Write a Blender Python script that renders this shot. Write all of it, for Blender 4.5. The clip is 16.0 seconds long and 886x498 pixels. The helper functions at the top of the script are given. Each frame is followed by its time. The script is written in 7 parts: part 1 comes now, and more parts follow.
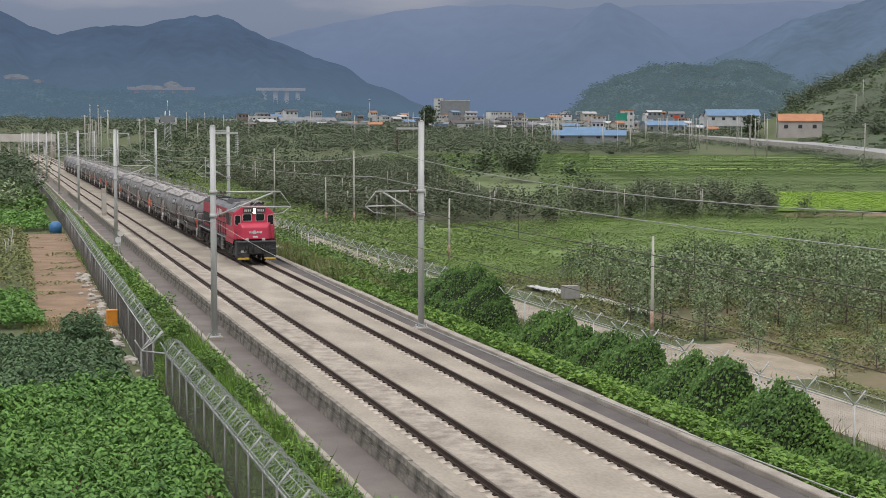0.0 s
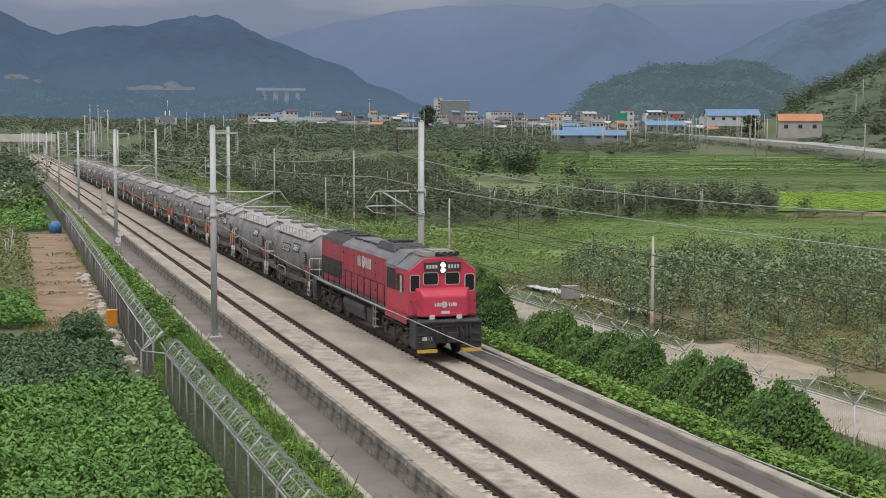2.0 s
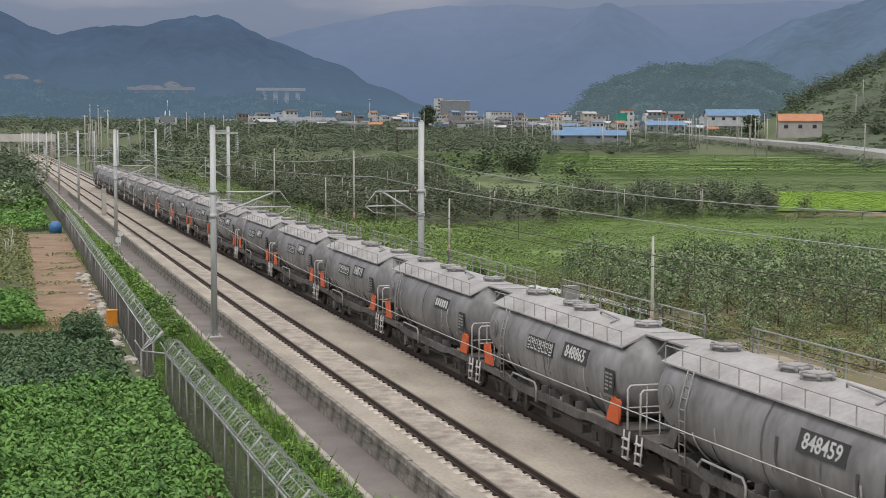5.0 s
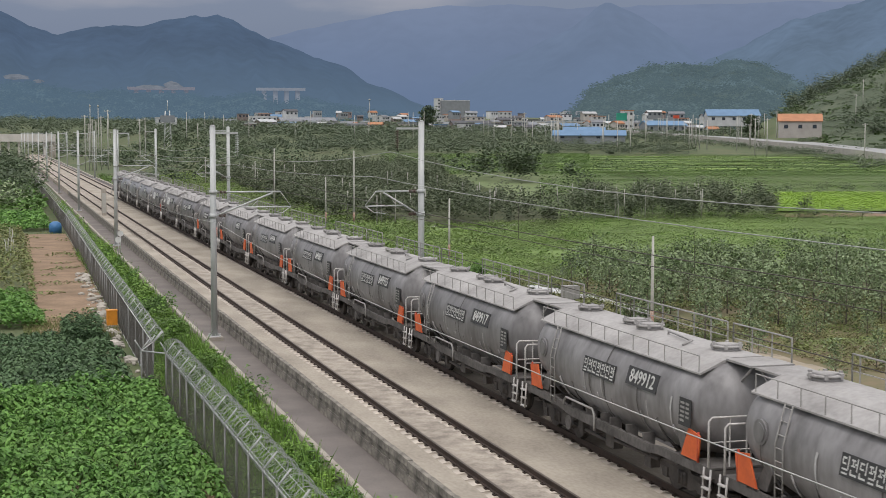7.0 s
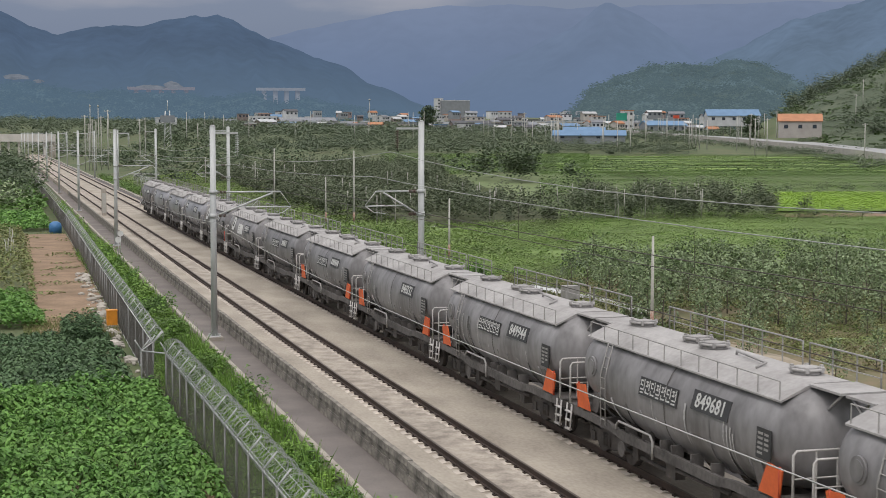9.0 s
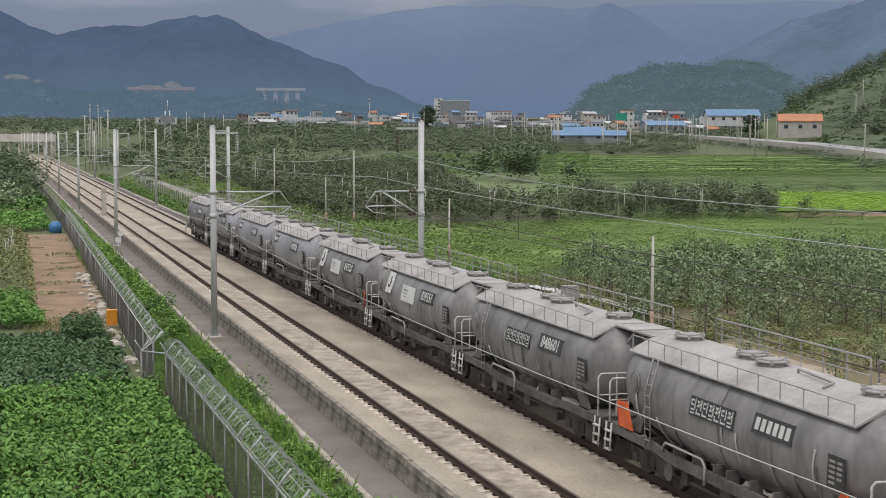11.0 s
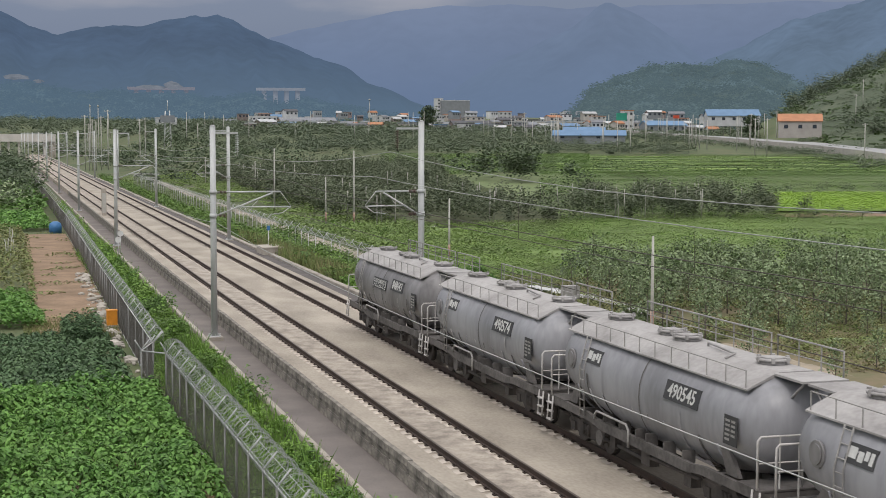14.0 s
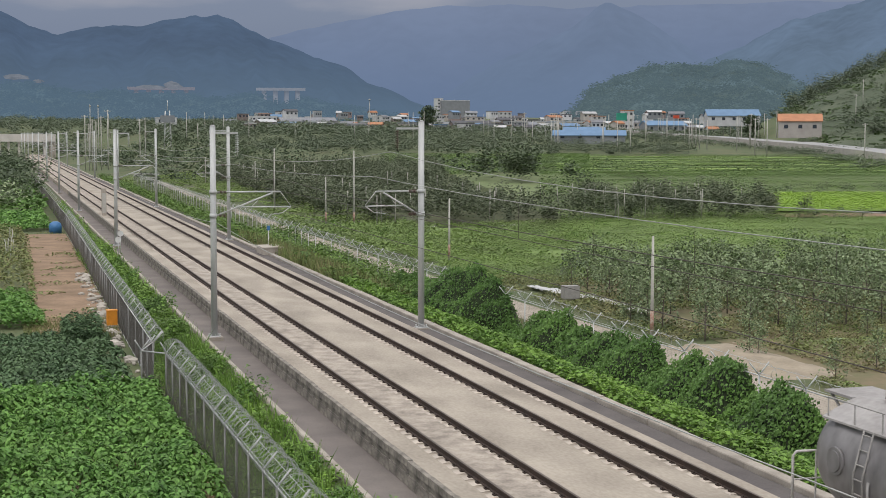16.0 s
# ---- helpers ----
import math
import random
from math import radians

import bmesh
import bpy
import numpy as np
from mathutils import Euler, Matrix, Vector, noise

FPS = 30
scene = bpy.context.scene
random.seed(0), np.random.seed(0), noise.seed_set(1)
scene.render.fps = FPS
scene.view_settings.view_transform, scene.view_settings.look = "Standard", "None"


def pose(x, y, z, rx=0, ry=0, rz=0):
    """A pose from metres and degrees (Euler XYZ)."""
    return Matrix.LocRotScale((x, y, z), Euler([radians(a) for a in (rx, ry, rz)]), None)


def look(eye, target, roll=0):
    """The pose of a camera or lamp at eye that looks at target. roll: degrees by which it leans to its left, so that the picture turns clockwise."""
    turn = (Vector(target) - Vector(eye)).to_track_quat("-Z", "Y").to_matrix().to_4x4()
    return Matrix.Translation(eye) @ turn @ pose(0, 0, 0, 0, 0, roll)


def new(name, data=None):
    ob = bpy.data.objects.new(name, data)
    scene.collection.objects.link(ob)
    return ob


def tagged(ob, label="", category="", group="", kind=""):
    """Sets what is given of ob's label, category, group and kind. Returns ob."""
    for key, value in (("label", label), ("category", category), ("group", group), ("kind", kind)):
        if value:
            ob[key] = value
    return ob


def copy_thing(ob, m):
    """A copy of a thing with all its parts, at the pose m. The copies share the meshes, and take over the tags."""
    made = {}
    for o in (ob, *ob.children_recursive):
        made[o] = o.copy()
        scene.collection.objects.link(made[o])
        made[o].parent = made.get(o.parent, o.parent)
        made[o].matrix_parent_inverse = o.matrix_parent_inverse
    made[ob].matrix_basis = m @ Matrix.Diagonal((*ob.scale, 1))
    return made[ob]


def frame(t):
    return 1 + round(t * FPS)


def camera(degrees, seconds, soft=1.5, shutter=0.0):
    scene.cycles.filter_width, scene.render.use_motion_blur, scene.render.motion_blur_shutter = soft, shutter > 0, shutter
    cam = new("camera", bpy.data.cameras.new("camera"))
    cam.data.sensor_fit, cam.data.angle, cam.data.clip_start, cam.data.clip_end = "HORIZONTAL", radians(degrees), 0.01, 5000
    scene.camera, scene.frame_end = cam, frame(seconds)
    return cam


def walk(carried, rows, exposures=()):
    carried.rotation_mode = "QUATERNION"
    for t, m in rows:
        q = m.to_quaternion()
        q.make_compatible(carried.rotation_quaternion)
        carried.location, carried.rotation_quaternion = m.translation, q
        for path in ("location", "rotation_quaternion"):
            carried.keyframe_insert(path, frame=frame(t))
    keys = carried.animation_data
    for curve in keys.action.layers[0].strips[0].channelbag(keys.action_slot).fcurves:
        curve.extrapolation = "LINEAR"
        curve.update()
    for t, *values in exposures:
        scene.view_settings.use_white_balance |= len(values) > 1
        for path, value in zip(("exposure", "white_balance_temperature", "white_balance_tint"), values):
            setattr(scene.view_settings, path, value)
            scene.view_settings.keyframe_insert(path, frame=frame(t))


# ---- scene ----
# Axes: the railway runs along y, the train comes towards -y. Rail tops are at z = 0.
cam = camera(33.86, 16.0, soft=0.9, shutter=0.06)
EYE = Vector((0, 0, 8.53))
YAW, PITCH = radians(17.041), radians(4.491)
AIM = EYE + Vector((math.sin(YAW) * math.cos(PITCH), math.cos(YAW) * math.cos(PITCH), -math.sin(PITCH)))
CAM_POSE = look(EYE, AIM, 0.133)
walk(cam, [(0, CAM_POSE), (16.0, CAM_POSE)], exposures=[(0, 0.03, 6500, 13), (16.0, 0.03, 6500, 13)])

XL, XR = 12.24, 16.39          # centres of the two tracks
SUN_EL, SUN_AZ = radians(58), radians(215)

# ---- world and sun: heavy overcast, dark over the mountains ahead, bright overhead ----
world = bpy.data.worlds.new("sky")
scene.world = world
world.use_nodes = True
wn, wl = world.node_tree.nodes, world.node_tree.links
wn.clear()
w_out = wn.new("ShaderNodeOutputWorld")
w_bg = wn.new("ShaderNodeBackground")
w_sky = wn.new("ShaderNodeTexSky")
w_sky.sky_type, w_sky.sun_disc, w_sky.sun_elevation, w_sky.sun_rotation = "NISHITA", False, SUN_EL, SUN_AZ
w_sky.air_density, w_sky.dust_density = 1.5, 3.0
w_mul = wn.new("ShaderNodeVectorMath"); w_mul.operation = "SCALE"; w_mul.inputs["Scale"].default_value = 0.10
wl.new(w_sky.outputs[0], w_mul.inputs[0])
w_co = wn.new("ShaderNodeTexCoord")
w_sep = wn.new("ShaderNodeSeparateXYZ"); wl.new(w_co.outputs["Generated"], w_sep.inputs[0])
w_stretch = wn.new("ShaderNodeMapping"); w_stretch.inputs["Scale"].default_value = (3.0, 3.0, 14.0)
wl.new(w_co.outputs["Generated"], w_stretch.inputs[0])
w_noise = wn.new("ShaderNodeTexNoise"); w_noise.inputs["Scale"].default_value = 1.6; w_noise.inputs["Detail"].default_value = 6
wl.new(w_stretch.outputs[0], w_noise.inputs["Vector"])
w_add = wn.new("ShaderNodeMath"); w_add.operation = "MULTIPLY_ADD"
wl.new(w_noise.outputs[0], w_add.inputs[0]); w_add.inputs[1].default_value = 0.16
wl.new(w_sep.outputs[2], w_add.inputs[2])
w_ramp = wn.new("ShaderNodeValToRGB")
wl.new(w_add.outputs[0], w_ramp.inputs[0])
els = w_ramp.color_ramp.elements
els[0].position, els[0].color = 0.10, (0.165, 0.215, 0.320, 1)
els[1].position, els[1].color = 1.0, (1.30, 1.30, 1.27, 1)
for pos, col in ((0.175, (0.185, 0.232, 0.335, 1)), (0.215, (0.39, 0.395, 0.445, 1)), (0.40, (0.85, 0.87, 0.90, 1))):
    e = els.new(pos); e.color = col
w_mix = wn.new("ShaderNodeMix"); w_mix.data_type = "RGBA"; w_mix.inputs[0].default_value = 0.88
wl.new(w_mul.outputs[0], w_mix.inputs[6]); wl.new(w_ramp.outputs[0], w_mix.inputs[7])
wl.new(w_mix.outputs[2], w_bg.inputs[0])
w_bg.inputs[1].default_value = 1.0
wl.new(w_bg.outputs[0], w_out.inputs[0])

sun = new("sun", bpy.data.lights.new("sun", "SUN"))
sun.data.energy, sun.data.angle, sun.data.color = 1.1, radians(14), (1.0, 0.965, 0.92)
SUN_DIR = Vector((math.sin(SUN_AZ) * math.cos(SUN_EL), math.cos(SUN_AZ) * math.cos(SUN_EL), math.sin(SUN_EL)))
sun.matrix_world = look(SUN_DIR * 100, (0, 0, 0))


# ---- materials ----
def mat(name, col, col2=None, rough=0.8, metal=0.0, scale=3.0, fine=40.0, bump=0.0, stretch=(1, 1, 1), rand=0.0, glow=0.0, glow_col=None, island=0.0):
    """A surface of two colours mixed at two scales, with fine relief."""
    m = bpy.data.materials.new(name)
    m.use_nodes = True
    n, l = m.node_tree.nodes, m.node_tree.links
    b = n["Principled BSDF"]
    col2 = col2 or tuple(c * 0.72 for c in col)
    co = n.new("ShaderNodeTexCoord"); mp = n.new("ShaderNodeMapping"); mp.inputs["Scale"].default_value = stretch
    l.new(co.outputs["Object"], mp.inputs[0])
    big = n.new("ShaderNodeTexNoise"); big.inputs["Scale"].default_value = scale; big.inputs["Detail"].default_value = 5
    small = n.new("ShaderNodeTexNoise"); small.inputs["Scale"].default_value = fine; small.inputs["Detail"].default_value = 3
    l.new(mp.outputs[0], big.inputs["Vector"]); l.new(mp.outputs[0], small.inputs["Vector"])
    add = n.new("ShaderNodeMath"); add.operation = "MULTIPLY_ADD"; add.inputs[1].default_value = 0.45
    l.new(small.outputs[0], add.inputs[0]); l.new(big.outputs[0], add.inputs[2])
    ramp = n.new("ShaderNodeMapRange"); ramp.inputs[1].default_value, ramp.inputs[2].default_value = 0.52, 0.95
    l.new(add.outputs[0], ramp.inputs[0])
    mix = n.new("ShaderNodeMix"); mix.data_type = "RGBA"
    mix.inputs[6].default_value, mix.inputs[7].default_value = (*col, 1), (*col2, 1)
    l.new(ramp.outputs[0], mix.inputs[0])
    out = mix.outputs[2]
    if rand or island:
        if rand:
            info = n.new("ShaderNodeObjectInfo"); src = info.outputs["Random"]
        else:
            info = n.new("ShaderNodeNewGeometry"); src = info.outputs["Random Per Island"]
        mr = n.new("ShaderNodeMapRange"); amount = rand or island
        mr.inputs[3].default_value, mr.inputs[4].default_value = 1 - amount, 1 + amount
        l.new(src, mr.inputs[0])
        hsv = n.new("ShaderNodeHueSaturation"); l.new(mr.outputs[0], hsv.inputs["Value"]); l.new(out, hsv.inputs["Color"])
        out = hsv.outputs[0]
    l.new(out, b.inputs["Base Color"])
    b.inputs["Roughness"].default_value, b.inputs["Metallic"].default_value = rough, metal
    if bump:
        bp = n.new("ShaderNodeBump"); bp.inputs["Strength"].default_value = bump; bp.inputs["Distance"].default_value = 0.03
        l.new(add.outputs[0], bp.inputs["Height"]); l.new(bp.outputs[0], b.inputs["Normal"])
    if glow:
        b.inputs["Emission Color"].default_value = (*(glow_col or col), 1); b.inputs["Emission Strength"].default_value = glow
    return m


def leaf_mat(name, col, col2, spread=0.45, clump=0.6):
    """Leaves: a different tone on every leaf, drifting in patches, a little light shining through."""
    m = mat(name, col, col2, rough=0.55, scale=clump, fine=4.0, island=spread)
    n, l = m.node_tree.nodes, m.node_tree.links
    b = n["Principled BSDF"]
    b.inputs["Specular IOR Level"].default_value = 0.25
    src = b.inputs["Base Color"].links[0].from_socket
    tr = n.new("ShaderNodeBsdfTranslucent"); mx = n.new("ShaderNodeMixShader"); mx.inputs[0].default_value = 0.17
    l.new(src, tr.inputs[0]); l.new(b.outputs[0], mx.inputs[1]); l.new(tr.outputs[0], mx.inputs[2])
    l.new(mx.outputs[0], n["Material Output"].inputs[0])
    return m


def haze_mat(name, col, col2, haze, air=(0.135, 0.185, 0.29), scale=0.006, fine=0.05, low=None, low_top=160.0, contrast=0.13):
    """A wooded slope kilometres away in the backdrop, distance haze painted in as glow."""
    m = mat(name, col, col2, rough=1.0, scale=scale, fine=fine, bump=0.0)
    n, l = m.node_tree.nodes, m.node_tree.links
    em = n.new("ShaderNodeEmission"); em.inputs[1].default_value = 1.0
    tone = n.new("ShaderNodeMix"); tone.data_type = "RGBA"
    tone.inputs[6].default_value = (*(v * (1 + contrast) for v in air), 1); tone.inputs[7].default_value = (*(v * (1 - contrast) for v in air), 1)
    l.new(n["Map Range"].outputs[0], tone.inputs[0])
    # painted haze shifts from the low tone at the foot to air above
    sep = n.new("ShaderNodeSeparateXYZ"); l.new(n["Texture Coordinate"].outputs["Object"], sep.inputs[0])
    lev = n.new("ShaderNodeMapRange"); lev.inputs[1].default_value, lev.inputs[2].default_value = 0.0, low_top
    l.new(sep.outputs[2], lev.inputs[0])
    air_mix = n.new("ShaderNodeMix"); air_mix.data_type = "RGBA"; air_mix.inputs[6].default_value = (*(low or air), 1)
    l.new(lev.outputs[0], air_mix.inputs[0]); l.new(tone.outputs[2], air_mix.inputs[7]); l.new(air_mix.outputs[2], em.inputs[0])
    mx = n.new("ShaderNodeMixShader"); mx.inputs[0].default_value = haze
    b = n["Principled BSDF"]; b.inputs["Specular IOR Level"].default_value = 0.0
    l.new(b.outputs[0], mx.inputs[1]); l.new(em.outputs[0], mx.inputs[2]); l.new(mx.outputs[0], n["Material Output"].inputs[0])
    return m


CONCRETE = mat("concrete_slab", (0.435, 0.386, 0.318), (0.255, 0.222, 0.180), 0.9, scale=0.55, fine=11, bump=0.25, stretch=(1, 0.45, 1))
CONCRETE_B = mat("concrete_bay", (0.46, 0.405, 0.34), (0.22, 0.190, 0.158), 0.9, scale=1.9, fine=14, bump=0.4)
CONCRETE_D = mat("concrete_weathered", (0.30, 0.275, 0.235), (0.075, 0.068, 0.058), 0.95, scale=2.6, fine=16, bump=0.5, stretch=(1, 0.7, 1.3), rand=0.07)
CONCRETE_L = mat("concrete_pale", (0.44, 0.40, 0.345), (0.29, 0.26, 0.22), 0.9, scale=1.1, fine=14, bump=0.3, rand=0.08)
WALKWAY = mat("walkway_asphalt", (0.140, 0.122, 0.114), (0.215, 0.190, 0.172), 0.95, scale=0.6, fine=18, bump=0.4)
RAIL = mat("rail_steel_rusty", (0.060, 0.038, 0.027), (0.035, 0.024, 0.019), 0.75, metal=0.2, scale=2, fine=30)
RAIL_TOP = mat("rail_running_face", (0.15, 0.12, 0.10), (0.09, 0.07, 0.055), 0.55, metal=0.55, scale=1, fine=20)
PAD = mat("fastener_concrete", (0.53, 0.47, 0.40), (0.40, 0.35, 0.30), 0.9, scale=3, fine=20, rand=0.12)
CLIP = mat("fastener_clip", (0.05, 0.035, 0.028), None, 0.7, metal=0.4)
TROUGH = mat("trough_asphalt", (0.088, 0.078, 0.076), (0.132, 0.118, 0.112), 0.95, scale=0.7, fine=14, bump=0.4)
# Drain slot floor coloured near black for the shade down in the gap.
SLOT = mat("drain_slot_shade", (0.03, 0.027, 0.024), None, 0.9)
GALV = mat("galvanised_steel", (0.58, 0.59, 0.58), (0.45, 0.46, 0.46), 0.55, metal=0.25, scale=1.2, fine=22, stretch=(1, 1, 0.3))
POLE = mat("pole_concrete", (0.50, 0.49, 0.45), (0.38, 0.37, 0.33), 0.85, scale=1.0, fine=14, stretch=(1, 1, 0.3))
WIRE = mat("wire_aluminium", (0.50, 0.51, 0.49), None, 0.5, metal=0.3)
COPPER = mat("wire_copper", (0.10, 0.085, 0.07), None, 0.5, metal=0.5)
SOIL = mat("bare_soil", (0.315, 0.215, 0.140), (0.19, 0.130, 0.082), 1.0, scale=0.55, fine=4.5, bump=0.6)
EARTH = mat("grassy_earth", (0.062, 0.098, 0.036), (0.120, 0.125, 0.060), 1.0, scale=0.09, fine=1.3, bump=0.6)


# ---- geometry helpers ----
def bx(bm, x0, x1, y0, y1, z0, z1):
    v = [bm.verts.new((x, y, z)) for z in (z0, z1) for y in (y0, y1) for x in (x0, x1)]
    for f in ((0, 2, 3, 1), (4, 5, 7, 6), (0, 1, 5, 4), (2, 6, 7, 3), (0, 4, 6, 2), (1, 3, 7, 5)):
        bm.faces.new([v[i] for i in f])
    return bm


def cyl(bm, p, q, r, seg=8, r2=None, caps=True):
    p, q = Vector(p), Vector(q)
    a = (q - p).normalized()
    u = a.cross(Vector((0, 0, 1)) if abs(a.z) < 0.9 else Vector((1, 0, 0))).normalized()
    w = a.cross(u)
    rings = []
    for c, rr in ((p, r), (q, r if r2 is None else r2)):
        rings.append([bm.verts.new(c + (u * math.cos(k * math.tau / seg) + w * math.sin(k * math.tau / seg)) * rr) for k in range(seg)])
    for k in range(seg):
        bm.faces.new((rings[0][k], rings[0][(k + 1) % seg], rings[1][(k + 1) % seg], rings[1][k])).smooth = seg > 5
    if caps:
        bm.faces.new(rings[0][::-1]); bm.faces.new(rings[1])
    return bm


def pipe(bm, pts, r, seg=6):
    """One continuous bent tube through the points."""
    pts = [Vector(p) for p in pts]
    rings = []
    u = None
    for k, p in enumerate(pts):
        d = (pts[min(k + 1, len(pts) - 1)] - pts[max(k - 1, 0)]).normalized()
        if u is None:
            u = d.cross(Vector((0, 0, 1)) if abs(d.z) < 0.9 else Vector((1, 0, 0))).normalized()
        u = (u - d * u.dot(d)).normalized()
        w = d.cross(u)
        rings.append([p + (u * math.cos(i * math.tau / seg) + w * math.sin(i * math.tau / seg)) * r for i in range(seg)])
    return loft(bm, rings)


def loft(bm, rings, caps=True, smooth=True):
    vs = [[bm.verts.new(p) for p in ring] for ring in rings]
    k = len(vs[0])
    for a, b in zip(vs, vs[1:]):
        for i in range(k):
            bm.faces.new((a[i], a[(i + 1) % k], b[(i + 1) % k], b[i])).smooth = smooth
    if caps:
        bm.faces.new(vs[0][::-1]); bm.faces.new(vs[-1])
    return bm


def prism(bm, poly, axis, lo, hi):
    """A polygon in the other two axes, pushed along one axis."""
    def at(a, b, c):
        return (c, a, b) if axis == "x" else (a, c, b) if axis == "y" else (a, b, c)
    loft(bm, [[at(a, b, c) for a, b in poly] for c in (lo, hi)], smooth=False)
    bmesh.ops.recalc_face_normals(bm, faces=bm.faces)
    return bm


def bevel(bm, w, seg=2):
    bmesh.ops.bevel(bm, geom=[e for e in bm.edges if len(e.link_faces) == 2 and e.calc_face_angle(0) > 0.6], offset=w, segments=seg, affect="EDGES", profile=0.5)
    return bm


def mesh_of(name, bm, material):
    me = bpy.data.meshes.new(name)
    bm.to_mesh(me); bm.free()
    me.materials.append(material)
    return me


def part(name, bm, material, parent=None, label=""):
    ob = new(name, mesh_of(name, bm, material))
    ob.parent = parent
    return tagged(ob, label)


def shared(name, me, parent, m):
    ob = new(name, me)
    ob.parent = parent
    ob.matrix_basis = m
    return ob


def thing(name, at, label, category, group="", kind=""):
    ob = new(name)
    ob.empty_display_size = 0.3
    ob.matrix_basis = at if isinstance(at, Matrix) else pose(*at)
    return tagged(ob, label, category, group, kind)


def quads(name, verts, material, label="", category="", kind="stuff", parent=None, size=4):
    """Many loose polygons of the same corner count from an array (n * size, 3)."""
    verts = np.asarray(verts, dtype=np.float32).reshape(-1, 3)
    me = bpy.data.meshes.new(name)
    k = len(verts) // size
    me.vertices.add(len(verts)); me.vertices.foreach_set("co", verts.ravel())
    me.loops.add(k * size); me.loops.foreach_set("vertex_index", np.arange(k * size, dtype=np.int32))
    me.polygons.add(k); me.polygons.foreach_set("loop_start", np.arange(0, k * size, size, dtype=np.int32))
    me.update(); me.validate()
    me.materials.append(material)
    if name.endswith("_mesh"):
        return me
    ob = new(name, me); ob.parent = parent
    return tagged(ob, label, category, "", kind)


RNG = np.random.default_rng(7)


def leaves(centres, size, flat=0.6, rng=RNG, long=1.5):
    """Leaf blades (bent diamonds of four corners) round the given centres, mostly facing up by the share flat."""
    c = np.asarray(centres, dtype=np.float64)
    n = len(c)
    s = size * rng.uniform(0.6, 1.35, (n, 1)) if np.isscalar(size) else np.asarray(size)[:, None] * rng.uniform(0.6, 1.35, (n, 1))
    nor = rng.normal(size=(n, 3)); nor[:, 2] = np.abs(nor[:, 2]) + flat * 2
    nor /= np.linalg.norm(nor, axis=1, keepdims=True)
    a = rng.normal(size=(n, 3)); a -= nor * np.sum(a * nor, 1, keepdims=True); a /= np.linalg.norm(a, axis=1, keepdims=True)
    b = np.cross(nor, a)
    bend = nor * s * 0.22
    q = np.stack([c - a * s * long * 0.5 - bend, c + b * s * 0.5, c + a * s * long * 0.5 - bend, c - b * s * 0.5], 1)
    return q.reshape(-1, 3)


def smooth(a, b, x):
    t = min(1.0, max(0.0, (x - a) / (b - a)))
    return t * t * (3 - 2 * t)


# ---- ground: one sheet, flat by the line, rising to the mountains ----
def ground_z(x, y):
    rise = 0.017 * max(0.0, y - 150)
    side = max(smooth(26, 60, x), smooth(8, 45, -x))
    base = -2.0
    if 6.9 < x < 26:
        if x < 8.9:
            base = -2 + 1.1 * (x - 6.9) / 2
        elif x < 19.3:
            base = -1.1
        else:
            base = -0.3 - 1.7 * smooth(19.3, 25, x)
    z = base + rise * max(side, smooth(640, 900, y))
    foot = 38 - 18 * smooth(560, 700, y)
    z += min(90.0, 0.43 * max(0.0, x - 0.52 * y - foot)) * smooth(440, 600, y) * (1 - smooth(840, 1050, y))
    return z


def graded(stops):
    out = []
    for a, b, step in stops:
        out += list(np.arange(a, b, step))
    return out + [stops[-1][1]]


def make_ground():
    xs = graded([(-4500, -400, 410), (-400, -40, 30), (-40, 6, 3), (6, 27, 0.7), (27, 80, 3), (80, 700, 20), (700, 4500, 200)])
    ys = graded([(-600, 0, 60), (0, 240, 6), (240, 1000, 20), (1000, 4900, 150)])
    verts = [(x, y, ground_z(x, y)) for y in ys for x in xs]
    w = len(xs)
    faces = [(j * w + i, j * w + i + 1, (j + 1) * w + i + 1, (j + 1) * w + i) for j in range(len(ys) - 1) for i in range(w - 1)]
    me = bpy.data.meshes.new("ground")
    me.from_pydata(verts, [], faces); me.materials.append(EARTH)
    for p in me.polygons:
        p.use_smooth = True
    tagged(new("ground", me), "grassy valley floor rising towards wooded mountains", "ground", "", "structure")


make_ground()


def patch(name, corners, material, label, category="field", lift=0.03, step=6.0):
    """A piece of field or road lying on the ground between four corners (x, y), in order round it."""
    a, b, c, d = [Vector(p) for p in corners]
    n = max(2, min(60, int(max((b - a).length, (c - d).length) / step))); m = max(2, min(60, int(max((d - a).length, (c - b).length) / step)))
    verts, faces = [], []
    for j in range(m + 1):
        for i in range(n + 1):
            p = a.lerp(b, i / n).lerp(d.lerp(c, i / n), j / m)
            verts.append((p.x, p.y, ground_z(p.x, p.y) + lift))
    for j in range(m):
        for i in range(n):
            k = j * (n + 1) + i
            faces.append((k, k + 1, k + n + 2, k + n + 1))
    me = bpy.data.meshes.new(name); me.from_pydata(verts, [], faces); me.materials.append(material)
    return tagged(new(name, me), label, category, "", "structure")


# ---- the railway ----
Y0, Y1 = 4.0, 640.0


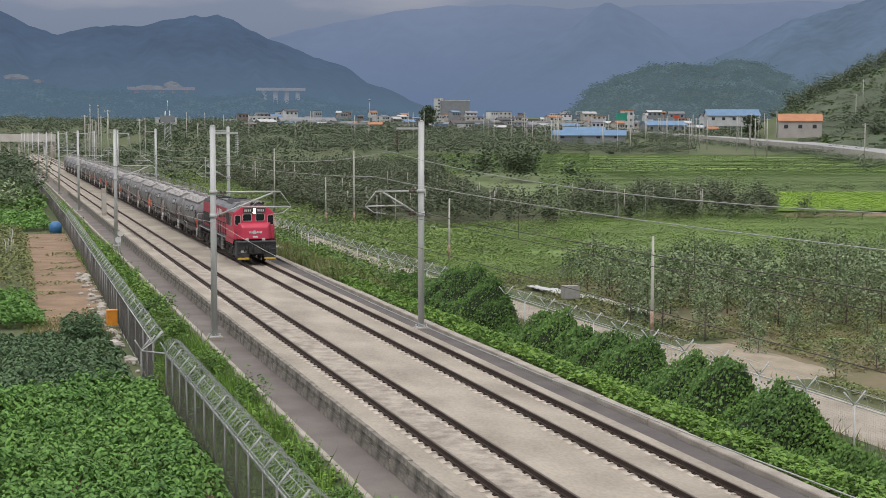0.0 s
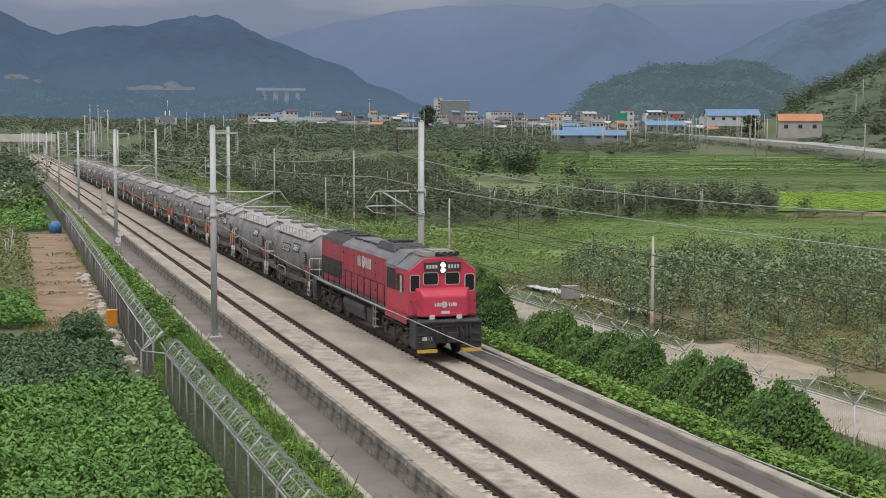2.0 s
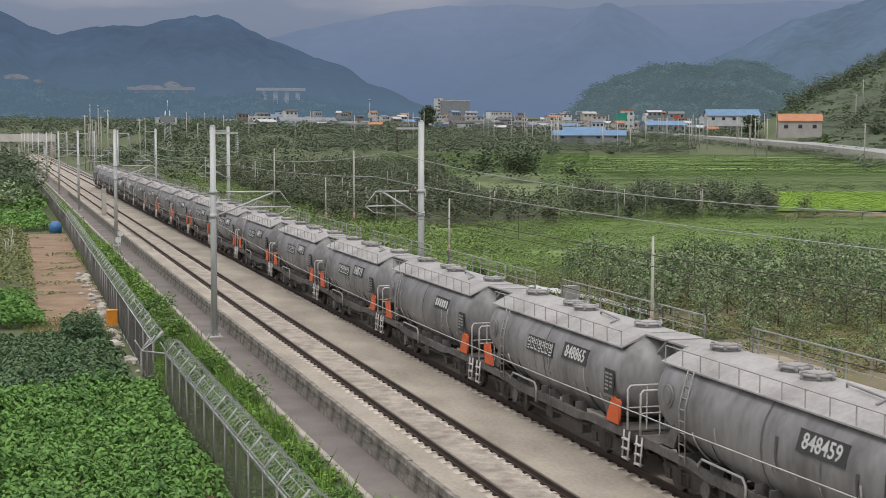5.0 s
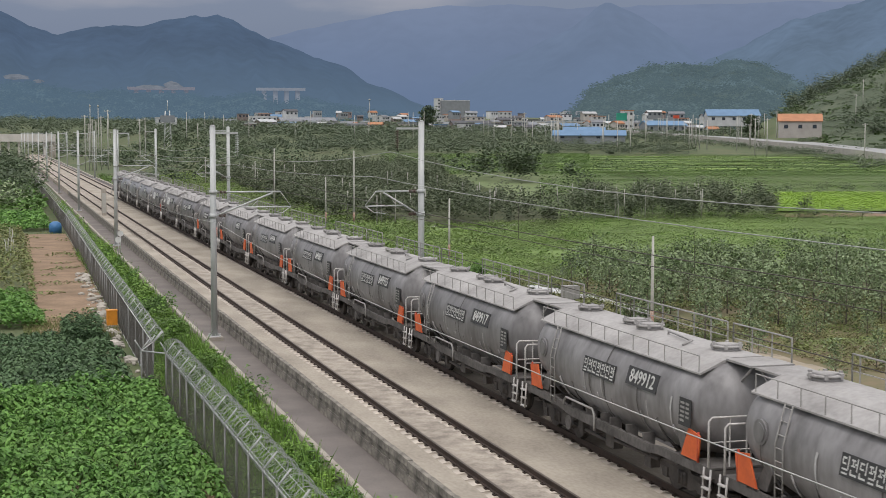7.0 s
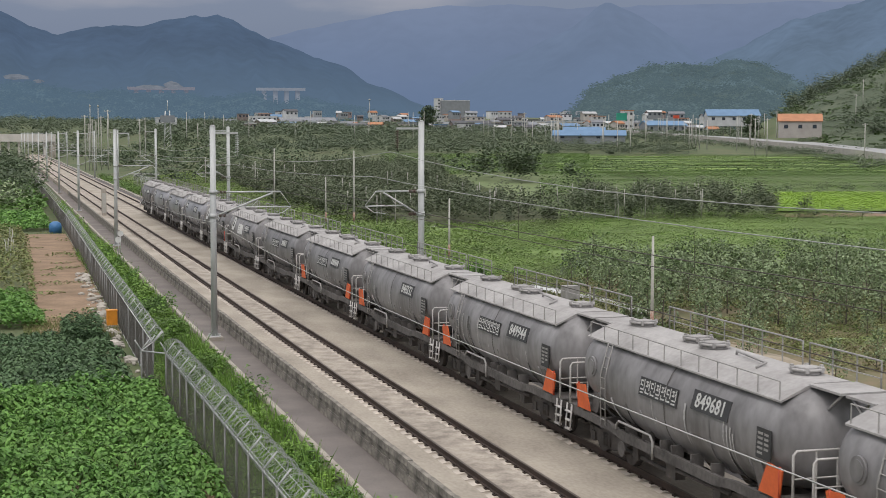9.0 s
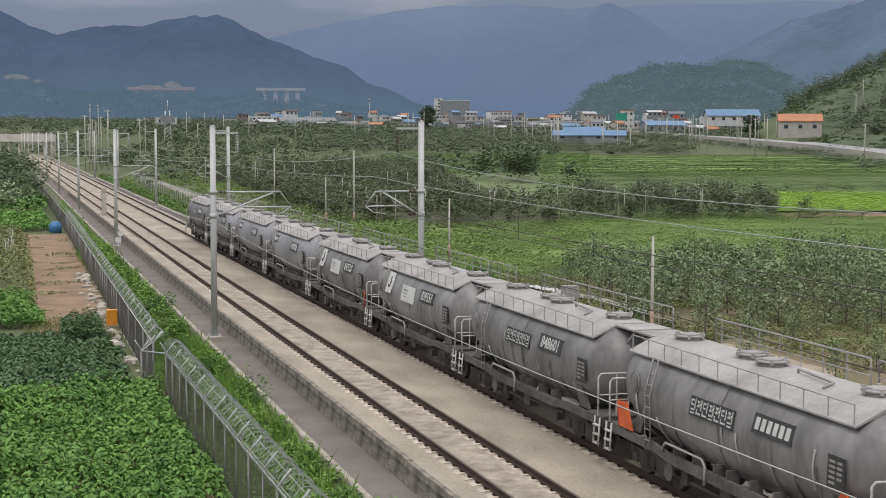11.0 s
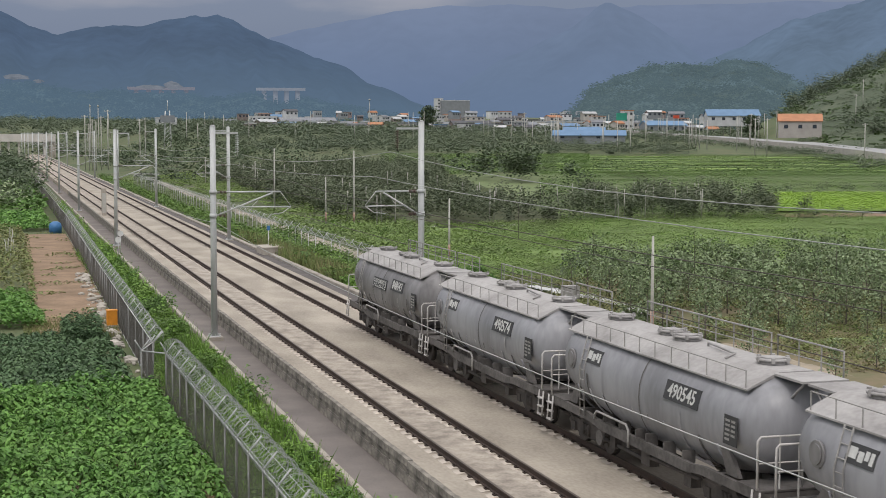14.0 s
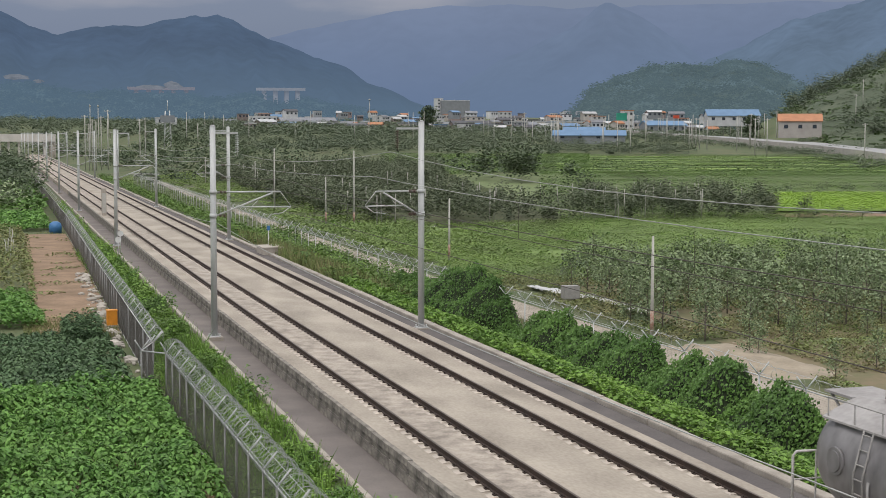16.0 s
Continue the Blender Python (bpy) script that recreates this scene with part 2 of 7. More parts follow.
def make_railway():
    # slab between and beside the rails, its left flank standing over a sunken walkway
    bed = thing("track_slab", (0, 0, 0), "pale concrete slab carrying two railway tracks", "track bed", kind="structure")
    prof = [(10.5, -1.2), (10.5, -0.20), (17.95, -0.20), (17.95, -1.2)]
    part("slab", prism(bmesh.new(), prof, "y", Y0, Y1), CONCRETE, bed)
    for xc in (XL, XR):
        # slightly raised bay between the rails, rough cast
        part("bay", prism(bmesh.new(), [(xc - 0.62, -0.21), (xc - 0.60, -0.185), (xc + 0.60, -0.185), (xc + 0.62, -0.21)], "y", Y0, Y1), CONCRETE_B if xc == XL else CONCRETE, bed)
    # right-hand trough floor and kerb wall
    part("trough_floor", bx(bmesh.new(), 17.951, 18.70, Y0, Y1, -1.0, -0.235), TROUGH, bed)
    kerb = mesh_of("kerb_block", prism(bmesh.new(), [(18.78, -1.2), (18.78, -0.13), (18.80, -0.10), (19.12, -0.10), (19.15, -0.13), (19.15, -1.2)], "y", -0.992, 0.992), CONCRETE_L)
    rng = random.Random(6)
    y = 25.0
    while y < 240:
        shared("kerb_block", kerb, bed, pose(rng.uniform(-0.012, 0.012), y, rng.uniform(-0.014, 0.014), 0, 0, rng.uniform(-0.2, 0.2)))
        y += 2.0
    part("kerb_wall", prism(bmesh.new(), [(18.79, -1.2), (18.79, -0.11), (19.13, -0.11), (19.13, -1.2)], "y", 239.5, Y1), CONCRETE_L, bed)
    part("kerb_slot", bx(bmesh.new(), 18.701, 18.779, Y0, Y1, -0.9, -0.42), SLOT, bed)
    # left-hand walkway with a low wall on each side
    part("walkway", bx(bmesh.new(), 9.1, 10.499, Y0, Y1, -1.4, -0.9), WALKWAY, bed)
    part("walkway_kerb", prism(bmesh.new(), [(8.88, -1.4), (8.88, -0.80), (8.91, -0.76), (9.06, -0.76), (9.099, -0.80), (9.099, -1.4)], "y", Y0, Y1), CONCRETE_L, bed)
    # precast edge blocks along the left flank
    bm = bmesh.new()
    bx(bm, -0.15, 0.0, -0.996, 0.996, -0.20, 0.0)
    bx(bm, -0.09, 0.0, -0.996, 0.996, -0.40, -0.201)
    bx(bm, -0.13, 0.0, -0.992, 0.992, -0.72, -0.401)
    block = mesh_of("edge_block", bevel(bm, 0.015, 1), CONCRETE_D)
    rng = random.Random(4)
    y, k = 28.0, 0
    while y < 230:
        shared("edge_block", block, bed, pose(10.499 + rng.uniform(-0.012, 0.012), y, -0.17 + rng.uniform(-0.012, 0.012), 0, 0, rng.uniform(-0.25, 0.25)))
        y += 2.0; k += 1
    # rails
    for xc in (XL, XR):
        for side in (-1, 1):
            x = xc + side * 0.7535
            rail = thing("rail", (x, 0, 0), "rusty steel rail on concrete slab track", "rail", "rails", "structure")
            prof = [(-0.075, -0.172), (-0.075, -0.158), (-0.012, -0.14), (-0.010, -0.045), (-0.036, -0.035), (-0.036, -0.006), (0.036, -0.006), (0.036, -0.035), (0.010, -0.045), (0.012, -0.14), (0.075, -0.158), (0.075, -0.172)]
            part("web", prism(bmesh.new(), prof, "y", Y0, Y1), RAIL, rail)
            part("running_face", prism(bmesh.new(), [(-0.036, -0.0055), (-0.026, 0.0), (0.026, 0.0), (0.036, -0.0055)], "y", Y0, Y1), RAIL_TOP, rail)


make_railway()


def mountain(name, dist, depth, crest, material, rough, label, seed, az0=-22, az1=46, foot=0.0):
    """A ridge seen across the valley. crest: pairs of bearing from the line (degrees) and height angle (degrees)."""
    n, m = 330, 30
    bearing = [c[0] for c in crest]; high = [c[1] for c in crest]
    verts, faces = [], []
    for j in range(m + 1):
        s = j / m
        for i in range(n + 1):
            az = az0 + (az1 - az0) * i / n
            h = float(np.interp(az, bearing, high))
            r = dist + depth * (min(s, 0.8) / 0.8 - 1) + (600 if s > 0.99 else (s - 0.8) / 0.2 * 120 if s > 0.8 else 0)
            top = math.tan(radians(h)) * dist + EYE.z
            k = min(1.0, s / 0.8)
            f = k ** 1.25
            p = Vector((az * 0.9, s * 3.0, seed))
            wob = noise.fractal(p, 1.0, 2.0, 5) * rough
            gully = abs(noise.noise(Vector((az * 0.55 + 0.8 * s, s * 0.9, seed + 9)))) * rough * 1.6 * (1 - k) * k * 4
            z = foot + (top - foot) * f + wob * (0.25 + 0.75 * (1 - abs(2 * k - 1))) - gully
            if s > 0.8:
                z -= (s - 0.8) / 0.2 * top * 0.4
            verts.append((r * math.sin(radians(az)), r * math.cos(radians(az)), z))
    for j in range(m):
        for i in range(n):
            a = j * (n + 1) + i
            faces.append((a, a + 1, a + n + 2, a + n + 1))
    me = bpy.data.meshes.new(name); me.from_pydata(verts, [], faces); me.materials.append(material)
    for p in me.polygons:
        p.use_smooth = True
    tagged(new(name, me), label, "mountain", "", "structure")
    return np.array(verts).reshape(m + 1, n + 1, 3)


# Ridge colours carry painted haze: glow share, upper tone, foot tone.
RIDGE_FAR = haze_mat("ridge_far", (0.03, 0.05, 0.05), (0.05, 0.07, 0.06), 0.95, (0.180, 0.230, 0.335), 0.002, 0.02, (0.122, 0.184, 0.300), 400, 0.08)
RIDGE_MID = haze_mat("ridge_mid", (0.03, 0.05, 0.05), (0.05, 0.07, 0.06), 0.93, (0.160, 0.214, 0.315), 0.003, 0.025, (0.130, 0.194, 0.302), 300, 0.10)
RIDGE_LEFT = haze_mat("ridge_left", (0.04, 0.06, 0.06), (0.07, 0.09, 0.085), 0.88, (0.080, 0.124, 0.200), 0.005, 0.04, (0.112, 0.178, 0.252), 170, 0.16)
RIDGE_RIGHT = haze_mat("ridge_right", (0.04, 0.06, 0.05), (0.07, 0.095, 0.07), 0.88, (0.132, 0.190, 0.278), 0.006, 0.05, (0.125, 0.19, 0.255), 170, 0.20)
RIDGE_NEAR = haze_mat("ridge_near", (0.05, 0.075, 0.06), (0.13, 0.16, 0.10), 0.80, (0.100, 0.150, 0.175), 0.016, 0.12, (0.13, 0.19, 0.20), 60, 0.42)
FOOTHILL = haze_mat("foothill_woods", (0.05, 0.075, 0.07), (0.10, 0.13, 0.11), 0.84, (0.098, 0.158, 0.218), 0.010, 0.08, (0.128, 0.200, 0.245), 90, 0.22)
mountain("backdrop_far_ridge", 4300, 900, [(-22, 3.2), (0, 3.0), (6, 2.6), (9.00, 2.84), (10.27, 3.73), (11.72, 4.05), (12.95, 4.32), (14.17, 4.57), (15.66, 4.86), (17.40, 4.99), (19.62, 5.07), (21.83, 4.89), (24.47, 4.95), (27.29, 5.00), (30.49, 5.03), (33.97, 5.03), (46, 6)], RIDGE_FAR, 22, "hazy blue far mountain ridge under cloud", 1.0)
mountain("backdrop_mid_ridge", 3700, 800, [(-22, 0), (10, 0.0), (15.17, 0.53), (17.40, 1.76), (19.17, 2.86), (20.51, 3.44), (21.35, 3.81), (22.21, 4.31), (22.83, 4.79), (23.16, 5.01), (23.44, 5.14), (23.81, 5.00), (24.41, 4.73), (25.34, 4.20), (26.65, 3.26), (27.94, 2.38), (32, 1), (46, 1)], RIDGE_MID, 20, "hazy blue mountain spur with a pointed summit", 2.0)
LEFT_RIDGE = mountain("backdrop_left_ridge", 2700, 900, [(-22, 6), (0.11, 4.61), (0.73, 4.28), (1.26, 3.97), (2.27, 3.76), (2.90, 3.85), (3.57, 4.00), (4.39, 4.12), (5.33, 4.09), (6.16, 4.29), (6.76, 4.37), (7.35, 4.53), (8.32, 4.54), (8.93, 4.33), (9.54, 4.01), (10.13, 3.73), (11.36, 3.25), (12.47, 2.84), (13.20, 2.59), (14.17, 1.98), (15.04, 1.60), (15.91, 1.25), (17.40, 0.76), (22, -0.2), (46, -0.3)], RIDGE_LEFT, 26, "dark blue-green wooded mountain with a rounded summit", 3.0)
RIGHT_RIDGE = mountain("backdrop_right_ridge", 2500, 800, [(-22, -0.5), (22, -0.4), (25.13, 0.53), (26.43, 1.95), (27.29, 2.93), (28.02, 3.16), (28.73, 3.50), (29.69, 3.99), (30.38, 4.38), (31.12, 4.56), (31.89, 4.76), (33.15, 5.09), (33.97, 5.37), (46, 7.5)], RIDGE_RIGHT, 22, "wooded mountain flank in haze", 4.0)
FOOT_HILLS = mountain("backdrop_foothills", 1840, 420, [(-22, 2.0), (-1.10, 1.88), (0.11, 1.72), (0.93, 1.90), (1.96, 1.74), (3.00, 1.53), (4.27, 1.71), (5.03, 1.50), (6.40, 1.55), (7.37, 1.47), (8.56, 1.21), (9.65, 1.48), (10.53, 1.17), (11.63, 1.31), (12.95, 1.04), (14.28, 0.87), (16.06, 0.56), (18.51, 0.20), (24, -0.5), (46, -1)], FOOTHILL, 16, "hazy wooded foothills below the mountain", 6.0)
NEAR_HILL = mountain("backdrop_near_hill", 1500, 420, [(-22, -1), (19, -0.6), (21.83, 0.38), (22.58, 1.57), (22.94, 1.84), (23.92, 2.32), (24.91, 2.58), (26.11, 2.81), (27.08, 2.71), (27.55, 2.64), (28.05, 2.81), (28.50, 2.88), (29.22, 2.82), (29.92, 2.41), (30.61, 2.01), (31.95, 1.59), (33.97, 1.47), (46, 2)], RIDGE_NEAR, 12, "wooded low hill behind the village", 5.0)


# ---- the train: a red diesel locomotive and nineteen cement tank wagons ----
RED = mat("loco_red_paint", (0.62, 0.056, 0.105), (0.50, 0.048, 0.085), 0.38, scale=0.8, fine=9, bump=0.05)
RED_DIRTY = mat("loco_red_grimy", (0.50, 0.062, 0.098), (0.30, 0.050, 0.068), 0.5, scale=0.9, fine=7, bump=0.08, stretch=(1, 1, 0.5))
LOCO_GREY = mat("loco_grey_paint", (0.060, 0.060, 0.064), (0.034, 0.034, 0.036), 0.6, scale=1.5, fine=12, bump=0.05)
ROOF_GREY = mat("loco_roof_grey", (0.200, 0.205, 0.218), (0.105, 0.108, 0.115), 0.65, scale=0.7, fine=9, bump=0.08)
SOOT = mat("sooty_black_metal", (0.022, 0.021, 0.021), (0.040, 0.037, 0.035), 0.7, scale=2, fine=14, bump=0.1)
UNDER = mat("grimy_underframe", (0.082, 0.071, 0.063), (0.030, 0.026, 0.023), 0.8, scale=2, fine=12, bump=0.15)
TANK = mat("tank_grey_paint", (0.275, 0.266, 0.268), (0.118, 0.112, 0.112), 0.45, scale=0.8, fine=5, bump=0.05, stretch=(1, 1.0, 0.45), rand=0.12)
SPILL = mat("cement_spill", (0.50, 0.49, 0.48), (0.36, 0.35, 0.34), 0.9, scale=4, fine=20)
GRIME = mat("oily_grime", (0.055, 0.048, 0.045), (0.10, 0.09, 0.085), 0.6, scale=4, fine=20)
TANK_TOP = mat("cement_dusted_deck", (0.43, 0.415, 0.405), (0.27, 0.258, 0.25), 0.9, scale=0.7, fine=8, bump=0.1, rand=0.06)
TANK_PALE = mat("tank_pale_paint", (0.33, 0.33, 0.35), (0.19, 0.19, 0.20), 0.4, scale=0.8, fine=6, bump=0.03, stretch=(1, 0.8, 0.28), rand=0.05)
SILL = mat("wagon_sill_grey", (0.155, 0.143, 0.135), (0.055, 0.050, 0.046), 0.8, scale=1.2, fine=9, bump=0.1, rand=0.1)
RAILING = mat("white_handrail", (0.62, 0.60, 0.58), (0.42, 0.40, 0.38), 0.6, scale=3, fine=20)
GREY_RAIL = mat("grey_handrail", (0.36, 0.35, 0.33), (0.25, 0.24, 0.23), 0.6, scale=3, fine=20)
ORANGE = mat("orange_guard_plate", (0.72, 0.14, 0.035), (0.55, 0.10, 0.03), 0.55, scale=2, fine=14)
REDROD = mat("red_brake_rod", (0.55, 0.07, 0.03), None, 0.6)
BOARD = mat("black_board", (0.03, 0.03, 0.032), (0.05, 0.05, 0.05), 0.6)
LETTER = mat("white_lettering", (0.62, 0.62, 0.60), (0.48, 0.48, 0.46), 0.7, scale=6, fine=30)
WHITE = mat("white_panel", (0.68, 0.68, 0.66), (0.52, 0.52, 0.50), 0.6, scale=1.2, fine=9)
YELLOW = mat("yellow_step_edge", (0.60, 0.40, 0.06), (0.42, 0.27, 0.05), 0.7, scale=4, fine=20)
GLASS = mat("dark_cab_glass", (0.015, 0.018, 0.02), (0.02, 0.024, 0.026), 0.08)
GASKET = mat("pale_window_gasket", (0.55, 0.53, 0.52), (0.42, 0.40, 0.40), 0.6)
LAMP = mat("lit_headlight", (1.0, 0.97, 0.9), (1, 0.97, 0.9), 0.3, glow=9.0, glow_col=(1.0, 0.97, 0.90))


def writing(name, text, size, material, parent, m, label=""):
    """Flat letters of the built-in font as a mesh; they read along local x, facing local z."""
    cu = bpy.data.curves.new(name, "FONT")
    cu.body, cu.size, cu.align_x, cu.align_y, cu.extrude, cu.offset = text, size, "CENTER", "CENTER", 0.004, size * 0.012
    cu.resolution_u = 2
    tmp = bpy.data.objects.new(name, cu)
    scene.collection.objects.link(tmp)
    me = bpy.data.meshes.new_from_object(tmp.evaluated_get(bpy.context.evaluated_depsgraph_get()))
    bpy.data.objects.remove(tmp)
    me.materials.clear(); me.materials.append(material)
    ob = new(name, me); ob.parent = parent; ob.matrix_basis = m
    return tagged(ob, label)


# left flank of a vehicle: local x of the letters runs towards the rear-to-front reading direction, faces -x
def flank(x, y, z, tilt=0.0):
    return Matrix.Translation((x, y, z)) @ Matrix(((0, 0, -1, 0), (-1, 0, 0, 0), (0, 1, 0, 0), (0, 0, 0, 1))) @ pose(0, 0, 0, tilt, 0, 0)


def wheelset_mesh(r, name):
    bm = bmesh.new()
    for s in (-1, 1):
        cyl(bm, (s * 0.685, 0, 0), (s * 0.82, 0, 0), r, 20)
        cyl(bm, (s * 0.655, 0, 0), (s * 0.685, 0, 0), r + 0.028, 20)
        cyl(bm, (s * 0.82, 0, 0), (s * 0.86, 0, 0), 0.16, 10)
        for k in range(6):
            a = k * math.tau / 6
            cyl(bm, (s * 0.82, 0.26 * math.cos(a), 0.26 * math.sin(a)), (s * 0.828, 0.26 * math.cos(a), 0.26 * math.sin(a)), 0.06, 6)
    cyl(bm, (-0.7, 0, 0), (0.7, 0, 0), 0.09, 10)
    return mesh_of(name, bm, UNDER)


def tank_ring(u, cz, hw, hz, n=32):
    pts = []
    for k in range(n):
        a = k * math.tau / n
        c, s = math.cos(a), math.sin(a)
        p = 0.92
        pts.append((hw * math.copysign(abs(c) ** p, c), u, cz + hz * math.copysign(abs(s) ** p, s)))
    return pts


WHEELS = []        # (object, radius) of every turning wheelset
U0, U1 = -0.95, 10.95   # ends of the wagon's underframe, counted back from the front corner of its roof deck


def bogie(parent, u, wheel_me, r, axles, half=1.02):
    bm = bmesh.new()
    lo, hi = min(axles), max(axles)
    for s in (-1, 1):
        poly = [(lo - 0.35, r + 0.12), (lo - 0.25, r + 0.25), (u - 0.45, r + 0.22), (u - 0.3, r + 0.36), (u + 0.3, r + 0.36), (u + 0.45, r + 0.22), (hi + 0.25, r + 0.25), (hi + 0.35, r + 0.12), (hi + 0.2, r - 0.10), (hi - 0.2, r - 0.10), (u + 0.4, r - 0.18), (u - 0.4, r - 0.18), (lo + 0.2, r - 0.10), (lo - 0.2, r - 0.10)]
        prism(bm, poly, "x", s * half - 0.06, s * half + 0.06)
        for a in axles:
            bx(bm, s * half - 0.10, s * half + 0.12, a - 0.13, a + 0.13, r - 0.13, r + 0.12)
        for k in (-0.16, 0.0, 0.16):
            cyl(bm, (s * (half + 0.07), u + k, r - 0.12), (s * (half + 0.07), u + k, r + 0.2), 0.06, 8)
    bx(bm, -half, half, u - 0.2, u + 0.2, r, r + 0.3)
    part("bogie", bm, UNDER, parent)
    for a in axles:
        w = shared("wheelset", wheel_me, parent, Matrix.Identity(4))
        w.matrix_parent_inverse = Matrix.Translation((0, a, r))
        WHEELS.append(w)


def build_wagon(tank_mat, kind):
    """kind 'a': grey 84xxxx hopper with shallow belly; kind 'b': smoother, paler tank with exposed centre sill."""
    wagon = thing("tank_wagon", (0, 0, 0), "grey dust-covered cement tank wagon with roof walkway", "wagon", "cement tank wagons")
    # barrel with domed ends and hopper belly that rises to both ends
    rings = []
    n = 15
    for u, k in ((-0.80, 0.05), (-0.765, 0.34), (-0.62, 0.64), (-0.38, 0.85), (-0.02, 0.96), (0.45, 1.0)):
        rings.append((u, k))
    stations = rings + [(0.45 + 9.1 * i / n, 1.0) for i in range(1, n)] + [(10.0 - u, k) for u, k in reversed(rings)]
    out = []
    for u, k in stations:
        belly = 0.42 * math.sin(math.pi * min(1, max(0, (u - 0.3) / 9.4))) ** 0.6
        hz = (1.13 + belly / 2) * k
        out.append(tank_ring(u, 2.33 - belly / 2 - 0.02 * (1 - k), 1.395 * k, hz))
    bm = loft(bmesh.new(), out)
    tank = part("tank", bm, tank_mat, wagon)
    # weld straps round the barrel
    for u in (2.75, 5.0, 7.3):
        bm = bmesh.new()
        a, b = tank_ring(u - 0.03, 2.12, 1.405, 1.352), tank_ring(u + 0.03, 2.12, 1.405, 1.352)
        loft(bm, [a, b], caps=False)
        part("weld_strap", bm, SILL if u == 5.0 else tank_mat, tank)
    # ribs on the lower flank
    for u in (1.0, 1.9, 2.8, 3.7, 4.6, 5.5, 6.4, 7.3, 8.2, 9.0):
        for s in (-1, 1):
            pts = []
            for k in range(6):
                a = radians(-16 - k * 9)
                pts.append((s * 1.405 * math.cos(a), u, 2.14 + 1.335 * math.sin(a)))
            part("flank_rib", pipe(bmesh.new(), pts, 0.024, 4), SILL if u in (1.9, 4.6, 7.3) else TANK_TOP if u in (2.8, 5.5, 8.2) else tank_mat, tank)
    # roof deck: sloping skirts either side of a flat crown
    bm = bmesh.new()
    sec = [(-1.20, 3.09), (-1.20, 3.13), (-0.62, 3.40), (-0.40, 3.47), (0.40, 3.47), (0.62, 3.40), (1.20, 3.13), (1.20, 3.09), (0.6, 3.33), (-0.6, 3.33)]
    loft(bm, [[(x, u, z) for x, z in sec] for u in (0.0, 10.15)], smooth=False)
    bmesh.ops.recalc_face_normals(bm, faces=bm.faces)
    deck = part("roof_deck", bm, TANK_TOP, wagon)
    for y0, y1, yb, yt in ((-1.15, -0.001, -0.35, -1.1), (10.151, 11.15, 10.35, 11.1)):
        bm = bx(bmesh.new(), -0.55, 0.55, y0, y1, 3.40, 3.45)
        for s in (-1, 1):
            pipe(bm, [(s * 0.45, yt, 3.42), (s * 0.45, yb, 2.85)], 0.03, 5)
        part("end_walkway", bm, TANK_TOP, wagon)
    # filling lids
    for u, x in ((1.1, 0.05), (5.0, -0.1), (6.05, 0.0), (9.2, 0.0)):
        bm = bmesh.new()
        cyl(bm, (x, u, 3.45), (x, u, 3.55), 0.33, 18)
        cyl(bm, (x, u, 3.55), (x, u, 3.60), 0.38, 18)
        cyl(bm, (x, u, 3.60), (x, u, 3.635), 0.28, 18, 0.16)
        for k in range(6):
            a = k * math.tau / 6
            bx(bm, x + 0.36 * math.cos(a) - 0.035, x + 0.36 * math.cos(a) + 0.035, u + 0.36 * math.sin(a) - 0.035, u + 0.36 * math.sin(a) + 0.035, 3.52, 3.64)
        part("filling_lid", bm, TANK_TOP, deck)
    bm = bmesh.new()
    pipe(bm, [(-0.55, 2.2, 3.45), (-0.3, 2.2, 3.55), (-0.1, 3.9, 3.56), (-0.1, 3.9, 3.47)], 0.03, 6)
    part("vent_pipe", bm, TANK_TOP, deck)
    # low railing on the near edge, taller railing in two lengths on the far edge
    bm = bmesh.new()
    for k in range(12):
        u = 0.1 + 9.9 * k / 11
        cyl(bm, (-1.17, u, 3.12), (-1.17, u, 3.52), 0.014, 5)
    cyl(bm, (-1.17, 0.1, 3.52), (-1.17, 10.0, 3.52), 0.016, 5)
    part("low_railing", bm, GREY_RAIL, deck)
    bm = bmesh.new()
    for a, b in ((0.0, 2.8), (3.1, 10.0)):
        pipe(bm, [(1.15, a, 3.12), (1.15, a, 3.85), (1.15, b, 3.85), (1.15, b, 3.12)], 0.022, 6)
        k = a + 0.9
        while k < b - 0.2:
            cyl(bm, (1.15, k, 3.12), (1.15, k, 3.85), 0.018, 5); k += 0.95
        cyl(bm, (1.15, a, 3.48), (1.15, b, 3.48), 0.014, 5)
    part("tall_railing", bm, GREY_RAIL, deck)
    # underframe
    bm = bmesh.new()
    for s in (-1, 1):
        prism(bm, [(U0, 0.92), (U0, 1.12), (1.6, 1.12), (2.2, 1.05), (7.8, 1.05), (8.4, 1.12), (U1, 1.12), (U1, 0.92), (8.2, 0.90), (7.4, 0.80), (2.6, 0.80), (1.8, 0.90)], "x", s * 1.32 - 0.05, s * 1.32 + 0.05)
        for u in (2.7, 3.7, 4.7, 5.3, 6.3, 7.3):
            bx(bm, s * 1.18 - 0.16, s * 1.18 + 0.16, u - 0.03, u + 0.03, 0.95, 1.25)
    bx(bm, -0.28, 0.28, U0, U1, 0.80, 1.10)
    for u in (U0 + 0.09, 1.0, 9.0, U1 - 0.09):
        bx(bm, -1.268, 1.268, u - 0.08, u + 0.08, 0.82, 1.10)
    part("underframe", bm, SILL, wagon)
    for u in (U0, U1 - 1.0):
        part("end_platform", bx(bmesh.new(), -1.38, 1.38, u, u + 1.0, 1.121, 1.16), SILL, wagon)
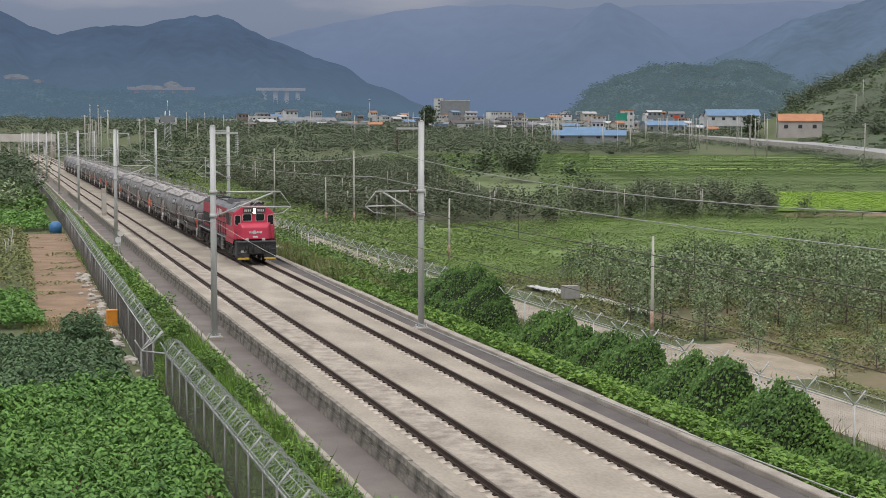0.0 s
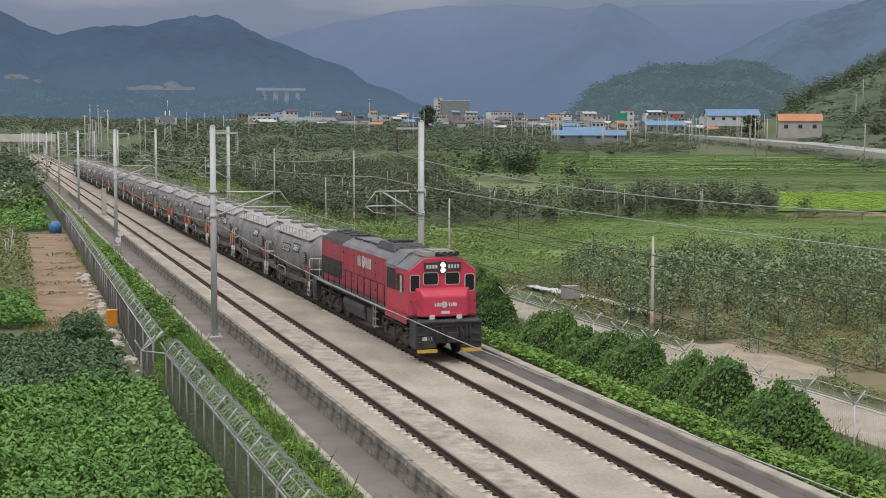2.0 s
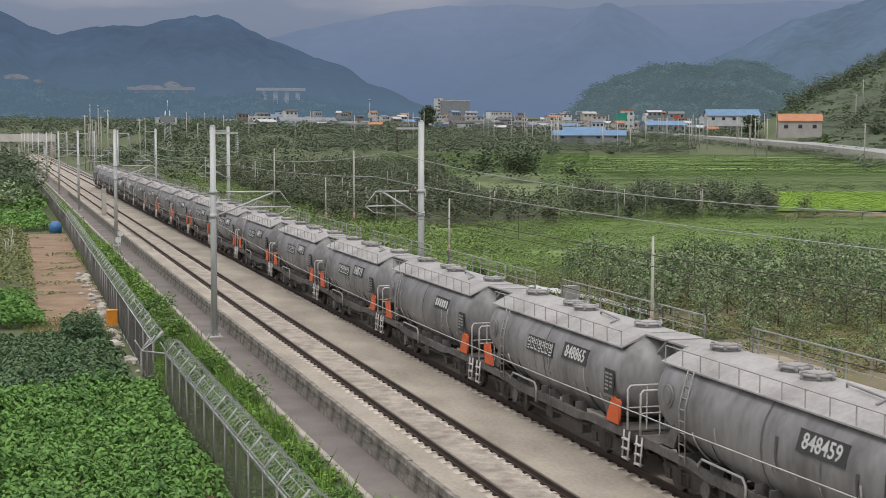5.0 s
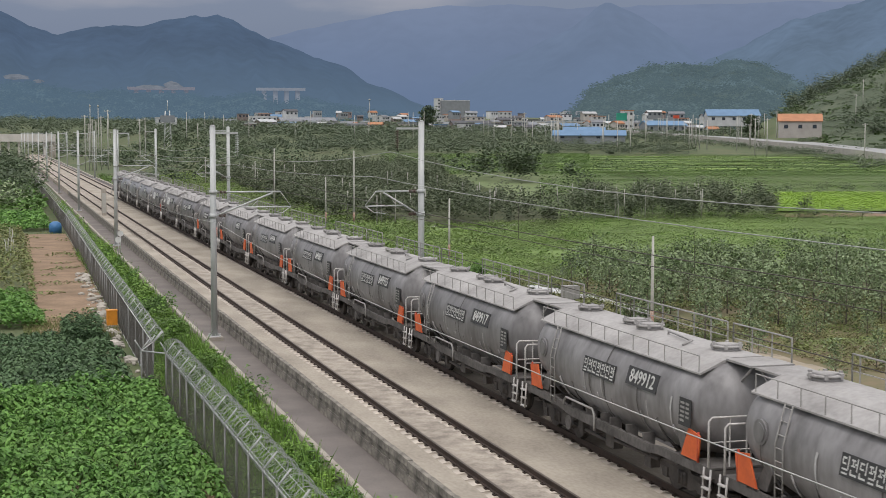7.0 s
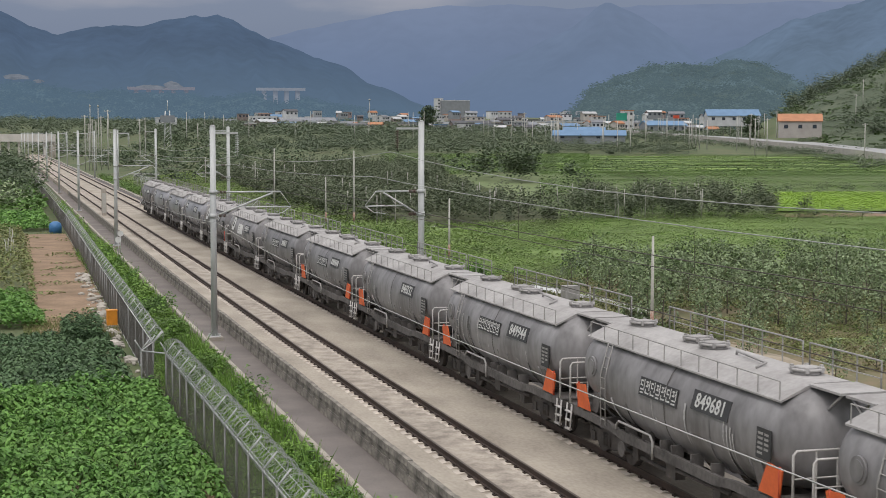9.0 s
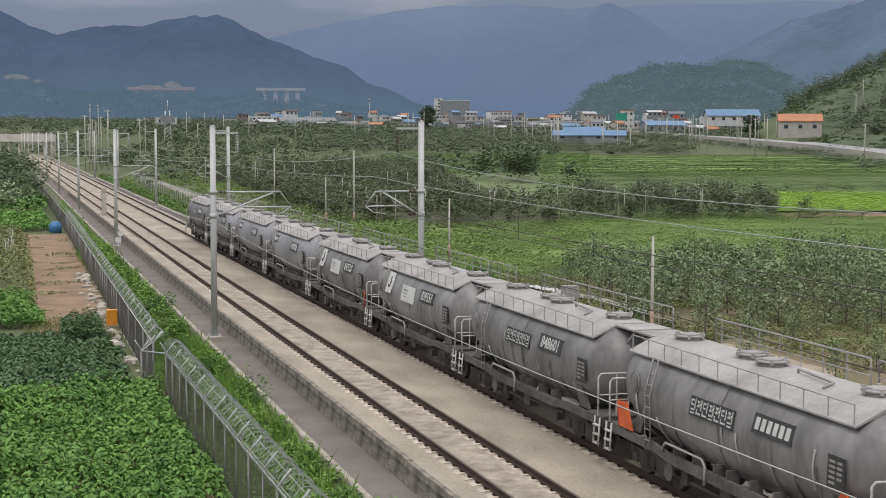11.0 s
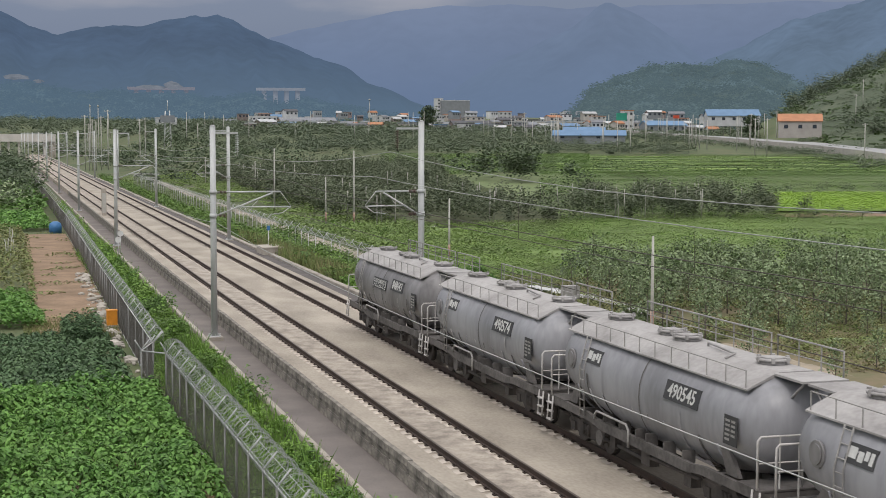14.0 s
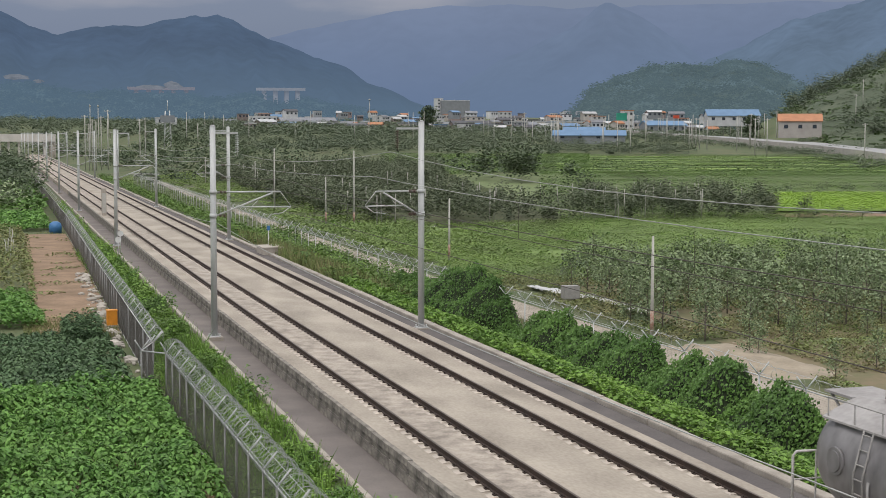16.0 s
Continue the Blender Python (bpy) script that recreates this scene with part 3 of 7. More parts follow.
    # slanting saddle plates at the ends of the barrel
    for s in (-1, 1):
        for sign, u in ((1, 0.35), (-1, 9.65)):
            poly = [(u - sign * 0.20, 1.16), (u + sign * 0.35, 1.16), (u + sign * 0.72, 1.85), (u + sign * 0.42, 1.88)]
            part("saddle_plate", prism(bmesh.new(), poly, "x", s * 1.22 - 0.05, s * 1.22 + 0.05), SILL, wagon)
    # hopper cones and brake gear under the belly
    bm = bmesh.new()
    for u in (3.2, 5.0, 6.8):
        cyl(bm, (0, u, 1.10), (0, u, 0.62), 0.55, 12, 0.18)
    pipe(bm, [(0.35, 2.4, 0.6), (0.35, 7.6, 0.6)], 0.07, 8)
    cyl(bm, (-0.75, 4.1, 0.62), (-0.75, 5.0, 0.62), 0.19, 12)
    cyl(bm, (0.75, 5.8, 0.60), (0.75, 6.6, 0.60), 0.24, 12)
    bx(bm, -1.05, -0.75, 6.3, 6.9, 0.5, 0.8)
    part("discharge_gear", bm, UNDER, wagon)
    for s in (-1, 1):
        bm = bmesh.new()
        pipe(bm, [(s * 1.22, 2.0, 0.72), (s * 1.22, 4.6, 0.66), (s * 1.15, 5.0, 0.50), (s * 1.15, 7.9, 0.52)], 0.05, 6)
        part("air_pipe", bm, UNDER, wagon)
        for u, w in ((2.6, 0.35), (4.9, 0.5), (6.9, 0.3)):
            part("valve_box", bevel(bx(bmesh.new(), s * 1.12 - 0.13, s * 1.12 + 0.13, u - w / 2, u + w / 2, 0.42, 0.80), 0.03, 1), UNDER, wagon)
        for u in (-0.6, 10.6):
            part("end_brace", pipe(bmesh.new(), [(s * 1.30, u, 1.10), (s * 1.05, u + (0.7 if u < 0 else -0.7), 0.62)], 0.035, 5), UNDER, wagon)
    part("brake_wheel", cyl(bmesh.new(), (-1.40, 7.45, 0.60), (-1.36, 7.45, 0.60), 0.20, 14), SILL, wagon)
    # bent pipe guard on the flank
    bm = bmesh.new()
    pipe(bm, [(-1.40, 5.6, 0.72), (-1.40, 5.6, 1.15), (-1.40, 5.75, 1.28), (-1.40, 7.6, 1.28), (-1.40, 7.75, 1.15), (-1.40, 7.75, 1.05)], 0.032, 6)
    part("pipe_guard", bm, GREY_RAIL, wagon)
    # end handrails, steps and ladders
    for u, top in ((U0 + 0.08, 2.28), (U1 - 0.08, 2.28)):
        bm = bmesh.new()
        pipe(bm, [(-1.40, u, 1.16), (-1.40, u, top - 0.08), (-1.33, u, top), (-0.35, u, top), (-0.35, u, 1.16)], 0.028, 6)
        cyl(bm, (-1.40, u, 1.72), (-0.35, u, 1.72), 0.020, 5); cyl(bm, (-0.88, u, 1.16), (-0.88, u, top), 0.020, 5)
        part("end_handrail", bm, RAILING, wagon)
        part("end_handrail", pipe(bmesh.new(), [(0.35, u, 1.16), (0.35, u, top), (1.33, u, top), (1.40, u, top - 0.08), (1.40, u, 1.16)], 0.028, 6), RAILING, wagon)
        for s in (-1, 1):
            bm = bmesh.new()
            for du in (-0.16, 0.16):
                pipe(bm, [(s * 1.42, u + du, 1.15), (s * 1.47, u + du, 0.42)], 0.026, 5)
            for z in (0.46, 0.70, 0.94):
                bx(bm, s * 1.45 - 0.05, s * 1.45 + 0.05, u - 0.16, u + 0.16, z - 0.015, z + 0.015)
            part("step_ladder", bm, RAILING, wagon)
    bm = bmesh.new()
    for du in (-0.15, 0.15):
        pipe(bm, [(-1.42, 8.55 + du, 1.0), (-1.44, 8.55 + du, 2.3), (-1.22, 8.55 + du, 3.12)], 0.018, 5)
    for k in range(8):
        z = 1.15 + 0.27 * k
        x = -1.43 if z < 2.3 else -1.44 + 0.22 * (z - 2.3) / 0.82
        cyl(bm, (x, 8.40, z), (x, 8.70, z), 0.014, 5)
    part("side_ladder", bm, GREY_RAIL, wagon)
    # couplers
    for u, s in ((U0, -1), (U1, 1)):
        bm = bmesh.new()
        bx(bm, -0.09, 0.09, min(u, u + s * 0.24), max(u, u + s * 0.24), 0.80, 0.98); bx(bm, -0.15, 0.15, min(u + s * 0.20, u + s * 0.32), max(u + s * 0.20, u + s * 0.32), 0.74, 1.02)
        part("coupler", bevel(bm, 0.02, 1), UNDER, wagon)
    wheel_me = WAGON_WHEEL
    for u in (1.0, 9.0):
        bogie(wagon, u, wheel_me, 0.455, (u - 0.9, u + 0.9))
    return wagon


WAGON_WHEEL = wheelset_mesh(0.455, "wheelset")
LOCO_WHEEL = wheelset_mesh(0.51, "wheelset")


def board(name, wagon, u, z, w, h, material, label=""):
    """A flat board on the near flank of the barrel."""
    x = -1.40 * math.sqrt(max(0.05, 1 - ((z - 2.14) / 1.34) ** 2)) - 0.026
    lean = math.degrees(math.asin((z - 2.14) / 1.34)) * 0.9
    m = flank(x, u, z, -lean)
    bm = bx(bmesh.new(), -w / 2, w / 2, -h / 2, h / 2, -0.02, 0.0)
    ob = part(name, bm, material, wagon, label); ob.matrix_basis = m
    return ob


def bars(parent, rows, w, h, material, name="writing"):
    """Unreadable writing as small bars; rows of (x, y, width, height) in shares of the board."""
    bm = bmesh.new()
    for a, b, c, d in rows:
        bx(bm, a * w - c * w / 2, a * w + c * w / 2, b * h - d * h / 2, b * h + d * h / 2, 0.002, 0.006)
    return tagged(part(name, bm, material, parent), kind="stuff")


def dress(wagon, number, sign, orange, rng):
    """Boards, numbers and coloured plates that tell one wagon from the next."""
    if number:
        b = board("number_board", wagon, 2.75, 2.56, 1.75, 0.46, BOARD, "black board with white number")
        writing("number", number, 0.47, LETTER, b, pose(0, -0.01, 0.006))
    elif number is None:
        b = board("number_board", wagon, 2.75, 2.56, 1.6, 0.42, BOARD)
        bars(b, [(-0.38 + 0.152 * k, 0, 0.10, 0.62) for k in range(6)], 1.6, 0.42, LETTER)
    if sign == "long":
        b = board("name_board", wagon, 5.35, 2.42, 2.05, 0.44, BOARD, "black board with pale lettering")
        strokes = []
        for k in range(7):
            x = -0.42 + 0.14 * k
            strokes += [(x - 0.02, 0.30, 0.06, 0.09), (x - 0.02, 0.06, 0.06, 0.08), (x + 0.045, 0.14, 0.017, 0.56)]
            strokes += [(x - 0.045, 0.18, 0.015, 0.26)] if k in (0, 2, 5) else [(x + 0.025, 0.16, 0.03, 0.08), (x - 0.02, 0.18, 0.014, 0.2)]
            strokes += [(x, -0.32, 0.10, 0.09), (x - 0.045, -0.22, 0.017, 0.22)] if k % 3 else [(x, -0.18, 0.09, 0.08), (x, -0.36, 0.09, 0.08)]
        bars(b, strokes, 2.05, 0.44, LETTER)
    elif sign == "white":
        b = board("name_board", wagon, 5.2, 2.42, 1.75, 0.62, WHITE, "white board with faint grey lettering")
        bars(b, [(-0.22, 0.2, 0.34, 0.10), (-0.22, 0.0, 0.30, 0.08), (-0.25, -0.2, 0.22, 0.08)], 1.75, 0.62, GREY_RAIL)
        b = board("emblem_board", wagon, 8.0, 2.62, 0.85, 0.85, WHITE, "white board with a dark curved emblem")
        bm = bmesh.new()
        pts = [(0.16 * math.cos(a) * (1 - 0.35 * k / 9), 0.02 + 0.22 * math.sin(a), 0.006) for k, a in enumerate(np.linspace(-2.6, 1.4, 10))]
        pipe(bm, pts, 0.03, 4)
        part("emblem", bm, BOARD, b)
    elif sign == "small":
        b = board("emblem_board", wagon, 8.0, 2.66, 0.95, 0.40, BOARD, "black board with white emblem strokes")
        bars(b, [(-0.28, 0.05, 0.26, 0.55), (0.0, -0.05, 0.18, 0.5), (0.2, 0.08, 0.13, 0.45), (0.37, 0.0, 0.12, 0.6)], 0.95, 0.40, LETTER)
    b = board("data_board", wagon, 0.28, 2.20, 0.60, 0.64, BOARD)
    bars(b, [(-0.22, 0.32 - 0.16 * k, 0.34, 0.08) for k in range(5)] + [(0.2, 0.32 - 0.16 * k, 0.28, 0.08) for k in range(4)], 0.60, 0.64, GREY_RAIL)
    # spilt cement and oily runs down the flank
    for k in range(rng.randrange(7, 12) if sign != "small" else 2):
        u = rng.uniform(0.8, 9.4); top = rng.uniform(-2, 18) if k % 3 else 58; low = rng.uniform(-38, -14) if k % 3 else rng.uniform(30, 46)
        pts = [(-1.425 * math.cos(radians(a)), u + rng.uniform(-0.012, 0.012), 2.13 + 1.35 * math.sin(radians(a))) for a in np.linspace(top, low, 7)]
        bm = bmesh.new()
        w0 = rng.uniform(0.02, 0.055)
        strip = [[bm.verts.new((x, y + e * w0 * (1 - 0.6 * i / 6), z)) for e in (-1, 1)] for i, (x, y, z) in enumerate(pts)]
        for a, b2 in zip(strip, strip[1:]):
            bm.faces.new((a[0], a[1], b2[1], b2[0]))
        part("spill_streak", bm, SPILL if rng.random() < 0.55 else GRIME, wagon)
    bm = cyl(bmesh.new(), (-1.37, 9.35, 2.42), (-1.425, 9.35, 2.42), 0.27, 18)
    cyl(bm, (-1.425, 9.35, 2.42), (-1.45, 9.35, 2.42), 0.2, 18)
    part("round_hatch", bm, TANK, wagon)
    if orange:
        for sign_, u in ((1, 0.30), (-1, 9.70)):
            poly = [(u - sign_ * 0.20, 1.18), (u + sign_ * 0.62, 1.18), (u + sign_ * 0.74, 1.78), (u + sign_ * 0.16, 1.86)]
            # guard plates stand just outside the saddle plates
            part("guard_plate", prism(bmesh.new(), [(-a + 2 * u, z) for a, z in poly], "x", -1.40, -1.36), ORANGE, wagon, "bright orange guard plate")
            part("brake_rod", cyl(bmesh.new(), (-1.38, u - sign_ * 0.62, 1.16), (-1.38, u - sign_ * 0.62, 1.85), 0.03, 6), REDROD, wagon)
    elif sign != "small" and rng.random() < 0.6:
        part("brake_rod", cyl(bmesh.new(), (-1.38, -0.32, 1.16), (-1.38, -0.32, 1.85), 0.03, 6), REDROD, wagon)


WAGONS = [  # number, name board, orange guards
    ("848617", "long", 0), ("848459", "", 0), ("848865", "long", 1), (None, "", 1), ("848519", "long", 1), ("849912", "long", 1), ("849917", "long", 1),
    ("849915", "long", 1), ("849681", "long", 1), ("849944", "long", 1), ("848332", "", 1), (None, "long", 1), ("848601", "long", 0), ("839551", "white", 0),
    ("847520", "white", 0), ("490708", "small", 0), ("490545", "small", 0), ("490574", "small", 0), ("848643", "long", 0)]


def build_loco():
    """Local y runs back from the front beam; the track's centre is x = 0."""
    loco = thing("locomotive", (0, 0, 0), "red diesel locomotive with dark grey underframe and roof", "locomotive")
    # frame and buffer beams
    bm = bx(bmesh.new(), -1.12, 1.12, 0.86, 17.84, 1.16, 1.50)
    part("main_frame", bm, SOOT, loco)
    for s in (-1, 1):
        part("cab_skirt", bx(bmesh.new(), min(s * 1.426, s * 1.436), max(s * 1.426, s * 1.436), 0.9, 4.15, 1.24, 1.60), RED_DIRTY, loco)
    part("footplate", bx(bmesh.new(), -1.42, 1.42, 0.86, 17.84, 1.501, 1.54), LOCO_GREY, loco)
    for s in (-1, 1):
        part("edge_strip", bx(bmesh.new(), min(s * 1.40, s * 1.425), max(s * 1.40, s * 1.425), 0.86, 17.84, 1.42, 1.50), TANK_TOP, loco)
    for u, s in ((0.0, 1), (18.7, -1)):
        bm = bmesh.new()
        a, b = sorted((u, u + s * 0.85))
        prism(bm, [(-1.33, 0.40), (-1.33, 1.46), (1.33, 1.46), (1.33, 0.40), (0.50, 0.40), (0.42, 0.62), (-0.42, 0.62), (-0.50, 0.40)], "y", a, b)
        beam = part("buffer_beam", bevel(bm, 0.03, 1), LOCO_GREY, loco)
        for x in (-0.95, 0.95):
            bm = bmesh.new()
            y = u - s * 0.03
            bx(bm, x * 0.93 - 0.38, x * 0.93 + 0.38, min(y, y - s * 0.14), max(y, y - s * 0.14), 0.26, 0.38)
            part("snow_step", bm, YELLOW, beam, "yellow-edged step")
            bm = bmesh.new()
            pipe(bm, [(x * 0.55, u - s * 0.02, 1.15), (x * 0.55, u - s * 0.16, 1.0), (x * 0.55, u - s * 0.16, 0.7), (x * 0.50, u - s * 0.05, 0.55)], 0.035, 6)
            pipe(bm, [(x * 0.85, u - s * 0.02, 1.1), (x * 0.85, u - s * 0.12, 0.95), (x * 0.80, u - s * 0.12, 0.75)], 0.03, 6)
            part("brake_hose", bm, SOOT, beam)
        # black panel stands in for the shaded draft-gear recess; ledge, hoses and cocks
        y = u - s * 0.004
        part("coupler_pocket", bx(bmesh.new(), -0.36, 0.36, min(y, y - s * 0.03), max(y, y - s * 0.03), 0.60, 1.20), SOOT, beam)
        part("beam_ledge", bx(bmesh.new(), -1.30, 1.30, min(y, y - s * 0.09), max(y, y - s * 0.09), 1.38, 1.43), LOCO_GREY, beam)
        for x in (-0.72, -0.62, -0.30, 0.30, 0.44, 0.70, 0.84):
            bm = bmesh.new()
            drop = 0.42 + 0.12 * math.sin(x * 9)
            pipe(bm, [(x, y - s * 0.03, 1.22), (x, y - s * 0.15, 1.12), (x * 0.97, y - s * 0.17, 1.12 - drop * 0.6), (x * 0.9, y - s * 0.08, 1.16 - drop)], 0.028, 6)
            cyl(bm, (x, y - s * 0.02, 1.24), (x, y - s * 0.08, 1.24), 0.05, 8)
            part("air_hose", bm, SOOT, beam)
        for x in (-1.12, 1.12):
            for z in (0.66, 0.94, 1.22):
                part("corner_step", bx(bmesh.new(), x - 0.15, x + 0.15, min(y, y - s * 0.10), max(y, y - s * 0.10), z - 0.014, z + 0.014), LOCO_GREY, beam)
        bm = bmesh.new()
        bx(bm, -0.13, 0.13, min(u, u - s * 0.45), max(u, u - s * 0.45), 0.78, 0.98)
        bx(bm, -0.20, 0.20, min(u - s * 0.36, u - s * 0.58), max(u - s * 0.36, u - s * 0.58), 0.70, 1.06)
        part("coupler", bevel(bm, 0.03, 1), SOOT, beam)
        for x in (-1.25, 1.25):
            for z in (0.50, 0.78, 1.06):
                part("side_step", bx(bmesh.new(), x - 0.2, x + 0.2, (u + s * 0.86) - 0.02, (u + s * 0.86) + 0.30, z - 0.02, z + 0.02), LOCO_GREY, loco)
    for x in (-1.28, 1.28):
        part("corner_rail", pipe(bmesh.new(), [(x, 0.06, 1.46), (x, 0.06, 2.05), (x, 0.40, 2.12), (x, 0.84, 2.12)], 0.02, 6), LOCO_GREY, loco)
    part("cross_pipe", pipe(bmesh.new(), [(-1.2, -0.04, 1.30), (-0.4, -0.06, 1.24), (0.4, -0.06, 1.24), (1.2, -0.04, 1.30)], 0.022, 6), SOOT, loco)
    part("marking", bx(bmesh.new(), -1.05, -0.86, -0.008, -0.003, 0.72, 0.86), LETTER, loco)
    part("marking", bx(bmesh.new(), -0.80, -0.62, -0.008, -0.003, 0.72, 0.86), LETTER, loco)
    # cab: chamfered roof, full width
    cab_sec = [(-1.37, 1.545), (-1.37, 3.30), (-0.80, 3.74), (-0.55, 3.80), (0.55, 3.80), (0.80, 3.74), (1.37, 3.30), (1.37, 1.545)]
    bm = bmesh.new()
    prism(bm, cab_sec, "y", 0.86, 4.15)
    cab = part("cab", bevel(bm, 0.03, 1), RED, loco)
    bm = bmesh.new()
    prism(bm, [(-1.375, 3.335), (-0.80, 3.775), (-0.55, 3.835), (0.55, 3.835), (0.80, 3.775), (1.375, 3.335), (1.375, 3.30), (0.80, 3.738), (0.55, 3.798), (-0.55, 3.798), (-0.80, 3.738), (-1.375, 3.30)], "y", 0.95, 4.15)
    part("cab_roof", bm, ROOF_GREY, cab)
    # bulging nose, sloping in towards the windows
    bm = bmesh.new()
    loft(bm, [[(-1.16, 0.858, 1.545), (-1.12, 0.858, 2.66), (1.12, 0.858, 2.66), (1.16, 0.858, 1.545)],
              [(-0.96, 0.62, 1.545), (-0.94, 0.66, 2.56), (0.94, 0.66, 2.56), (0.96, 0.62, 1.545)],
              [(-0.88, 0.44, 1.545), (-0.86, 0.46, 2.34), (0.86, 0.46, 2.34), (0.88, 0.44, 1.545)]], smooth=False)
    bmesh.ops.recalc_face_normals(bm, faces=bm.faces)
    nose = part("nose", bevel(bm, 0.05, 2), RED, cab)
    # maker's mark on the nose as plain shapes: disc and bars
    bm = bmesh.new()
    cyl(bm, (-0.05, 0.435, 2.02), (-0.05, 0.425, 2.02), 0.13, 20)
    for k, x in enumerate((-0.40, -0.30, -0.22, 0.16, 0.25, 0.34, 0.42)):
        bx(bm, x - 0.032, x + 0.032, 0.428, 0.436, 1.95, 2.10 if k % 2 else 2.08)
    tagged(part("emblem", bm, LETTER, nose), kind="stuff")
    part("front_plate", bx(bmesh.new(), -0.17, 0.17, 0.425, 0.435, 1.66, 1.78), WHITE, nose)
    for s in (-1, 1):
        part("grab_rail", pipe(bmesh.new(), [(s * 1.30, 0.855, 2.18), (s * 1.30, 0.78, 2.18), (s * 1.0, 0.58, 2.20)], 0.016, 5), RED_DIRTY, nose)
    # windows: pale gasket frame, dark glass set back
    def window(x0, x1, z0, z1, y):
        def rounded(inset, r):
            pts = []
            for cx, cz, a0 in ((x1 - r, z1 - r, 0), (x0 + r, z1 - r, 90), (x0 + r, z0 + r, 180), (x1 - r, z0 + r, 270)):
                pts += [(cx + (r - inset) * math.cos(radians(a0 + k * 22.5)), cz + (r - inset) * math.sin(radians(a0 + k * 22.5))) for k in range(5)]
            return pts
        fr = part("window", prism(bmesh.new(), rounded(0.0, 0.10), "y", y - 0.014, y + 0.01), GASKET, cab)
        part("pane", prism(bmesh.new(), rounded(0.030, 0.10), "y", y - 0.020, y - 0.0145), GLASS, fr)
    window(-1.31, -0.90, 2.48, 3.16, 0.855); window(-0.78, -0.16, 2.74, 3.24, 0.855)
    window(0.10, 0.70, 2.74, 3.24, 0.855); window(0.90, 1.31, 2.48, 3.16, 0.855)
    for x0, x1 in ((-0.74, -0.14), (0.14, 0.74)):
        nb = part("number_box", bx(bmesh.new(), x0, x1, 0.80, 0.86, 3.30, 3.62), BOARD, cab, "black box with pale number strokes")
        bars_bm = bmesh.new()
        for k in range(4):
            c = (x0 + x1) / 2 - 0.18 + 0.12 * k
            bx(bars_bm, c - 0.04, c + 0.04, 0.793, 0.798, 3.39, 3.53)
        part("writing", bars_bm, LETTER, nb)
    hb = part("headlight_box", bx(bmesh.new(), -0.138, 0.138, 0.78, 0.86, 3.20, 3.66), SOOT, cab)
    for z in (3.32, 3.53):
        part("headlight", cyl(bmesh.new(), (0, 0.778, z), (0, 0.74, z), 0.085, 18), LAMP, hb, "lit white headlight")
    for x in (-0.55, 0.55):
        part("marker_lamp", bevel(bx(bmesh.new(), x - 0.10, x + 0.10, 0.35, 0.50, 1.47, 1.62), 0.03, 1), WHITE, loco)
    # cab side: window, sliding pane, dark panel behind
    for s in (-1, 1):
        part("side_window", bx(bmesh.new(), min(s * 1.372, s * 1.384), max(s * 1.372, s * 1.384), 1.55, 2.55, 2.42, 3.10), GLASS, cab)
        part("sunshade", bx(bmesh.new(), min(s * 1.385, s * 1.40), max(s * 1.385, s * 1.40), 1.72, 1.98, 2.40, 3.05), GASKET, cab)
        part("louvre_panel", bx(bmesh.new(), min(s * 1.372, s * 1.388), max(s * 1.372, s * 1.388), 2.72, 4.0, 2.40, 3.20), SOOT, cab)
    # roof cowl above the louvre panel
    bm = bmesh.new()
    prism(bm, [(-1.40, 3.24), (-1.36, 3.36), (-0.82, 3.86), (-0.60, 3.9), (0.60, 3.9), (0.82, 3.86), (1.36, 3.36), (1.40, 3.24), (1.30, 3.22), (-1.30, 3.22)], "y", 2.65, 4.3)
    part("roof_cowl", bm, ROOF_GREY, loco)
    # air conditioner and horns on the cab roof
    bm = bevel(bx(bmesh.new(), -0.70, 0.55, 1.15, 2.45, 3.835, 4.02), 0.05, 2)
    ac = part("air_conditioner", bm, TANK_TOP, loco, "pale roof air conditioner")
    for k in range(5):
        part("cooling_rib", bx(bmesh.new(), -0.62, 0.47, 1.28 + 0.24 * k, 1.36 + 0.24 * k, 4.021, 4.06), TANK_TOP, ac)
    bm = bmesh.new()
    for x in (-0.15, 0.1, 0.35, 0.6):
        cyl(bm, (x, 1.15, 3.95), (x, 0.82, 3.95), 0.035, 8, 0.09)
    bx(bm, -0.2, 0.65, 1.1, 1.2, 3.82, 3.95)
    part("horn", bm, SOOT, loco)
    # long hood
    hood_sec = [(-1.10, 1.545), (-1.10, 3.38), (-0.98, 3.50), (-0.55, 3.72), (0.55, 3.72), (0.98, 3.50), (1.10, 3.38), (1.10, 1.545)]
    bm = bmesh.new()
    prism(bm, hood_sec, "y", 4.151, 17.6)
    hood = part("hood", bevel(bm, 0.025, 1), RED_DIRTY, loco)
    bm = bmesh.new()
    prism(bm, [(-1.11, 3.40), (-0.98, 3.53), (-0.55, 3.75), (0.55, 3.75), (0.98, 3.53), (1.11, 3.40), (0.97, 3.50), (0.54, 3.722), (-0.54, 3.722), (-0.97, 3.50)], "y", 4.31, 13.2)
    part("hood_roof", bm, ROOF_GREY, hood)
    bm = bmesh.new()
    prism(bm, [(-1.115, 3.40), (-0.98, 3.54), (-0.55, 3.77), (0.55, 3.77), (0.98, 3.54), (1.115, 3.40), (0.97, 3.50), (0.54, 3.722), (-0.54, 3.722), (-0.97, 3.50)], "y", 13.201, 17.62)
    part("hood_roof", bm, SOOT, hood, "sooty black rear roof")
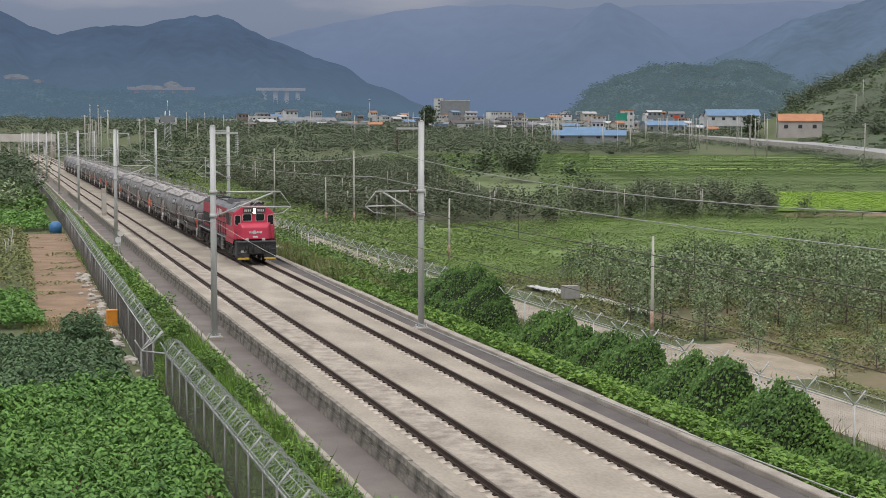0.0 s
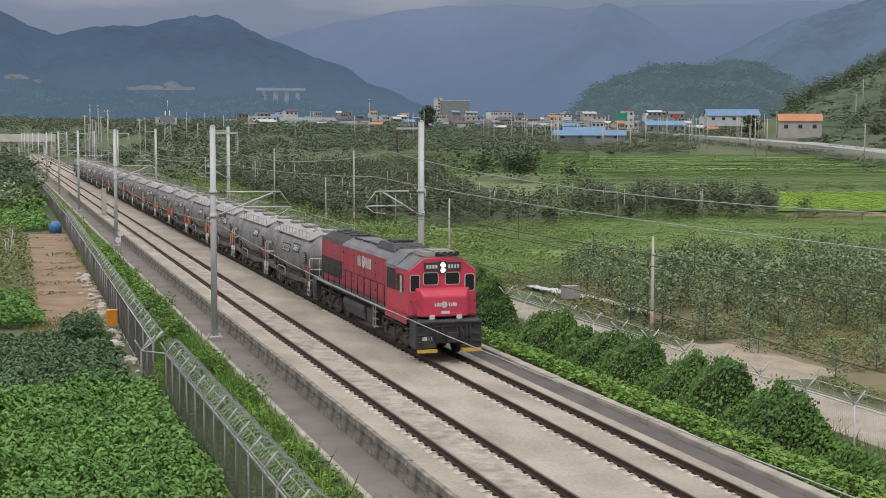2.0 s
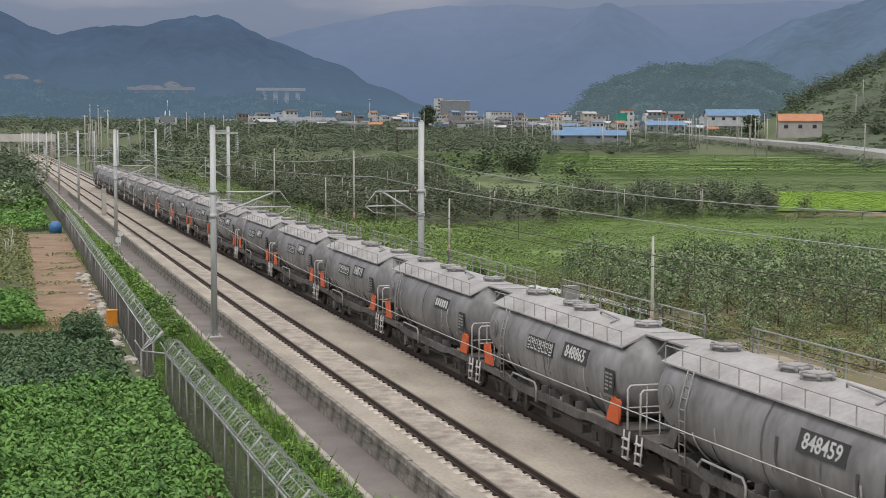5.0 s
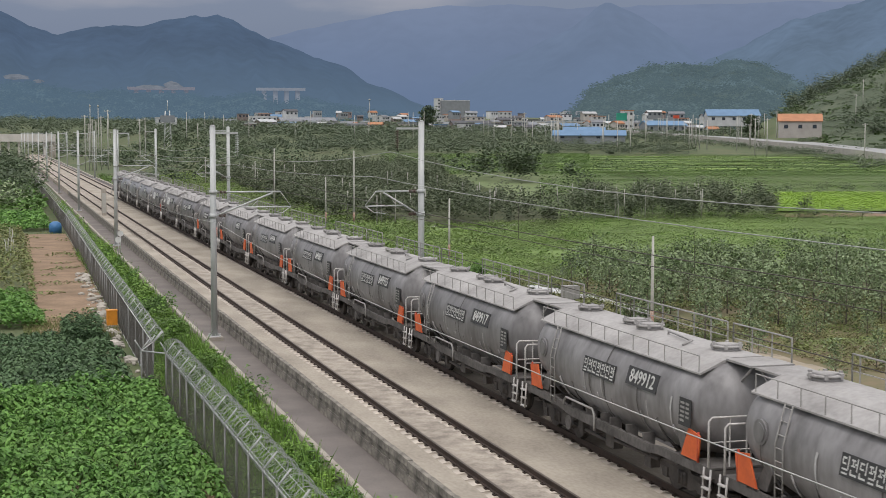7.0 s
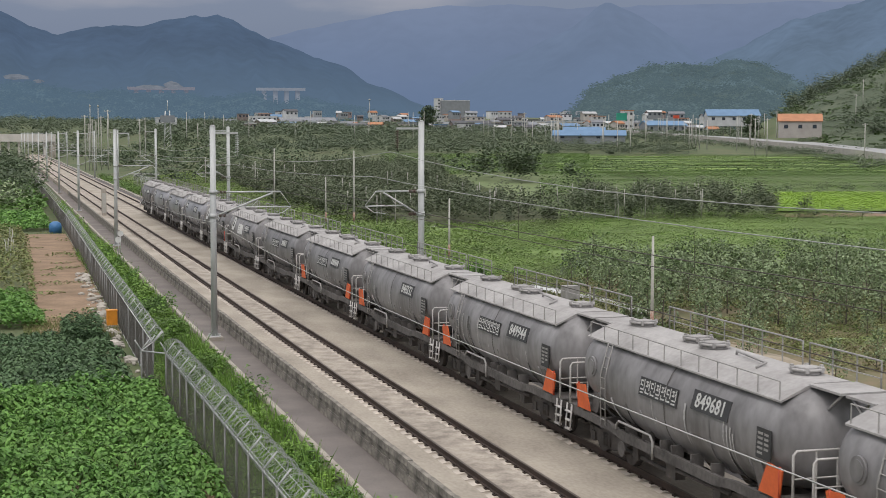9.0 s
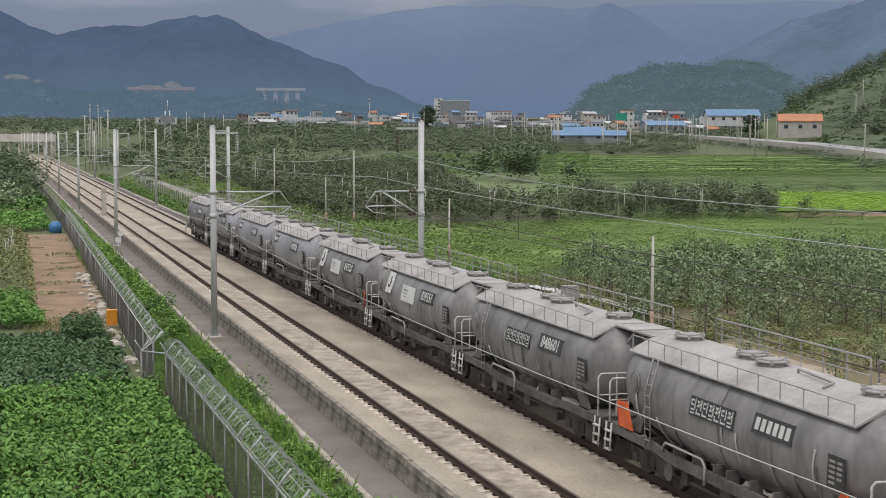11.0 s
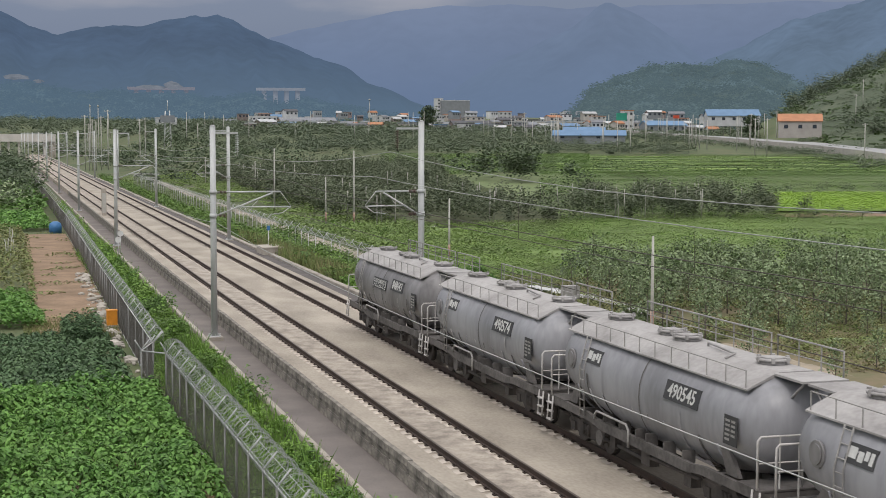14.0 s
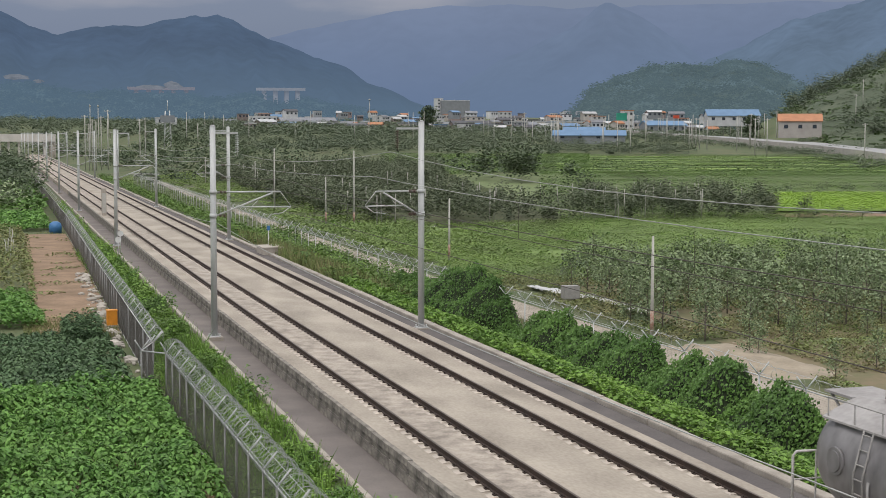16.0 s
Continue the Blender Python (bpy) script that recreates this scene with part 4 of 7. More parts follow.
    # door seams and handles along the hood flank
    for s in (-1, 1):
        for k in range(13):
            u = 4.9 + 0.66 * k
            bm = bmesh.new()
            bx(bm, s * 1.104 - 0.004, s * 1.104 + 0.004, u - 0.010, u + 0.010, 1.62, 3.30)
            for z in (1.95, 2.6, 3.1):
                bx(bm, s * 1.11 - 0.015, s * 1.11 + 0.015, u + 0.04, u + 0.10, z - 0.03, z + 0.03)
            part("door_seam", bm, RED_DIRTY if k % 3 else SOOT, hood)
        part("radiator_grille", bx(bmesh.new(), min(s * 1.101, s * 1.13), max(s * 1.101, s * 1.13), 13.2, 17.5, 1.80, 2.62), SOOT, hood, "black radiator grille")
        bm = bmesh.new()
        for z in (2.85, 3.1):
            bx(bm, s * 1.11 - 0.012, s * 1.11 + 0.012, 13.3, 17.2, z - 0.02, z + 0.02)
        part("hood_trim", bm, RED_DIRTY, hood)
    # roof gear: exhaust hatch, fans, hump
    bm = bmesh.new()
    loft(bm, [[(-0.75, 5.2, 3.70), (0.75, 5.2, 3.70), (0.75, 8.2, 3.70), (-0.75, 8.2, 3.70)], [(-0.60, 5.9, 3.98), (0.60, 5.9, 3.98), (0.60, 8.0, 3.98), (-0.60, 8.0, 3.98)]], smooth=False)
    bmesh.ops.recalc_face_normals(bm, faces=bm.faces)
    part("exhaust_hump", bm, LOCO_GREY, hood)
    for u in (4.75, 14.1, 15.4, 16.7):
        bm = cyl(bmesh.new(), (0, u, 3.74), (0, u, 3.93 if u < 5 else 3.84), 0.62 if u < 5 else 0.52, 24)
        cyl(bm, (0, u, 3.84), (0, u, 3.88 if u > 5 else 3.96), 0.2, 12)
        part("roof_fan", bm, SOOT, hood)
    part("exhaust_stack", bx(bmesh.new(), -0.42, 0.42, 6.4, 7.4, 3.98, 4.08), SOOT, hood)
    bm = bmesh.new()
    for k in range(5):
        bx(bm, -0.62, -0.50, 5.3 + 1.55 * k, 6.5 + 1.55 * k, 3.72, 3.79)
    part("roof_rib", bm, SOOT, hood)
    # flank mark as plain shapes: disc and bars
    bm = bmesh.new()
    cyl(bm, (-1.104, 9.05, 2.97), (-1.118, 9.05, 2.97), 0.27, 24)
    for k, u in enumerate((10.05, 9.82, 9.62, 8.60, 8.40, 8.20, 7.98, 7.78)):
        bx(bm, -1.118, -1.105, u - 0.06, u + 0.06, 2.74, 3.20 if k % 2 else 3.16)
    tagged(part("emblem", bm, LETTER, hood), "pale disc and bars", kind="stuff")
    # walkway railings
    for s in (-1, 1):
        bm = bmesh.new()
        x = s * 1.38
        posts = [4.4 + 1.16 * k for k in range(11)]
        for u in posts:
            cyl(bm, (x, u, 1.54), (x, u, 2.42), 0.022, 6)
        cyl(bm, (x, posts[0], 2.42), (x, posts[-1], 2.42), 0.022, 6)
        part("walkway_railing", bm, SOOT, loco)
        bm = bmesh.new()
        pipe(bm, [(x, 18.2, 1.5), (x, 18.2, 2.45), (s * 0.3, 18.2, 2.45), (s * 0.3, 18.2, 1.5)], 0.024, 6)
        cyl(bm, (x, 18.2, 2.0), (s * 0.3, 18.2, 2.0), 0.02, 5)
        part("end_railing", bm, LOCO_GREY, loco)
        part("fire_bottle", cyl(bmesh.new(), (s * 1.18, 4.25, 1.62), (s * 1.18, 4.25, 2.35), 0.09, 10), RED_DIRTY, loco)
        bm = bmesh.new()
        for z in (0.55, 0.85, 1.15):
            bx(bm, s * 1.36 - 0.09, s * 1.36 + 0.09, 5.75, 6.10, z - 0.015, z + 0.015)
        for u in (5.74, 6.11):
            cyl(bm, (s * 1.42, u, 0.5), (s * 1.42, u, 1.5), 0.02, 5)
        part("side_ladder", bm, GREY_RAIL, loco)
    # fuel tank and air reservoirs
    bm = bmesh.new()
    prism(bm, [(-1.30, 1.15), (-1.36, 0.95), (-1.25, 0.55), (-1.05, 0.42), (1.05, 0.42), (1.25, 0.55), (1.36, 0.95), (1.30, 1.15)], "y", 8.1, 12.0)
    part("fuel_tank", bevel(bm, 0.05, 2), LOCO_GREY, loco)
    bm = bmesh.new()
    prism(bm, [(-1.25, 1.15), (-1.25, 0.5), (1.25, 0.5), (1.25, 1.15)], "y", 6.3, 7.9)
    part("battery_box", bevel(bm, 0.04, 1), LOCO_GREY, loco)
    for c in (3.35, 15.25):
        axles = (c - 1.9, c - 0.1, c + 1.75)
        for s in (-1, 1):
            bm = bmesh.new()
            for a in axles:
                for d in (-0.3, 0.3):
                    cyl(bm, (s * 1.12, a + d, 0.55), (s * 1.12, a + d, 0.95), 0.10, 8)
            cyl(bm, (s * 1.2, c + 0.9, 0.95), (s * 1.2, c + 1.5, 0.75), 0.09, 8)
            cyl(bm, (s * 1.2, c - 1.2, 0.95), (s * 1.2, c - 0.7, 0.75), 0.09, 8)
            pipe(bm, [(s * 1.22, c - 2.0, 1.05), (s * 1.22, c + 1.9, 1.05)], 0.04, 6)
            part("suspension", bm, UNDER, loco)
        bogie(loco, c, LOCO_WHEEL, 0.51, axles, 1.05)
    return loco


LOCO = build_loco()
TRAIN = [(LOCO, -20.05)]
_rng = random.Random(11)
_base = {"a": build_wagon(TANK, "a"), "b": build_wagon(TANK_PALE, "b")}
plan_wagons = []
for k, (number, sign, orange) in enumerate(WAGONS):
    kind = "b" if sign == "small" else "a"
    w = copy_thing(_base[kind], Matrix.Identity(4))
    WHEELS += [o for o in w.children if o.name.startswith("wheelset")]
    plan_wagons.append((w, number, sign, orange))
for w in _base.values():          # the pattern wagons themselves are not kept
    for o in list(w.children_recursive) + [w]:
        if o in WHEELS:
            WHEELS.remove(o)
        bpy.data.objects.remove(o)
for k, (w, number, sign, orange) in enumerate(plan_wagons):
    dress(w, number, sign, orange, _rng)
    look_word = "pale grey" if sign == "small" else "dusty grey"
    extra = "orange guard plates" if orange else "white name board" if sign == "white" else "white end handrails"
    tagged(w, "%s cement tank wagon with roof walkway and %s" % (look_word, extra))
    TRAIN.append((w, 12.5 * k))


# ---- overhead line: masts, cantilevers, wires ----
MAST_Y = [64.0 + 57.0 * k for k in range(10)]
INSUL = mat("brown_insulator", (0.10, 0.06, 0.045), None, 0.4)


def build_mast(side):
    """A round steel mast; side -1 stands left of both tracks and reaches right, side 1 the other way."""
    mast = thing("catenary_mast", (0, 0, 0), "grey galvanised steel catenary mast with cantilever arm", "mast", "catenary masts")
    h = 9.25 + (0.42 if side < 0 else 0.10)
    bm = cyl(bmesh.new(), (0, 0, 0.1), (0, 0, h), 0.15, 16, 0.13)
    cyl(bm, (0, 0, h), (0, 0, h + 0.06), 0.14, 16, 0.05)
    part("pole", bm, GALV, mast)
    bm = bevel(bx(bmesh.new(), -0.36, 0.36, -0.36, 0.36, -0.5, 0.05), 0.03, 1)
    part("footing", bm, CONCRETE_L, mast)
    bm = cyl(bmesh.new(), (0, 0, 0.05), (0, 0, 0.10), 0.30, 14)
    for k in range(8):
        a = k * math.tau / 8
        cyl(bm, (0.25 * math.cos(a), 0.25 * math.sin(a), 0.1), (0.25 * math.cos(a), 0.25 * math.sin(a), 0.2), 0.025, 6)
    part("base_plate", bm, GALV, mast)
    d = -side
    reach = (XL - 9.40) if side < 0 else (18.25 - XR)
    top, low = (6.68, 5.45) if side < 0 else (6.24, 5.06)
    bm = bmesh.new()
    cyl(bm, (d * 0.15, 0, top), (d * (reach + 0.25), 0, top), 0.035, 8)
    part("top_tube", bm, GALV, mast)
    part("diagonal_tube", cyl(bmesh.new(), (d * 0.15, 0, low + 0.15), (d * (reach - 0.1), 0, top - 0.05), 0.04, 8), GALV, mast)
    bm = cyl(bmesh.new(), (d * reach * 0.38, 0, low + 0.55), (d * (reach + 0.75), 0, low + 0.52), 0.028, 8)
    pipe(bm, [(d * (reach + 0.7), 0, low + 0.5), (d * (reach + 0.35), 0, low + 0.25), (d * (reach - 0.2), 0, low + 0.18)], 0.022, 6)
    pipe(bm, [(d * (reach + 0.25), 0, top), (d * (reach + 0.75), 0, low + 0.55)], 0.015, 5)
    pipe(bm, [(d * reach * 0.62, 0, low + 0.55), (d * reach * 0.72, 0, top - 0.4)], 0.015, 5)
    part("registration_arm", bm, GALV, mast)
    for z in (top, low + 0.15):
        bm = bmesh.new()
        for k in range(6):
            cyl(bm, (d * (0.25 + 0.06 * k), 0, z), (d * (0.28 + 0.06 * k), 0, z), 0.075, 10)
        part("insulator", bm, INSUL, mast)
    # feeder bracket at the top with a hanging insulator string
    part("feeder_bracket", bx(bmesh.new(), min(d * 0.1, d * 1.15), max(d * 0.1, d * 1.15), -0.04, 0.04, h - 0.35, h - 0.26), GALV, mast)
    bm = bmesh.new()
    for k in range(8):
        cyl(bm, (d * 1.12, 0, h - 0.42 - 0.1 * k), (d * 1.12, 0, h - 0.46 - 0.1 * k), 0.085, 10)
    cyl(bm, (d * 1.12, 0, h - 0.35), (d * 1.12, 0, h - 1.3), 0.018, 6)
    part("insulator", bm, INSUL if side > 0 else GALV, mast)
    bm = bmesh.new()
    cyl(bm, (0, 0, top - 0.08), (0, 0, top + 0.08), 0.17, 14); cyl(bm, (0, 0, low + 0.05), (0, 0, low + 0.25), 0.17, 14)
    part("clamp", bm, GALV, mast)
    return mast


def wire(name, pts, r, material, label):
    bm = pipe(bmesh.new(), pts, r, 4)
    return tagged(part(name, bm, material), label, "wire", "overhead wires")


def sagging(x, z, sag, ys, x2=None, n=10):
    pts = []
    for a, b in zip(ys, ys[1:]):
        for k in range(n):
            t = k / n
            pts.append((x, a + (b - a) * t, z - 4 * sag * t * (1 - t)))
    return pts + [(x, ys[-1], z)]


def make_overhead_line():
    left, right = build_mast(-1), build_mast(1)
    for k, y in enumerate(MAST_Y):
        for m, x, z in ((left, 9.40, -0.78), (right, 18.25, -0.24)):
            yy = y + (-1.1 if x > 15 else 2.4)
            if k == 0:
                m.matrix_basis = pose(x, yy, z)
            else:
                copy_thing(m, pose(x, yy, z))
    ys = [7.0] + MAST_Y
    wire("messenger_wire", sagging(XR, 6.62, 0.35, ys), 0.012, WIRE, "pale messenger wire over the railway track")
    wire("contact_wire", sagging(XR, 5.12, 0.02, ys), 0.011, COPPER, "dark copper contact wire over the track")
    wire("messenger_wire", sagging(XL, 6.50, 0.35, ys), 0.010, COPPER, "dark messenger wire over the railway track")
    wire("contact_wire", sagging(XL, 5.12, 0.02, ys), 0.010, COPPER, "dark copper contact wire over the track")
    wire("feeder_wire", sagging(17.13, 7.75, 0.9, ys), 0.012, WIRE, "pale sagging feeder wire along the masts")
    wire("feeder_wire", sagging(10.17, 7.60, 0.7, [64.0] + MAST_Y[1:]), 0.010, WIRE, "pale sagging feeder wire along the masts")
    wire("earth_wire", sagging(9.25, 4.62, 0.45, ys), 0.011, WIRE, "pale earth wire strung along the masts")
    for x, r in ((XR, 0.006),):
        for a, b in zip(ys, ys[1:]):
            for k in range(1, 9):
                t = k / 9
                y = a + (b - a) * t
                top = 6.62 - 4 * 0.35 * t * (1 - t)
                wire("dropper", [(x, y, 5.12), (x, y, top)], r, COPPER, "thin dropper between messenger and contact wire")


make_overhead_line()


# ---- fences with razor wire ----
MESH_WIRE = mat("fence_mesh_wire", (0.19, 0.18, 0.165), (0.12, 0.112, 0.10), 0.7, metal=0.2, scale=0.5, fine=5)
FPOST = mat("weathered_fence_post", (0.30, 0.30, 0.29), (0.21, 0.205, 0.195), 0.6, metal=0.2, scale=2, fine=12)
RAZOR = mat("razor_coil", (0.40, 0.41, 0.40), (0.28, 0.29, 0.285), 0.5, metal=0.3)


def ribbons(p, q, w, across):
    """Thin flat strips from p to q (arrays), widened along the vector across."""
    p, q, across = np.asarray(p, float), np.asarray(q, float), np.asarray(across, float)
    o = across * w / 2
    return np.stack([p - o, p + o, q + o, q - o], 1).reshape(-1, 3)


def fence(name, a, b, base, height, step, arms, coil, coil_r, label, lean=1.0, pitch=0.06, mesh_w=0.0055, span=None):
    """A mesh fence between two points; arms: 'y' for forked tops, 'l' for one leaning arm."""
    a, b = Vector((*a, 0)), Vector((*b, 0))
    run = b - a
    length = run.length
    d = run.normalized(); side = Vector((d.y, -d.x, 0))
    f = thing(name, (0, 0, 0), label, "fence", "boundary fences")
    rng = np.random.default_rng(int(abs(a.x * 10 + a.y)))
    n = int(length / step)
    bm = cyl(bmesh.new(), (0, 0, 0), (0, 0, height), 0.032, 8)
    post_me = mesh_of("post", bm, FPOST if arms == "l" else GALV)
    bm = bmesh.new()
    if arms == "y":
        for s in (-1, 1):
            pipe(bm, [(0, 0, height - 0.02), (side.x * s * 0.38, side.y * s * 0.38, height + 0.42)], 0.026, 6)
    else:
        pipe(bm, [(0, 0, height - 0.02), (side.x * lean * 0.36, side.y * lean * 0.36, height + 0.42)], 0.026, 6)
    arm_me = mesh_of("arm", bm, GALV)
    for k in range(n + 1):
        p = a + run * (k / n)
        m = pose(p.x, p.y, base, rng.normal(0, 0.8), rng.normal(0, 0.8), 0)
        shared("post", post_me, f, m); shared("arm", arm_me, f, m)
    # top and bottom rails
    bm = bmesh.new()
    cyl(bm, (a.x, a.y, base + height - 0.04), (b.x, b.y, base + height - 0.04), 0.024, 6)
    part("top_rail", bm, GALV, f)
    part("bottom_rail", cyl(bmesh.new(), (a.x, a.y, base + 0.08), (b.x, b.y, base + 0.08), 0.02, 6), GALV, f)
    # woven mesh
    k = int(length / pitch)
    t = (np.arange(k) + 0.5)[:, None] / k
    foot = np.array([a.x, a.y, base + 0.05]) + t * np.array([run.x, run.y, 0])
    up = foot + np.array([0, 0, height - 0.08])
    vs = [ribbons(foot, up, mesh_w, (d.x, d.y, 0)), ribbons(foot, up, mesh_w, (side.x, side.y, 0))]
    zz = np.arange(0.1, height - 0.05, 0.075)
    s0 = np.stack([np.full(len(zz), a.x), np.full(len(zz), a.y), base + zz], 1); s1 = s0 + np.array([run.x, run.y, 0])
    vs += [ribbons(s0, s1, mesh_w, (0, 0, 1)), ribbons(s0, s1, mesh_w, (side.x, side.y, 0))]
    quads("mesh_panel", np.concatenate(vs), MESH_WIRE, parent=f, kind="")
    if coil:
        loops = int(length / coil)
        seg = 14
        tt = np.arange(loops * seg + 1) / seg
        rr = coil_r * (1 + 0.10 * np.sin(tt * 1.7) + 0.06 * np.sin(tt * 0.61))
        ang = tt * math.tau
        off = 0.0 if arms == "y" else lean * 0.22
        c = np.array([a.x, a.y, base + height + 0.22]) + (tt[:, None] / loops) * np.array([run.x, run.y, 0]) + off * np.array([side.x, side.y, 0])
        c += (0.16 * np.sin(ang) * 0.5)[:, None] * np.array([d.x, d.y, 0])
        ring = c + (rr * np.cos(ang))[:, None] * np.array([side.x, side.y, 0]) + (rr * np.sin(ang))[:, None] * np.array([0, 0, 1.0])
        p, q = ring[:-1], ring[1:]
        vs = [ribbons(p, q, 0.014, (d.x, d.y, 0.3)), ribbons(p, q, 0.012, (side.x * 0.7, side.y * 0.7, 0.7))]
        quads("razor_wire", np.concatenate(vs), RAZOR, parent=f, kind="")
        for dz in (0.06, 0.40):
            part("strand", cyl(bmesh.new(), (a.x + side.x * off * dz * 2, a.y + side.y * off * dz * 2, base + height + dz), (b.x + side.x * off * dz * 2, b.y + side.y * off * dz * 2, base + height + dz), 0.008, 4), GALV, f)
    return f


fence("mesh_fence", (6.45, 24.0), (6.20, 57.2), -2.0, 2.0, 2.0, "l", 0.17, 0.36, "weathered mesh fence topped with coiled razor wire")
fence("mesh_fence", (6.18, 57.25), (5.35, 58.2), -2.0, 2.0, 0.7, "l", 0.0, 0.3, "short weathered mesh fence across a jog", -1.0)
fence("mesh_fence", (5.35, 58.25), (5.98, 60.4), -2.0, 2.0, 0.8, "l", 0.0, 0.3, "short weathered mesh fence across a jog", 1.0)
fence("mesh_fence", (6.0, 60.5), (6.28, 92.0), -2.0, 2.0, 2.0, "l", 0.30, 0.26, "weathered mesh fence with razor wire beside bare soil")
fence("mesh_fence", (6.28, 92.0), (6.95, 160.0), -2.0, 2.0, 2.0, "l", 0.45, 0.26, "weathered mesh fence with razor wire beside bare soil", pitch=0.07)
fence("mesh_fence", (6.95, 160.0), (7.3, 330.0), -2.0, 2.0, 4.0, "l", 0.0, 0.26, "weathered mesh fence beside green plots", pitch=0.2, mesh_w=0.02)
fence("mesh_fence", (25.2, 24.0), (25.2, 130.0), -2.0, 2.25, 2.9, "y", 0.9, 0.22, "galvanised mesh fence with forked posts and barbed wire", pitch=0.12, mesh_w=0.0028)
fence("mesh_fence", (25.2, 130.0), (26.5, 300.0), -2.0, 2.25, 2.9, "y", 1.2, 0.22, "galvanised mesh fence with forked posts and barbed wire", pitch=0.2, mesh_w=0.005)


# ---- utility poles ----
BAND = mat("warning_band", (0.50, 0.46, 0.38), (0.30, 0.11, 0.07), 0.7, scale=3, fine=12)


def utility_pole(x, y, h, r=0.15, cross=0, z=None, band=True):
    p = thing("utility_pole", (x, y, ground_z(x, y) if z is None else z), "round grey concrete utility pole with striped base" if band else "slender grey concrete utility pole", "pole", "utility poles")
    part("shaft", cyl(bmesh.new(), (0, 0, -0.3), (0, 0, h), r, 12, r * 0.62), POLE, p)
    if band:
        part("warning_band", cyl(bmesh.new(), (0, 0, 0.4), (0, 0, 1.5), r * 1.03, 12, r * 1.0), BAND, p)
    for k in range(cross):
        bm = bx(bmesh.new(), -0.9, 0.9, -0.05, 0.05, h - 0.5 - 0.9 * k, h - 0.4 - 0.9 * k)
        for a in (-0.8, -0.3, 0.3, 0.8):
            cyl(bm, (a, 0, h - 0.4 - 0.9 * k), (a, 0, h - 0.18 - 0.9 * k), 0.05, 6)
        part("crossarm", bm, POLE, p)
    return p


for x, y, h, c, bd in ((32.2, 68.2, 5.35, 0, True), (35.6, 114.4, 5.3, 0, True), (39.3, 163.3, 8.6, 0, True), (36.3, 164.7, 5.6, 0, True), (36.7, 199.4, 8.4, 0, False), (41.1, 240.8, 5.5, 0, False), (38.6, 282.9, 5.4, 0, False)):
    utility_pole(x, y, h, 0.13 if h > 6 else 0.10, c, band=bd)


def at(bearing, dist):
    """A place by its bearing from the railway line (degrees) and its distance."""
    return dist * math.sin(radians(bearing)), dist * math.cos(radians(bearing))


# ---- fields, soil and path ----
GREEN_CROP = leaf_mat("bright_crop_leaves", (0.190, 0.355, 0.086), (0.095, 0.210, 0.052), 0.38, 0.5)
DARK_CROP = leaf_mat("dark_crop_leaves", (0.072, 0.132, 0.062), (0.125, 0.20, 0.095), 0.45, 0.6)
VINE = leaf_mat("vine_leaves", (0.140, 0.258, 0.060), (0.075, 0.150, 0.041), 0.36, 0.3)
SCRUB = leaf_mat("scrub_leaves", (0.165, 0.265, 0.060), (0.085, 0.155, 0.045), 0.36, 0.25)
# Near-black green that paints the shade deep inside the vine heap.
VINE_SHADE = mat("painted_vine_shade", (0.035, 0.055, 0.022), (0.022, 0.032, 0.015), 1.0, scale=1.5, fine=8, bump=0.5)
BANK = leaf_mat("bank_leaves", (0.2, 0.335, 0.065), (0.11, 0.21, 0.045), 0.42, 0.25)
WEED = leaf_mat("weed_blades", (0.17, 0.235, 0.075), (0.22, 0.195, 0.10), 0.4, 0.35)
ORCHARD = leaf_mat("apple_leaves", (0.150, 0.215, 0.100), (0.285, 0.335, 0.205), 0.6, 0.6)
WOOD_DARK = leaf_mat("tree_leaves", (0.075, 0.108, 0.065), (0.12, 0.155, 0.085), 0.45, 0.06)
MEADOW = leaf_mat("meadow_leaves", (0.215, 0.315, 0.088), (0.150, 0.205, 0.078), 0.24, 0.14)
# Distance haze is put into this greyer, flatter leaf colour.
FAR_TREE = leaf_mat("far_tree_leaves", (0.108, 0.142, 0.092), (0.145, 0.178, 0.112), 0.14, 0.03)
MID_ORCH = leaf_mat("orchard_leaves", (0.085, 0.112, 0.062), (0.175, 0.202, 0.128), 0.34, 0.3)
HEDGE = leaf_mat("hedge_leaves", (0.10, 0.155, 0.055), (0.07, 0.11, 0.045), 0.2, 0.05)
FAR_CROP = leaf_mat("far_crop_leaves", (0.175, 0.275, 0.078), (0.125, 0.20, 0.066), 0.15, 0.03)
BARK = mat("orchard_bark", (0.17, 0.145, 0.12), (0.10, 0.085, 0.07), 0.95, scale=6, fine=30, bump=0.3)
RICE = mat("rice_field", (0.185, 0.295, 0.05), (0.14, 0.235, 0.042), 0.9, scale=0.15, fine=3, bump=0.5)
FIELD_A = mat("green_field", (0.18, 0.265, 0.07), (0.125, 0.19, 0.055), 1.0, scale=0.10, fine=1.2, bump=0.6)
FIELD_B = mat("dull_green_field", (0.13, 0.185, 0.07), (0.16, 0.19, 0.085), 1.0, scale=0.08, fine=1.0, bump=0.6)
TERRACE = mat("terraced_field", (0.26, 0.36, 0.095), (0.19, 0.275, 0.075), 1.0, scale=0.08, fine=0.9, bump=0.5)
ORCH_SOIL = mat("orchard_floor", (0.125, 0.135, 0.062), (0.225, 0.165, 0.105), 1.0, scale=0.25, fine=2.4, bump=0.6)
# Darker copy of the orchard floor, painting the shade below dense rows.
ORCH_SHADE = mat("orchard_floor_shade", (0.075, 0.095, 0.045), (0.11, 0.115, 0.06), 1.0, scale=0.3, fine=2.5, bump=0.6)
